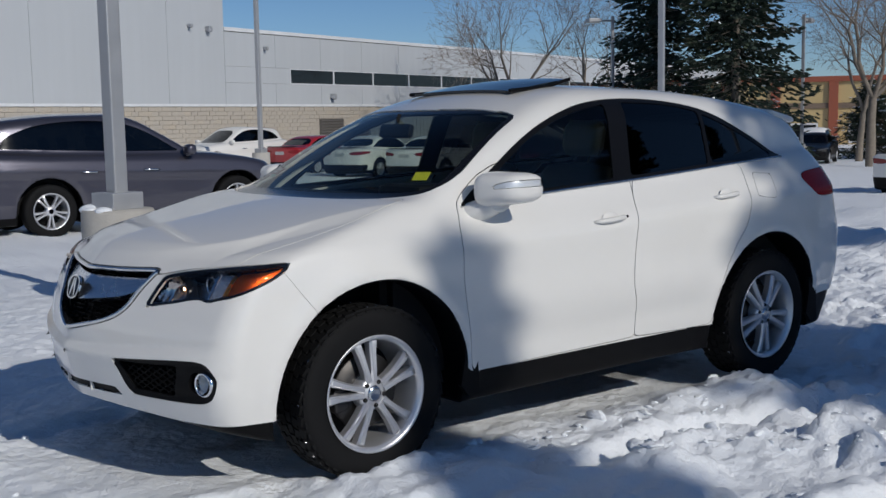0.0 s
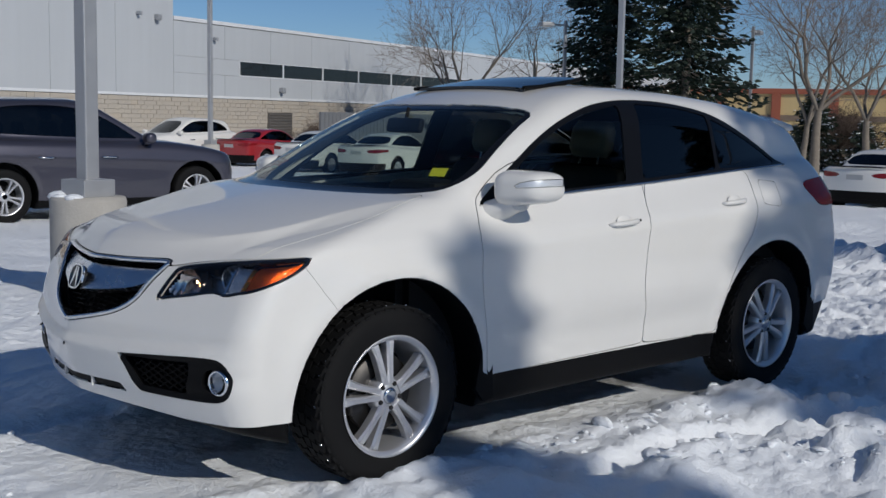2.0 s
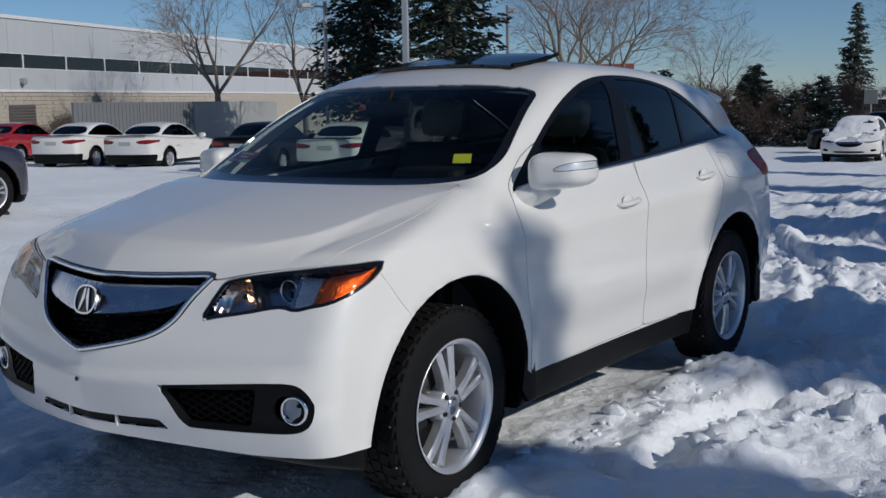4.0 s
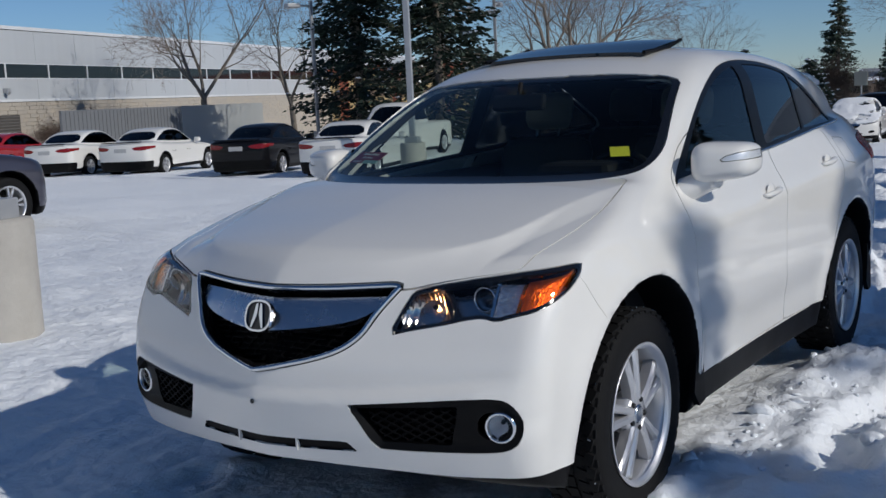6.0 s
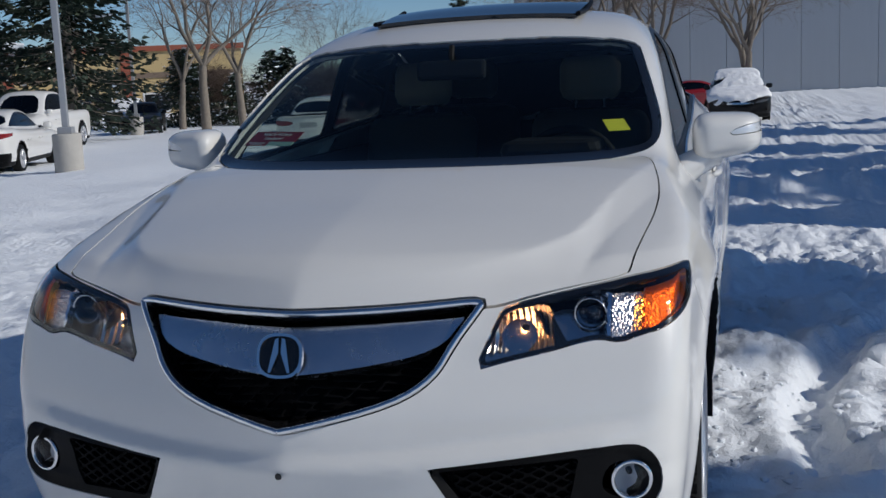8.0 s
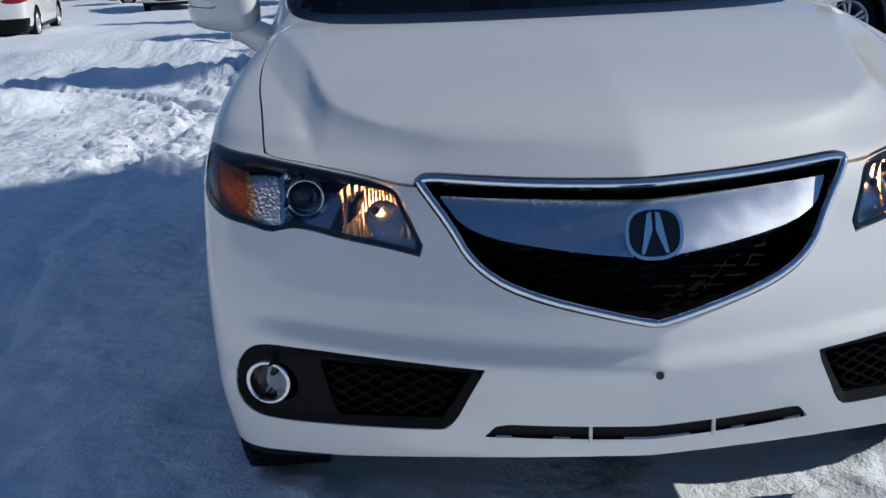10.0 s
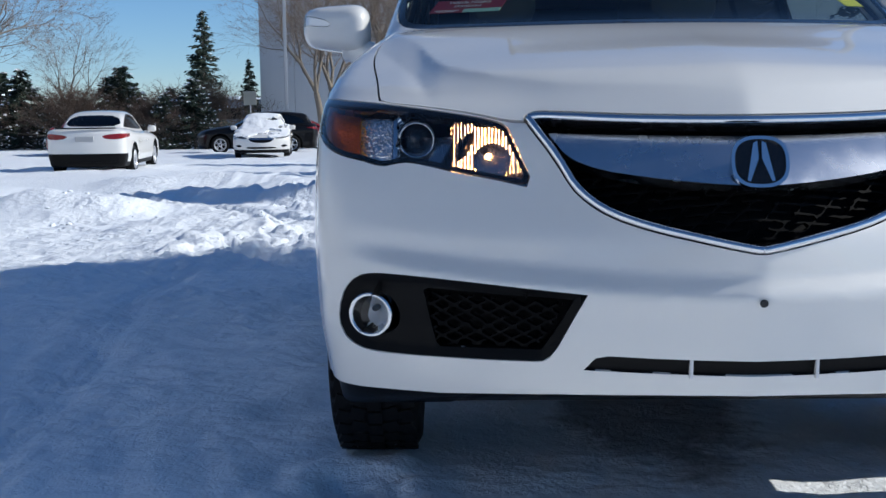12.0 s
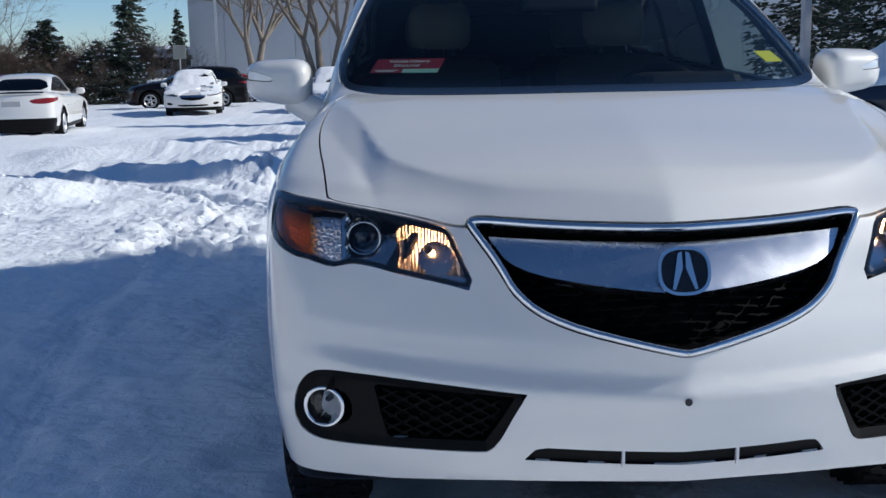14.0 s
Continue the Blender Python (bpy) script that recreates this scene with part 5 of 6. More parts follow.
    lathe(bm, [(0.0, 0.101), (0.020, 0.101), (0.027, 0.099), (0.031, 0.095), (0.033, 0.090)], 32)
    part("centre_cap", bm, SATIN, rim, "satin centre cap", True)
    for k in range(5):
        bm = bmesh.new()
        lathe(bm, [(0.0, 0.098), (0.008, 0.098), (0.0095, 0.094), (0.0095, 0.07)], 10, pose(0, 0, 0, 0, 0, 72 * k + 36 + 90) @ pose(0.050, 0, 0))
        part("lug_nut", bm, DARK_METAL, rim)
    bm = bmesh.new()
    lathe(bm, [(0.07, 0.030), (0.155, 0.030), (0.158, 0.024), (0.158, 0.008), (0.07, 0.006)], 48)
    part("brake_disc", bm, DARK_METAL, w, "grey brake disc", True)
    bm = bmesh.new()
    box(bm, (-0.05, 0.095, 0.0), (0.05, 0.168, 0.05), 0.012, pose(0, 0, 0, 0, 0, 90 * -s))
    part("brake_caliper", bm, DARK_METAL, w)
    bm = bmesh.new()
    lathe(bm, [(0.0, -0.06), (0.20, -0.06)], 40)
    part("backing_plate", bm, BLACK_TRIM, w)


for (cx, cz), turns in zip(WHEELS, ((8, 30), (38, 12))):
    wheel(cx, cz, -1, turns[0])
    wheel(cx, cz, 1, turns[1])

# mirrors
for s in (-1, 1):
    def mirror_field(x, y, z, s=s):
        a, b, c = (x - 0.715) / 0.110, (y * s - 0.947) / 0.110, (z - 1.138 - 0.05 * (y * s - 0.95)) / 0.073
        a = a + 0.35 * np.clip(b, -1, 1) * -1 + 0.3
        q = (np.abs(a) ** 2.6 + np.abs(b) ** 4.2 + np.abs(c * (1 + 0.14 * np.clip(b, -1, 1))) ** 3.4) ** (1 / 3.2) - 1
        return np.maximum(q * 0.09, (x - 0.775 - 0.25 * (y * s - 0.945)))
    mf = field_sheet(mirror_field, (0.50, min(s * 0.75, s * 1.15), 1.0), (0.95, max(s * 0.75, s * 1.15), 1.28), 0.013)
    back, cap = mf.cut(-(mf.v[:, 0] - 0.766 - 0.25 * (mf.v[:, 1] * s - 0.945)))
    strip, cap = split(cap, lambda q: (q.v[:, 1] * s, q.v[:, 2]), chaikin([(0.945, 1.140), (0.945, 1.140), (0.985, 1.168), (1.10, 1.186), (1.10, 1.152), (1.02, 1.144)], 1), 0.001, lambda q: q.v[:, 0] < 0.9)
    mo = sheet_part("door_mirror", cap, WHITE_PAINT, car, "white door mirror with a turn signal strip", thick=0.01)
    sheet_part("signal_strip", strip.moved(-0.001), LENS, mo, "clear turn signal strip")
    sheet_part("signal_reflector", strip.moved(-0.006), PALE_REFLECTOR, mo)
    sheet_part("mirror_glass", back, CHROME, mo, "mirror glass")
    def foot_field(x, y, z, s=s):
        t = np.clip((y * s - 0.79) / 0.12, 0, 1)
        cx, cz = 0.60 + 0.06 * t, 1.020 + 0.060 * t
        q = np.sqrt(((x - cx) / (0.075 - 0.015 * t)) ** 2 + ((z - cz) / (0.058 - 0.014 * t)) ** 2) - 1
        return np.maximum(q * 0.04, np.maximum(0.77 - y * s, y * s - 0.93))
    ff = field_sheet(foot_field, (0.48, min(s * 0.75, s * 0.96), 0.93), (0.75, max(s * 0.75, s * 0.96), 1.14), 0.014)
    sheet_part("mirror_foot", ff, WHITE_PAINT, mo, smooth=True)

# door handles
for s in (-1, 1):
    for x0, x1, zz, tilt in ((1.285, 1.505, 0.952, 0.05), (2.195, 2.400, 1.018, 0.06)):
        pts = []
        for t in np.linspace(0, 1, 9):
            x, z = x0 + (x1 - x0) * t, zz + tilt * (t - 0.5) * (x1 - x0) * 3 * 0.4
            w = 0.80
            while body_field(x, w, z) < 0 and w < 0.97:
                w += 0.002
            pts.append((x, s * (w + 0.026 * math.sin(math.pi * min(1, max(0, t))) ** 0.5 - 0.004), z))
        bm = bmesh.new()
        rings = tube(bm, pts, [0.006, 0.011, 0.013, 0.013, 0.013, 0.013, 0.014, 0.014, 0.008], 10)
        dh = part("door_handle", bm, WHITE_PAINT, car, smooth=True)
        c = pts[4]
        bm = bmesh.new()
        lathe(bm, [(0.0, -0.010), (0.028, -0.006), (0.038, 0.0015)], 24, Matrix.Translation((c[0], c[1] - s * 0.021, c[2] + 0.004)) @ pose(0, 0, 0, 90 * s, 0, 0) @ Matrix.Diagonal((1.5, 0.9, 1, 1)))
        part("handle_cup", bm, WHITE_PAINT, dh, smooth=True)
        if zz < 1 and s < 0:
            bm = bmesh.new()
            p = pts[-1]
            lathe(bm, [(0.0, 0.006), (0.006, 0.006), (0.008, 0.003)], 14, Matrix.Translation((p[0] + 0.012, p[1] - 0.001, p[2])) @ pose(0, 0, 0, 90, 0, 0))
            part("key_hole", bm, DARK_METAL, dh)

# mud flaps
for cx in (0.475, 3.075):
    for s in (-1, 1):
        bm = bmesh.new()
        prism(bm, [(0.0, 0.0), (0.05, 0.02), (0.075, -0.05), (0.085, -0.25), (0.03, -0.26), (-0.02, -0.20), (0.005, -0.08)], -0.012, 0.012, pose(cx - 0.015, s * 0.885, 0.50, 90, 0, 0))
        part("mud_flap", bm, BLACK_TRIM, car, "black mud flap")

# sunroof glass tilted up, roof fin
su, sv = np.meshgrid(np.linspace(0, 1, 17), np.linspace(-0.395, 0.395, 25), indexing="ij")
sx_ = 1.20 + 0.06 * sv ** 2 + su * (0.43 - 0.12 * sv ** 2)
sz_ = ROOF(sx_) + 0.002 + 0.036 * np.clip((sx_ - 1.18) / 0.48, 0, 1) ** 1.2 - 0.07 * sv ** 2 - 0.16 * sv ** 4
sr = Sheet(np.stack([sx_, sv, sz_], -1).reshape(-1, 3), [[i * 25 + j, (i + 1) * 25 + j, (i + 1) * 25 + j + 1, i * 25 + j + 1] for i in range(16) for j in range(24)])
ROOF_GLASS = Nodes("dark_sunroof_glass")
ROOF_GLASS.set(Base_Color=(0.006, 0.012, 0.02, 1), Roughness=0.03)
sf = sheet_part("sunroof", sr, ROOF_GLASS.m, car, "dark sunroof glass tilted up", thick=0.014)
for s in (-1, 1):
    bm = bmesh.new()
    tube(bm, [(1.20, s * 0.40, 1.575), (1.45, s * 0.40, 1.595), (1.62, s * 0.40, 1.635)], 0.010, 6)
    part("sunroof_arm", bm, BLACK_TRIM, sf)
bm = bmesh.new()
prism(bm, [(0, 0), (0.16, 0), (0.15, 0.025), (0.12, 0.055), (0.09, 0.05), (0.03, 0.015)], -0.02, 0.02, pose(2.78, 0, 1.532, 90, 0, 0))
part("roof_fin", bm, WHITE_PAINT, car)
# rear spoiler
sp = Sheet(*surface_net(lambda x, y, z: smax(smax(np.abs(z - 1.452 + 0.20 * (x - 3.3) + 0.10 * y * y) - 0.022, np.abs(x - 3.31) - 0.15 + 0.10 * y * y, 0.03), np.abs(y) - 0.56, 0.05), (3.05, -0.66, 1.30), (3.58, 0.66, 1.58), 0.02))
sheet_part("rear_spoiler", sp, WHITE_PAINT, car)

# cabin
CABIN_DARK = plastic("dark_cabin_trim", (0.010, 0.010, 0.011), 0.7, spec=0.2)
LINING = plastic("grey_headlining", (0.035, 0.034, 0.033), 0.9, 400)
LEATHER = plastic("dark_seat_leather", (0.028, 0.026, 0.024), 0.6, 60)
PALE_LEATHER = plastic("parchment_leather", (0.16, 0.15, 0.125), 0.6, 60)
lining = skin.cut(np.maximum(1.10 - skin.v[:, 2], np.abs(skin.v[:, 0] - 2.0) - 1.6))[0]
sheet_part("headlining", lining.moved(-0.035), LINING, car, "dark headlining and pillar trim")
bm = bmesh.new()
for lo, hi in (((0.2, -0.70, 0.30), (3.4, 0.70, 0.34)), ((0.2, -0.74, 0.34), (3.4, -0.70, 1.06)), ((0.2, 0.70, 0.34), (3.4, 0.74, 1.06)), ((0.16, -0.70, 0.34), (0.2, 0.70, 1.02)), ((3.4, -0.6, 0.34), (3.44, 0.6, 1.08))):
    box(bm, lo, hi)
part("cabin_tub", bm, CABIN_DARK, car, "dark cabin floor and door trim")
bm = bmesh.new()
prism(bm, chaikin([(0.22, 0.75), (0.22, 1.05), (0.30, 1.085), (0.55, 1.10), (0.75, 1.06), (0.82, 0.98), (0.78, 0.75)], 2), -0.68, 0.68, pose(0, 0, 0, 90, 0, 0))
dash = part("dashboard", bm, CABIN_DARK, car, "black dashboard")
bm = bmesh.new()
box(bm, (0.50, -0.55, 1.08), (0.74, -0.22, 1.145), 0.03)
part("instrument_hood", bm, CABIN_DARK, dash)
bm = bmesh.new()
pts = [(0.92 + 0.06 * math.sin(a) * 0.9, -0.385 + 0.185 * math.cos(a), 0.985 + 0.17 * math.sin(a)) for a in np.linspace(0, 2 * math.pi, 33)]
tube(bm, pts, 0.016, 8, False)
sw = part("steering_wheel", bm, CABIN_DARK, car, smooth=True)
bm = bmesh.new()
box(bm, (0.89, -0.47, 0.93), (0.94, -0.30, 1.03), 0.02)
box(bm, (0.90, -0.56, 0.97), (0.93, -0.21, 1.0), 0.01)
part("hub", bm, CABIN_DARK, sw)
for sx, sy in ((1.30, -0.37), (1.30, 0.37), (2.30, -0.37), (2.30, 0.37)):
    bm = bmesh.new()
    box(bm, (sx - 0.30, sy - 0.25, 0.50), (sx + 0.25, sy + 0.25, 0.66), 0.05)
    box(bm, (-0.07, -0.25, 0.0), (0.07, 0.25, 0.62), 0.06, pose(sx + 0.25, sy, 0.60, 0, 18, 0))
    st = part("seat", bm, LEATHER, car, "dark leather seat with a pale headrest", True)
    bm = bmesh.new()
    box(bm, (-0.05, -0.13, 0.0), (0.05, 0.13, 0.19), 0.045, pose(sx + 0.44, sy, 1.235, 0, 12, 0))
    part("headrest", bm, PALE_LEATHER, st, smooth=True)
    for d in (-0.06, 0.06):
        bm = bmesh.new()
        tube(bm, [(sx + 0.40, sy + d, 1.12), (sx + 0.45, sy + d, 1.27)], 0.006, 6)
        part("headrest_post", bm, SATIN, st)
bm = bmesh.new()
box(bm, (-0.02, -0.125, -0.035), (0.015, 0.125, 0.035), 0.012, pose(0.80, 0, 1.385, 0, 15, 0))
rm = part("rear_view_mirror", bm, CABIN_DARK, car, "black rear view mirror")
bm = bmesh.new()
tube(bm, [(0.80, 0, 1.41), (0.82, 0, 1.47)], 0.010, 8)
part("stalk", bm, CABIN_DARK, rm)


# ---- other vehicles ----
TYPES = {
    # nose and tail from the front axle, half width, wheel radius, wheelbase, heights of bonnet, belt, roof, boot
    "sedan": dict(nose=-0.95, tail=3.85, half=0.925, wr=0.33, base=2.775, step=0.05,
                  deck=((-0.95, -0.7, 0.0, 0.55, 1.5, 2.6, 3.2, 3.85), (0.62, 0.74, 0.89, 0.95, 0.97, 1.02, 1.07, 1.06)),
                  screen=((0.9, 1.44), (0.42, 1.36)), back=((0.95, 1.44), (3.28, 2.38)),
                  roof=((0.5, 1.3, 1.8, 2.4, 3.0, 3.6), (1.30, 1.42, 1.44, 1.41, 1.33, 1.20)), cab=0.76, lean=0.36,
                  glass=[(0.80, 0.99), (0.80, 0.99), (1.25, 1.28), (1.55, 1.365), (1.95, 1.370), (2.30, 1.315), (2.62, 1.20), (2.86, 1.07), (2.86, 1.07), (1.8, 1.01)], split=1.75),
    "suv": dict(nose=-0.95, tail=3.95, half=0.965, wr=0.375, base=2.82, step=0.045,
                deck=((-0.95, -0.7, 0.0, 0.5, 1.5, 2.8, 3.5, 3.95), (0.80, 0.93, 1.08, 1.13, 1.14, 1.17, 1.20, 1.18)),
                screen=((1.05, 1.68), (0.35, 1.50)), back=((0.9, 1.62), (3.90, 3.45)),
                roof=((0.5, 1.3, 1.8, 2.5, 3.2, 3.8), (1.50, 1.66, 1.69, 1.68, 1.62, 1.54)), cab=0.82, lean=0.28,
                glass=[(0.85, 1.13), (0.85, 1.13), (1.35, 1.44), (1.75, 1.565), (2.3, 1.585), (2.85, 1.54), (3.25, 1.40), (3.42, 1.22), (3.42, 1.22), (1.9, 1.15)], split=1.72),
    "truck": dict(nose=-0.95, tail=4.85, half=1.0, wr=0.40, base=3.65, step=0.06,
                  deck=((-0.95, -0.7, 0.0, 0.5, 1.5, 2.5, 2.6, 4.85), (0.95, 1.10, 1.18, 1.22, 1.24, 1.24, 1.25, 1.26)),
                  screen=((1.15, 1.90), (0.45, 1.35)), back=((1.15, 1.90), (2.72, 2.60)),
                  roof=((0.5, 1.3, 1.8, 2.7), (1.80, 1.90, 1.92, 1.88)), cab=0.86, lean=0.20,
                  glass=[(0.85, 1.27), (0.85, 1.27), (1.28, 1.70), (1.6, 1.80), (2.4, 1.79), (2.52, 1.70), (2.55, 1.30), (2.55, 1.30)], split=1.65),
}
LAMP_WHITE = plastic("headlamp_grey", (0.10, 0.105, 0.115), 0.12, 40)
TAIL_RED = plastic("tail_lamp_red", (0.22, 0.01, 0.012), 0.15, 40)
CAR_GLASS = pane_glass("dark_car_glass", (0.06, 0.066, 0.072))
PLATE = plastic("plate_grey", (0.5, 0.5, 0.5), 0.5)
SNOW_CAP = Nodes("settled_snow")
SNOW_CAP.set(Base_Color=(0.88, 0.89, 0.91, 1), Roughness=0.7, Normal=SNOW_CAP.bump(SNOW_CAP.noise(18, 6), 0.6, 0.03))
SNOW_CAP = SNOW_CAP.m


def car_field(p):
    deck, roof = curve(*p["deck"]), curve(*p["roof"])
    (z0, z1), (a0, a1) = p["screen"]
    (b0, b1), (c0, c1) = p["back"]

    def f(x, y, z):
        w = np.abs(y)
        front = p["nose"] + 0.42 * w ** 2 + 0.25 * np.clip(z - 0.62, 0, 1) ** 1.3 + 0.5 * np.clip(0.36 - z, 0, 1) - x
        rear = x - p["tail"] + 0.20 * w ** 2 + 0.18 * np.abs(z - 0.75) ** 1.5
        side = w - p["half"] + 0.03 * np.clip(x / p["tail"], 0, 1) ** 6 * 4 + 0.9 * np.clip(z - 0.78 - 0.04 * x, 0, 1) ** 2 + 0.25 * np.clip(0.42 - z, 0, 1)
        side = side - 0.012 * np.exp(-((z - 0.80 - 0.035 * x) / 0.05) ** 2)
        low = smax(smax(smax(side, front, 0.14), rear, 0.14), z - deck(x) + 0.06 * w ** 2, 0.12)
        low = smax(low, 0.20 - z, 0.05)
        gside = w - p["cab"] + p["lean"] * (z - z0) + 0.08 * np.clip(x - 2.2, 0, 2) ** 2
        gfront = (a0 + (a1 - a0) * (z - z0) / (z1 - z0) + 0.30 * w ** 2 - x) * 0.5
        gback = (x - c0 - (c1 - c0) * (z - b0) / (b1 - b0) + 0.15 * w ** 2) * 0.6
        cab = smax(smax(smax(gside, gfront, 0.06), gback, 0.08), z - roof(x) + 0.08 * w ** 2 + 0.12 * w ** 4, 0.12)
        body = smin(low, smax(cab, 0.85 - z, 0.02), 0.04)
        if p["tail"] > 4.5:
            bed = np.maximum(np.maximum(np.abs(x - 3.75) - 1.0, w - 0.80), 0.85 - z)
            body = np.maximum(body, -bed)
        for cx in (0.0, p["base"]):
            r = np.hypot(x - cx, z - p["wr"])
            body = smax(body, -np.maximum(r - p["wr"] - 0.065, 0.6 - w), 0.015)
        return body
    return f


def ground_at(x, y):
    return float(lot_height(np.array(x), np.array(y)))


CAR_PARTS = {}
CARS_MADE = {}


def car_parts(kind):
    """The sheets of one kind of car, cut once and used for all of its colours."""
    if kind in CAR_PARTS:
        return CAR_PARTS[kind]
    p = TYPES[kind]
    f = car_field(p)
    full = Sheet(*surface_net(f, (p["nose"] - 0.1, -1.1, 0.1), (p["tail"] + 0.1, 1.1, 2.0), p["step"]))
    skin = full
    wheels_d = np.min([np.hypot(skin.v[:, 0] - cx, skin.v[:, 2] - p["wr"]) for cx in (0.0, p["base"])], 0)
    low, skin = skin.cut(np.minimum(skin.v[:, 2] - 0.31, wheels_d - p["wr"] - 0.075))
    (z0, z1), (a0, a1) = p["screen"]
    (b0, b1), (c0, c1) = p["back"]
    out = [("underbody", low, "black", 0)]
    gl, skin = split(skin, side_uv, chaikin(p["glass"], 2), 0.0, lambda s: np.abs(s.v[:, 1]) > np.where((s.v[:, 0] > 2.1) & (kind == "sedan"), 0.57, 0.42))
    ws_edge = chaikin(both([(0, z0 + 0.06), (0.55, z0 + 0.07), (0.68, z0 + 0.12), (0.52, z1 - 0.13), (0, z1 - 0.11)]), 1)
    on = lambda s: s.v[:, 0] < a0 + (a1 - a0) * (s.v[:, 2] - z0) / (z1 - z0) + 0.30 * s.v[:, 1] ** 2 + 0.06
    scr, skin = split(skin, front_uv, ws_edge, 0.0, on)
    back_edge = chaikin(both([(0, max(b0, z0) + 0.13), (0.64, max(b0, z0) + 0.14), (0.52, b1 - 0.12), (0, b1 - 0.10)]), 1)
    onb = lambda s: s.v[:, 0] > c1 - 0.2
    bck, skin = split(skin, front_uv, back_edge, 0.0, onb)
    hl, skin = split(skin, half_uv, chaikin([(0.42, 0.655), (0.46, 0.70), (0.86, 0.775), (0.92, 0.74), (0.70, 0.665)], 1), 0.0, lambda s: s.v[:, 0] < 0)
    tz = 0.88 if kind == "sedan" else 1.0
    tl, skin = split(skin, half_uv, chaikin([(0.36, tz - 0.05), (0.38, tz + 0.03), (0.88, tz + 0.07), (0.92, tz - 0.01), (0.70, tz - 0.08)], 1), 0.0, lambda s: s.v[:, 0] > p["tail"] - 0.55)
    gr, skin = split(skin, front_uv, chaikin(both([(0, 0.69), (0.40, 0.69), (0.42, 0.65), (0.30, 0.55), (0, 0.52)]), 1), 0.0, lambda s: s.v[:, 0] < 0)
    lb, skin = skin.cut(np.maximum(skin.v[:, 2] - (0.50 if kind == "sedan" else 0.45), p["tail"] - 0.40 - skin.v[:, 0]))
    low_in, skin = split(skin, front_uv, chaikin(both([(0, 0.40), (0.46, 0.40), (0.50, 0.37), (0.42, 0.335), (0, 0.33)]), 1), 0.0, lambda s: s.v[:, 0] < 0)
    fog_in, skin = split(skin, half_uv, chaikin([(0.60, 0.40), (0.66, 0.46), (0.82, 0.48), (0.84, 0.42), (0.72, 0.38)], 1), 0.0, lambda s: s.v[:, 0] < 0)
    out.append(("body", skin, "paint", 0.03))
    out.append(("air_intake", low_in.moved(-0.02), "black", 0))
    out += [("fog_recess", half.moved(-0.02), "black", 0) for half in halves(fog_in) if len(half.f)]
    for half in halves(gl):
        fr, rr = half.cut(half.v[:, 0] - p["split"])
        out += [("side_window", fr.moved(-0.01), "glass", 0), ("side_window", rr.moved(-0.01), "glass", 0)]
    out += [("windshield", scr.moved(-0.008), "glass", 0), ("rear_window", bck.moved(-0.008), "glass", 0)]
    for nm, sh, mt in (("headlamp", hl, "lamp"), ("tail_lamp", tl, "red")):
        out += [(nm, half, mt, 0) for half in halves(sh) if len(half.f)]
    out.append(("grille", gr.moved(-0.02), "black", 0))
    if len(gr.f):
        out.append(("grille_bar", gr.cut(np.abs(gr.v[:, 2] - 0.66) - 0.035)[0].moved(0.005), "satin", 0))
    out.append(("rear_diffuser", lb.moved(-0.005), "black", 0))
    hz = z0 - 0.17
    w = np.linspace(0.7, 1.05, 200)
    reach = {hx: float(w[np.argmax(f(np.full(200, hx), w, np.full(200, hz)) > 0)]) for hx in (1.25, 2.15)}
    CAR_PARTS[kind] = (p, full, out, reach)
    return CAR_PARTS[kind]


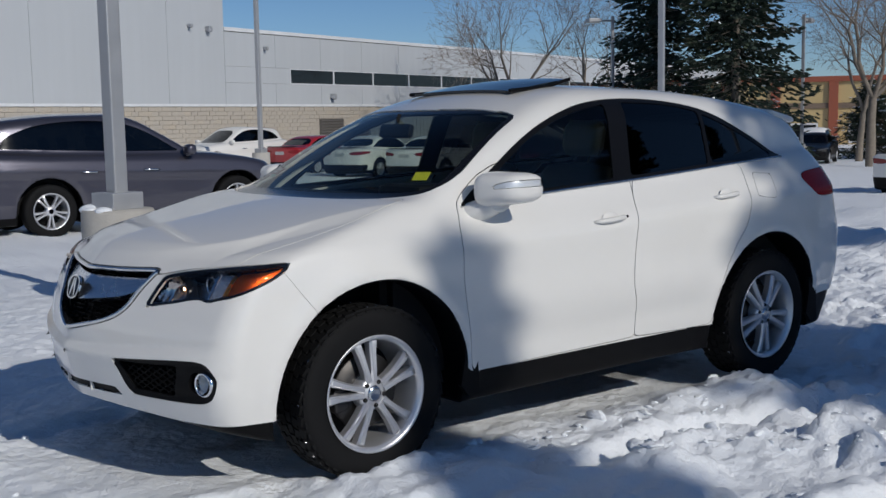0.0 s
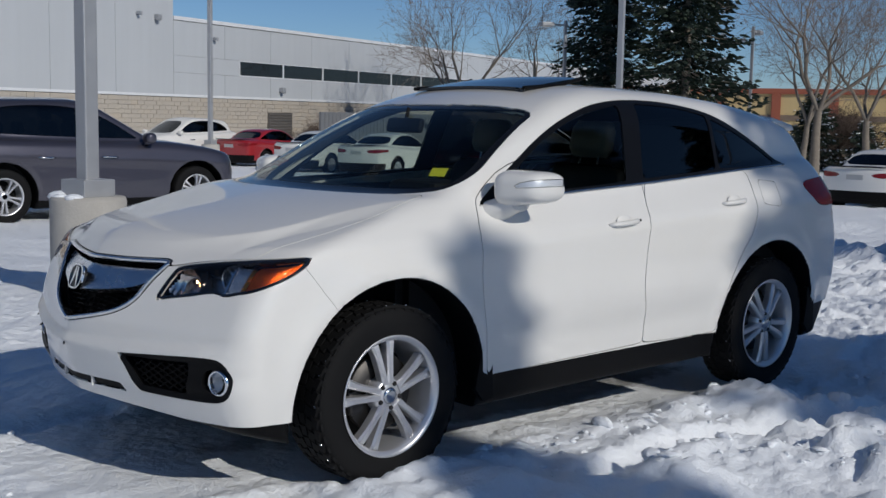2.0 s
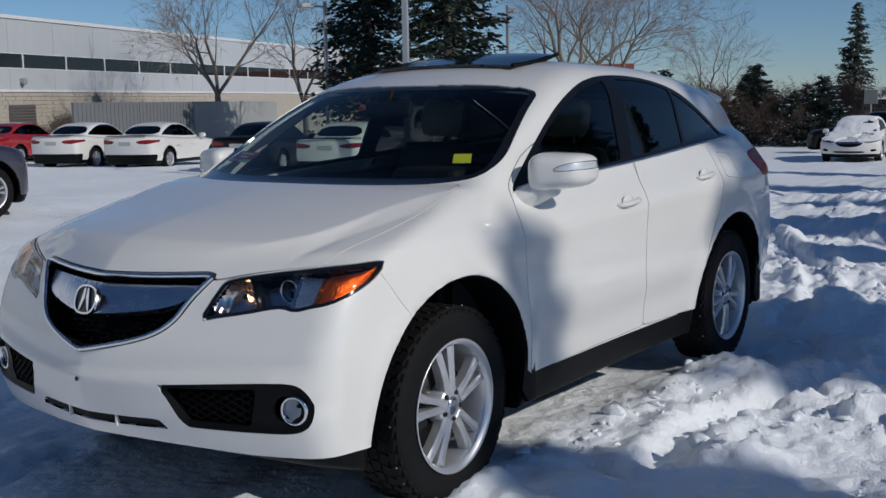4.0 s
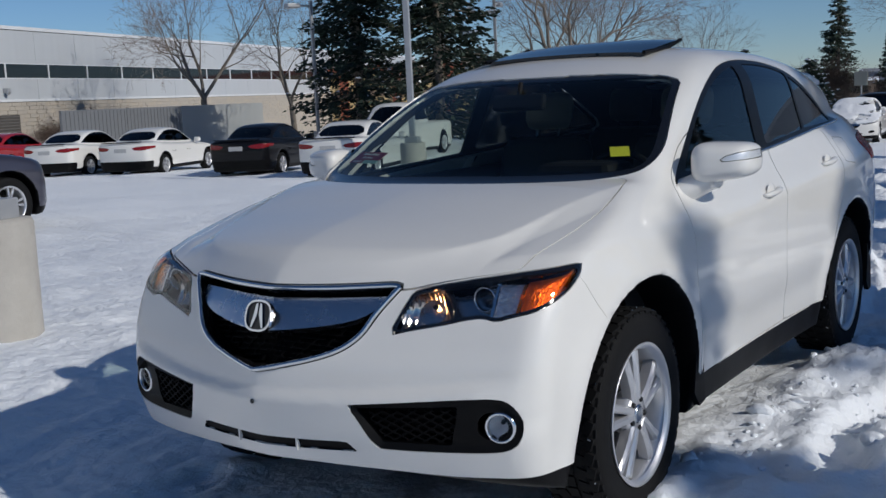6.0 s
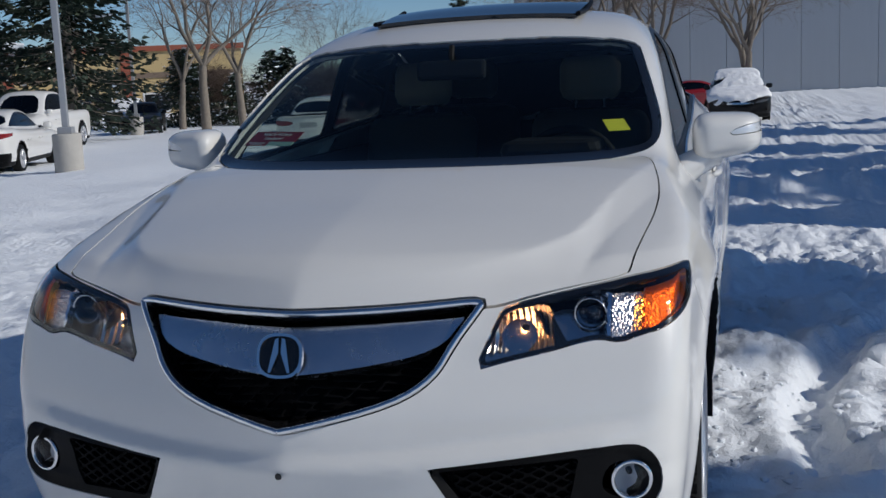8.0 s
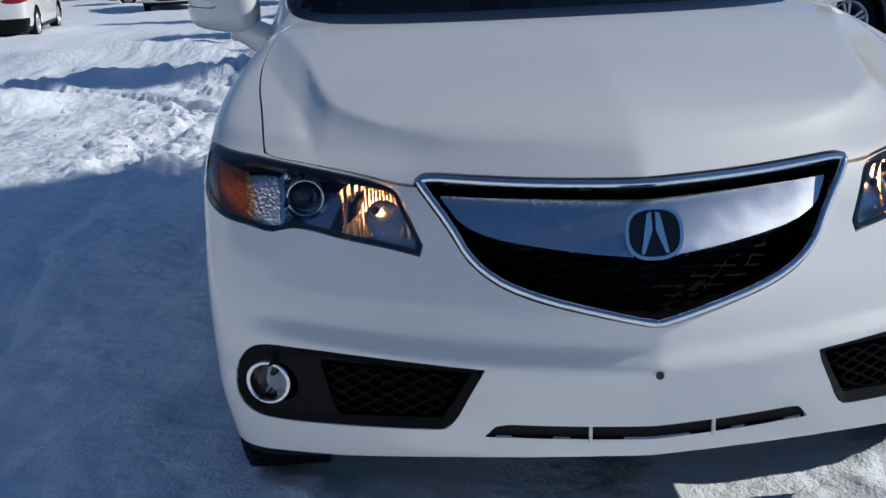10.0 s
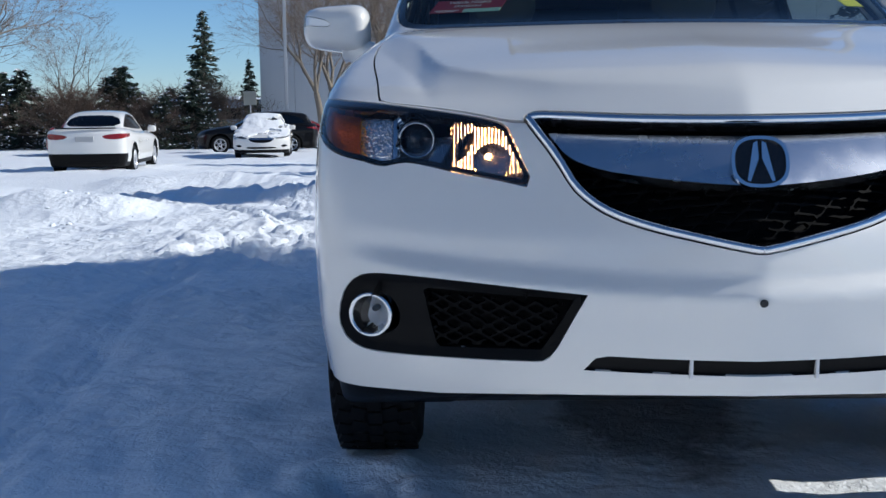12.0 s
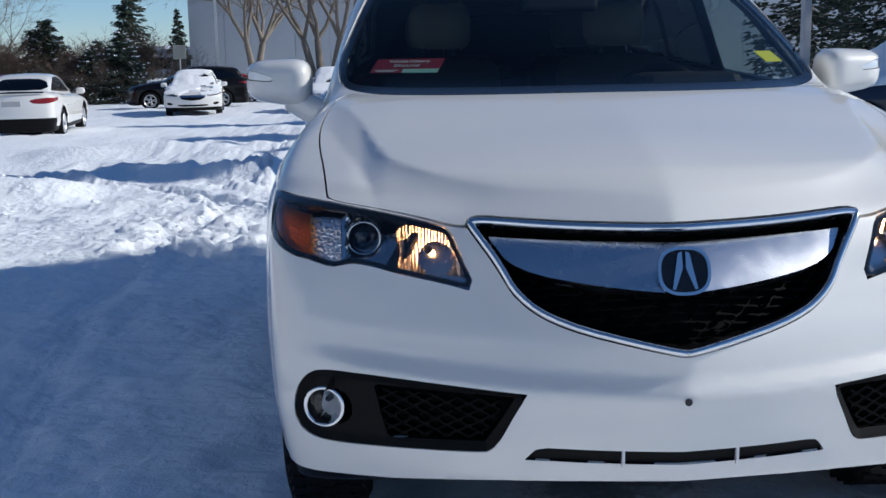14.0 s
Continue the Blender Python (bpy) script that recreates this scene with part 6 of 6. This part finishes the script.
def vehicle(name, label, kind, material, at, heading, snow=0.0, group="", seed=0):
    """A parked vehicle; at is the place of its front axle, heading the way its nose points."""
    m = pose(at[0], at[1], ground_at(*at) - 0.03, 0, 0, heading + 180)
    key = (kind, material.name)
    p, full, sheets, reach = car_parts(kind)
    if key in CARS_MADE:
        root = copy_thing(CARS_MADE[key], m)
        root.name = name
        tagged(root, label)
        root["group"] = group
        for o in [o for o in root.children if o.name.startswith("snow_cover")]:
            bpy.data.objects.remove(o)
    else:
        root = thing(name, m, label, "car" if kind != "truck" else "pickup truck", group)
        CARS_MADE[key] = root
        mats = {"black": BLACK_TRIM, "paint": material, "glass": CAR_GLASS, "lamp": LAMP_WHITE, "red": TAIL_RED, "satin": SATIN}
        for nm, sh, mt, th in sheets:
            sheet_part(nm, sh, mats[mt], root, thick=th)
        (z0, z1), (a0, a1) = p["screen"]
        bm = bmesh.new()
        box(bm, (0.4, -0.72, 0.35), (min(p["tail"] - 0.4, 3.3), 0.72, z0 - 0.10))
        part("cabin_tub", bm, CABIN_DARK, root)
        for sx in (1.35, 2.2) if kind != "truck" else (1.35,):
            for sy in (-0.36, 0.36):
                bm = bmesh.new()
                sm = pose(sx + 0.2 - 0.15 * (sx > 2), sy, z0 - 0.18 - 0.18 * (sx > 2), 0, 15, 0)
                box(bm, (-0.06, -0.22, 0), (0.06, 0.22, 0.50), 0.05, sm)
                box(bm, (-0.05, -0.12, 0.52), (0.05, 0.12, 0.68), 0.04, sm)
                part("seat", bm, CABIN_DARK, root)
        bm = bmesh.new()
        box(bm, (p["tail"] - 0.04, -0.20, 0.76), (p["tail"] + 0.002, 0.20, 0.88), 0.01)
        part("number_plate", bm, PLATE, root)
        if kind == "sedan":
            # dark lip along the edge of the boot lid
            bm = bmesh.new()
            tube(bm, [(p["tail"] - 0.02 - 0.20 * v * v, v, 1.055) for v in np.linspace(-0.66, 0.66, 13)], 0.018, 6)
            part("boot_lip", bm, GLOSS_BLACK, root, "dark boot lid lip", True)
        k = p["wr"] / 0.369
        for cx in (0.0, p["base"]):
            for s in (-1, 1):
                w = copy_thing(FAR_WHEEL, pose(0, 0, 0))
                w.parent = root
                w.matrix_local = pose(cx, s * (p["half"] - 0.13), p["wr"]) @ pose(0, 0, 0, -90 * s, 0, 0) @ pose(0, 0, 0, 0, 0, 17 * cx + seed * 23) @ Matrix.Scale(k, 4)
        for s in (-1, 1):
            bm = bmesh.new()
            box(bm, (a0 + 0.35, s * 0.98 - 0.10, z0 + 0.02), (a0 + 0.50, s * 0.98 + 0.10, z0 + 0.17), 0.045)
            box(bm, (a0 + 0.38, s * 0.86 - 0.06, z0 + 0.0), (a0 + 0.46, s * 0.86 + 0.06, z0 + 0.05), 0.01)
            part("door_mirror", bm, material, root, smooth=True)
            for hx, w in reach.items():
                bm = bmesh.new()
                tube(bm, [(hx, s * (w - 0.004), z0 - 0.17), (hx + 0.05, s * (w + 0.03), z0 - 0.168), (hx + 0.19, s * (w + 0.03), z0 - 0.165), (hx + 0.24, s * (w - 0.004), z0 - 0.163)], 0.014, 6)
                part("door_handle", bm, SATIN if kind == "suv" else material, root, smooth=True)
    if snow:
        nz = full.normals()[:, 2]
        patch = fbm(full.v[:, 0] * 1.6 + seed * 7, full.v[:, 1] * 1.6 + 3 * full.v[:, 2], 4, seed)
        up = full.v[:, 2] - 0.55
        cover = full.cut(np.maximum(0.42 - nz + 1.5 * (1 - snow - patch), -up))[0]
        bumps = fbm(cover.v[:, 0] * 6 + 11, cover.v[:, 1] * 6, 3, seed + 2)
        cover.v = cover.v + cover.normals() * (0.012 + 0.05 * bumps)[:, None]
        sheet_part("snow_cover", cover, SNOW_CAP, root, "patchy settled snow", thick=0.05)
    return root


# a plainer wheel for the cars farther off: shared meshes of the near one, without its tread
FAR_WHEEL = new("wheel")
FAR_WHEEL["label"] = "alloy wheel with black tyre"
for o in WHEEL_MADE[0].children:
    if o.name.split(".")[0] in ("tyre", "rim", "backing_plate"):
        q = o.copy()
        scene.collection.objects.link(q)
        q.parent = FAR_WHEEL
        q.matrix_parent_inverse = Matrix()
        if q.name.startswith("rim"):
            for c in o.children:
                if c.name.split(".")[0] in ("spoke", "hub"):
                    r = c.copy()
                    scene.collection.objects.link(r)
                    r.parent = q

ROW = "cars parked in a row against the snow bank"
vehicle("grey_crossover", "dark grey crossover parked beside a light pole", "suv", GREY_PAINT, (5.75, 11.45), 0, seed=1)
head = 18.5
step_back = lambda x, y, hd, base: (x + base * math.cos(math.radians(hd)), y + base * math.sin(math.radians(hd)))
vehicle("white_sedan", "white sedan backed by a grey block wall, tail towards the lot", "sedan", WHITE_PAINT, step_back(19.6, 27.0, head, 2.775), head, group=ROW, seed=2)
vehicle("white_sedan", "white sedan with red tail lamps in fresh snow", "sedan", WHITE_PAINT, step_back(20.2, 24.3, head, 2.775), head, group=ROW, seed=3)
vehicle("black_sedan", "black sedan with dusty paint in fresh snow", "sedan", BLACK_PAINT, step_back(19.8, 19.3, head, 2.775), head, group=ROW, seed=4)
vehicle("white_sedan", "white sedan parked beside a concrete lamp base", "sedan", WHITE_PAINT, step_back(18.9, 15.4, head, 2.775), head, group=ROW, seed=5)
vehicle("red_sedan", "red sedan parked in the row", "sedan", RED_PAINT, step_back(20.1, 31.6, head, 2.775), head, group=ROW, seed=6)
vehicle("white_crossover_parked", "white crossover parked near the block wall", "suv", WHITE_PAINT, (17.15, 33.75), 192, seed=7)
vehicle("white_pickup", "white crew cab pickup parked behind the row", "truck", WHITE_PAINT, (27.3, 20.6), 192, seed=8)
vehicle("white_sedan", "white sedan alone in open snow, tail lamps dark", "sedan", WHITE_PAINT, step_back(22.8, 8.8, 6, 2.775), 6, seed=9)
vehicle("white_sedan", "white sedan facing the lot under patchy snow", "sedan", WHITE_PAINT, (34.6, 7.0), 187, snow=0.34, seed=10)
vehicle("silver_sedan", "silver sedan under patchy snow", "sedan", SILVER_PAINT, (34.4, 2.3), 184, snow=0.38, seed=11)
vehicle("black_crossover", "black crossover under patchy snow", "suv", BLACK_PAINT, (34.6, -1.0), 182, snow=0.5, seed=12)
vehicle("red_sedan", "red sedan parked under bare trees", "sedan", RED_PAINT, (52.0, 10.0), 95, seed=13)
vehicle("red_sedan", "red sedan half hidden behind snowy cars", "sedan", RED_PAINT, (52.5, 3.0), 95, seed=14)
vehicle("red_sedan", "red sedan behind a white sedan", "sedan", RED_PAINT, (39.3, 14.8), 186, seed=15)
vehicle("black_sedan", "black sedan in front of the yellow building", "sedan", BLACK_PAINT, (43.6, 25.2), 205, seed=16)
vehicle("black_crossover", "black crossover in front of the yellow building", "suv", BLACK_PAINT, (56.0, 36.5), 200, seed=17)
vehicle("black_crossover", "black crossover with snow on its roof", "suv", BLACK_PAINT, (55.5, 33.0), 200, snow=0.3, seed=18)
vehicle("navy_crossover", "dark blue crossover with snow on its hood", "suv", NAVY_PAINT, (11.3, -4.9), 97, snow=0.45, seed=19)
vehicle("black_crossover", "black crossover parked across behind a snowy sedan", "suv", BLACK_PAINT, (43.4, 10.2), 100, seed=20)
for o in (FAR_WHEEL, *FAR_WHEEL.children_recursive):
    bpy.data.objects.remove(o)


# ---- trees ----
BARK = Nodes("grey_brown_bark")
BARK.set(Base_Color=BARK.mix(BARK.noise(7, 6, 0.65), (0.12, 0.10, 0.08), (0.30, 0.26, 0.21)), Roughness=0.9, Normal=BARK.bump(BARK.noise(22, 6), 0.5, 0.03))
BARK = BARK.m
TWIG = plastic("pale_brown_twigs", (0.25, 0.195, 0.15), 0.9)
RED_TWIG = plastic("dull_brown_twigs", (0.12, 0.085, 0.065), 0.9)
NEEDLE = Nodes("dark_spruce_needles")
isl = NEEDLE.add("ShaderNodeNewGeometry").outputs["Random Per Island"]
NEEDLE.set(Base_Color=NEEDLE.ramp(isl, (0.0, (0.008, 0.018, 0.012)), (0.6, (0.018, 0.034, 0.020)), (1.0, (0.035, 0.050, 0.026))), Roughness=0.7)
NEEDLE = NEEDLE.m


class Limbs:
    """Gathers tapered bars into one mesh."""

    def __init__(self):
        self.v, self.f = [], []

    def bar(self, a, b, ra, rb, sides):
        d = (b - a)
        if d.length < 1e-5:
            return
        d = d.normalized()
        u = d.orthogonal().normalized()
        w = d.cross(u)
        n = len(self.v)
        for p, r in ((a, ra), (b, rb)):
            for k in range(sides):
                t = 2 * math.pi * k / sides
                self.v.append(tuple(p + (u * math.cos(t) + w * math.sin(t)) * r))
        for k in range(sides):
            j = (k + 1) % sides
            self.f.append([n + k, n + j, n + sides + j, n + sides + k])

    def sheet(self):
        return Sheet(np.array(self.v), self.f)


def bare_tree(name, m, tall, seed, label, spread_out=0.5, forks=1, twig=TWIG):
    """A leafless tree: trunk, forking limbs and a haze of twigs."""
    rng = random.Random(seed)
    trunk, limbs, twigs = Limbs(), Limbs(), Limbs()

    def grow(p, d, length, r, level):
        n = 4 if level < 3 else 3
        for i in range(n):
            wob = Vector((rng.gauss(0, 1), rng.gauss(0, 1), rng.gauss(0.15, 0.7))) * (0.13 if level else 0.05)
            d = (d + wob).normalized()
            q = p + d * (length / n)
            r2 = r * (0.90 if level < 2 else 0.80)
            (trunk if level == 0 else limbs if level < 3 else twigs).bar(p, q, r, r2, 8 if level == 0 else 5 if level < 3 else 3)
            p, r = q, r2
            if level and level < 5 and i >= 1:
                for _ in range(1 if level < 3 else 1):
                    side = d.orthogonal()
                    side.rotate(Matrix.Rotation(rng.uniform(0, 6.28), 3, d))
                    e = (d * 0.75 + side.normalized() * rng.uniform(0.5, 1.0)).normalized()
                    grow(p, e, length * rng.uniform(0.45, 0.7), max(r * 0.55, 0.006), level + 1)
        if level < 5:
            k = rng.choice((2, 3)) if level else rng.choice((3, 4))
            for j in range(k):
                side = d.orthogonal()
                side.rotate(Matrix.Rotation(6.28 * j / k + rng.uniform(-0.5, 0.5), 3, d))
                e = (d + side.normalized() * rng.uniform(0.35, 0.8) * (spread_out + 0.35)).normalized()
                grow(p, e, length * rng.uniform(0.62, 0.85) if level else length * rng.uniform(0.8, 1.2), max(r * 0.68, 0.006), level + 1)

    for k in range(forks):
        d = Vector((0.25 * (k - (forks - 1) / 2), rng.uniform(-0.1, 0.1), 1)).normalized()
        grow(Vector((0.12 * k, 0, -0.3)), d, tall * 0.27, tall * 0.020, 0)
    root = thing(name, m, label, "tree")
    sheet_part("trunk", trunk.sheet(), BARK, root)
    sheet_part("branchwork", limbs.sheet(), BARK, root)
    sheet_part("twig_haze", twigs.sheet(), twig, root, "fine bare twigs")["kind"] = "stuff"
    return root


def spruce(name, m, tall, wide, seed, label, boughs=190, sprays=16, frost=0.06, clear=0.06, blunt=0.85):
    """A spruce: trunk, drooping boughs in whorls and many small needle sprays."""
    rng = random.Random(seed)
    trunk, wood, leaf, snow = Limbs(), Limbs(), Limbs(), Limbs()
    pts = [Vector((rng.gauss(0, 0.01) * tall * 0.02 * i, 0, -0.4 + (tall + 0.3) * i / 8)) for i in range(9)]
    for i in range(8):
        trunk.bar(pts[i], pts[i + 1], 0.017 * tall * (1 - i / 8) + 0.012, 0.017 * tall * (1 - (i + 1) / 8) + 0.010, 7)

    def spray(p, d, size, target):
        u = d.orthogonal().normalized()
        w = d.cross(u)
        n = len(target.v)
        s = size
        target.v += [tuple(p - d * s * 0.3), tuple(p + u * s * 0.30), tuple(p - u * s * 0.28 + w * s * 0.08), tuple(p + w * s * 0.26), tuple(p + d * s)]
        target.f += [[n, n + 1, n + 3], [n, n + 3, n + 2], [n, n + 2, n + 1], [n + 4, n + 3, n + 1], [n + 4, n + 2, n + 3], [n + 4, n + 1, n + 2]]

    for b in range(boughs):
        t = (b + rng.random()) / boughs
        z = tall * (clear + (0.99 - clear) * t ** 0.85)
        reach = wide * (1 - z / tall) ** blunt * rng.uniform(0.55, 1.12) + 0.10
        a = rng.uniform(0, 6.283)
        out = Vector((math.cos(a), math.sin(a), 0))
        p = Vector((0, 0, z))
        n = max(3, int(reach / 0.35))
        for i in range(n):
            s = (i + 1) / n
            q = Vector((0, 0, z)) + out * reach * s + Vector((0, 0, reach * (-0.42 * s + 0.26 * s * s)))
            wood.bar(p, q, 0.022 * (1 - 0.8 * i / n), 0.022 * (1 - 0.8 * (i + 1) / n), 3)
            k = max(2, int(sprays * (0.4 + 0.8 * s) * min(1.0, reach) / n * 2.2))
            for _ in range(k):
                c = p.lerp(q, rng.random()) + Vector((rng.gauss(0, 0.10), rng.gauss(0, 0.10), rng.gauss(-0.05, 0.07))) * min(1.2, 0.5 + reach * 0.35)
                side = Vector((-out.y, out.x, 0)) * rng.choice((-1, 1))
                d = (out * rng.uniform(0.5, 1.1) + side * rng.uniform(0.1, 0.9) + Vector((0, 0, rng.uniform(-0.55, 0.1)))).normalized()
                spray(c, d, rng.uniform(0.13, 0.27) * (0.7 + 0.03 * tall), leaf)
            if rng.random() < frost * 2.5 and s > 0.4:
                spray(q + Vector((0, 0, 0.05)), out, rng.uniform(0.10, 0.22), snow)
            p = q
    root = thing(name, m, label, "tree")
    sheet_part("trunk", trunk.sheet(), BARK, root)
    sheet_part("branchwork", wood.sheet(), BARK, root, smooth=False)["kind"] = "stuff"
    sheet_part("needle_cover", leaf.sheet(), NEEDLE, root, "dark green needles", smooth=False)["kind"] = "stuff"
    if snow.v:
        sheet_part("snow_dusting", snow.sheet(), SNOW, root, "snow on the boughs", smooth=False)["kind"] = "stuff"
    return root


def foot(x, y, turn=0, scale=1.0):
    return pose(x, y, float(lot_height(x, y)) - 0.05, 0, 0, turn) @ Matrix.Scale(scale, 4)


dense = spruce("spruce", foot(37.9, 29.4, 0, 1.08), 13.5, 3.5, 21, "tall dark spruce with dense drooping boughs", 430, 20)
copy_thing(dense, foot(36.5, 24.1, 130) )["label"] = "tall dark spruce beside a lamp post"
slim = spruce("spruce", foot(76, 18.0), 8.95, 2.24, 22, "single spruce standing against the sky", 200, 15)
copy_thing(slim, foot(79, 15.4, 70, 0.64))["label"] = "small spruce beside a pale building"
# spruces along the sunny edge of the lot, whose shade falls on the car and the snow
lean = spruce("spruce", foot(0.47, -15.0, 40), 9.55, 1.25, 22, "slim spruce with a bare lower trunk", 90, 13, 0.0, 0.80)
copy_thing(lean, foot(0.72, -15.3, 200, 0.925) @ Matrix.Diagonal((0.7, 0.7, 1, 1)))
copy_thing(dense, foot(10.5, -15.5, 160, 0.9))["label"] = "broad spruce at the edge of the lot"
copy_thing(slim, foot(14.5, -16.0, 10, 1.28))["label"] = "tall spruce at the edge of the lot"
copy_thing(dense, foot(19.0, -14.0, 10, 0.8))["label"] = "broad spruce at the edge of the lot"
copy_thing(dense, foot(25.5, -13.0, 210, 0.85))["label"] = "broad spruce at the edge of the lot"
copy_thing(slim, foot(31.0, -12.0, 90, 1.047))["label"] = "spruce at the edge of the lot"

big = bare_tree("bare_tree", foot(38.9, 40.4, 0, 1.10), 10.5, 31, "leafless tree with spreading limbs", 0.7)
copy_thing(big, foot(42.0, 21.2, 110, 1.05))["label"] = "leafless tree before the yellow building"
narrow = bare_tree("bare_tree", foot(40.5, 35.7), 9.5, 32, "leafless tree with upright limbs", 0.35)
copy_thing(narrow, foot(50.0, 26.5, 50, 1.1))["label"] = "leafless tree before the yellow building"
multi = bare_tree("bare_tree", foot(66.7, 8.8), 13.0, 33, "leafless multi-stemmed tree before a pale building", 0.5, 3)
copy_thing(multi, foot(58.0, 4.0, 80, 1.0))["label"] = "leafless multi-stemmed tree behind red cars"
copy_thing(multi, foot(56.0, -1.5, 200, 0.9))["label"] = "leafless multi-stemmed tree behind red cars"
copy_thing(big, foot(52.0, 24.0, 200, 1.0))["label"] = "leafless tree at the far side of the lot"
copy_thing(narrow, foot(60.0, 22.0, 15, 0.8))["label"] = "leafless tree at the far side of the lot"

shrub = bare_tree("shrub", foot(55.0, 15.6), 3.6, 41, "leafless reddish shrub in the snow", 0.9, 5, RED_TWIG)
bushy = spruce("pine_bush", foot(54.5, 13.8), 3.6, 2.3, 42, "low pine bush dusted with snow", 120, 18, 0.3)
high = spruce("pine", foot(3.55, -15.0), 11.2, 2.6, 43, "tall pine with a bare lower trunk", 190, 20, 0.0, 0.72, 0.5)
copy_thing(high, foot(7.6, -15.3, 170, 0.86))
rng = random.Random(9)
for k in range(16):
    x, y = 57 + rng.uniform(-3, 9), 14 + 1.15 * k + rng.uniform(-0.6, 0.6)
    copy_thing(bushy if k % 3 else shrub, foot(x, y, rng.uniform(0, 360), rng.uniform(0.75, 1.25)))
for k in range(4):
    copy_thing(shrub, pose(33.0 + 3.4 * k, 44.9 + 1.1 * k, -0.7, 0, 0, 70 * k) @ Matrix.Scale(rng.uniform(0.6, 0.8), 4))


# ---- cards behind the windshield ----
def on_glass(w, z, lift=-0.012):
    """A place on the windshield with its outward normal, as a pose: x across, y up the glass."""
    x = float(SCREEN(z) + 0.36 * w ** 2 + 0.10 * w ** 4)
    e = 1e-3
    sx = lambda a, b: float(SCREEN(b) + 0.36 * a ** 2 + 0.10 * a ** 4)
    across = Vector(((sx(w + e, z) - sx(w - e, z)) / (2 * e), 1, 0)).normalized() * -1
    up = Vector(((sx(w, z + e) - sx(w, z - e)) / (2 * e), 0, 1)).normalized()
    out = across.cross(up).normalized()
    if out.x > 0:
        out = -out
    up = out.cross(across)
    m = Matrix((across, up, out)).transposed().to_4x4()
    m.translation = Vector((x, w, z)) + out * lift
    return m


CARD_RED = plastic("printed_red_card", (0.24, 0.012, 0.022), 0.4)
CARD_WHITE = plastic("printed_white_card", (0.70, 0.74, 0.72), 0.4)
CARD_GREEN = plastic("printed_green_card", (0.35, 0.55, 0.45), 0.4)
CARD_YELLOW = plastic("yellow_tag_paper", (0.75, 0.70, 0.03), 0.6)
m = on_glass(0.535, 1.192)
card = thing("window_card", m, "red and white printed card behind the windshield", "card")
bm = bmesh.new()
box(bm, (-0.112, -0.012, -0.001), (0.112, 0.046, 0.001))
part("red_field", bm, CARD_RED, card)
bm = bmesh.new()
box(bm, (-0.005, -0.034, -0.001), (0.112, -0.0125, 0.001))
part("pale_field", bm, CARD_GREEN, card)
bm = bmesh.new()
box(bm, (-0.112, -0.034, -0.001), (-0.0055, -0.0125, 0.001))
part("lower_field", bm, CARD_RED, card)
for text, y, size in (("Vehicle History", 0.022, 0.022), ("Disclosed", -0.002, 0.022)):
    fc = bpy.data.curves.new("wording", "FONT")
    fc.body, fc.size, fc.align_x = text, size, "CENTER"
    fc.extrude = 0.0003
    fc.materials.append(CARD_WHITE)
    t_ob = new("wording", fc)
    t_ob.parent = card
    t_ob.location = (0, y, 0.0022)
for y0, x0, x1 in ((-0.022, -0.10, -0.02), (-0.029, -0.09, -0.03)):
    bm = bmesh.new()
    box(bm, (x0, y0, 0.001), (x1, y0 + 0.003, 0.0016))
    part("print_bar", bm, CARD_WHITE, card)
m = on_glass(-0.612, 1.203)
bm = bmesh.new()
box(bm, (-0.036, -0.034, -0.001), (0.036, 0.030, 0.001))
tag = tagged(part("yellow_tag", bm, CARD_YELLOW), "small yellow paper tag behind the windshield", "tag")
tag.matrix_world = m
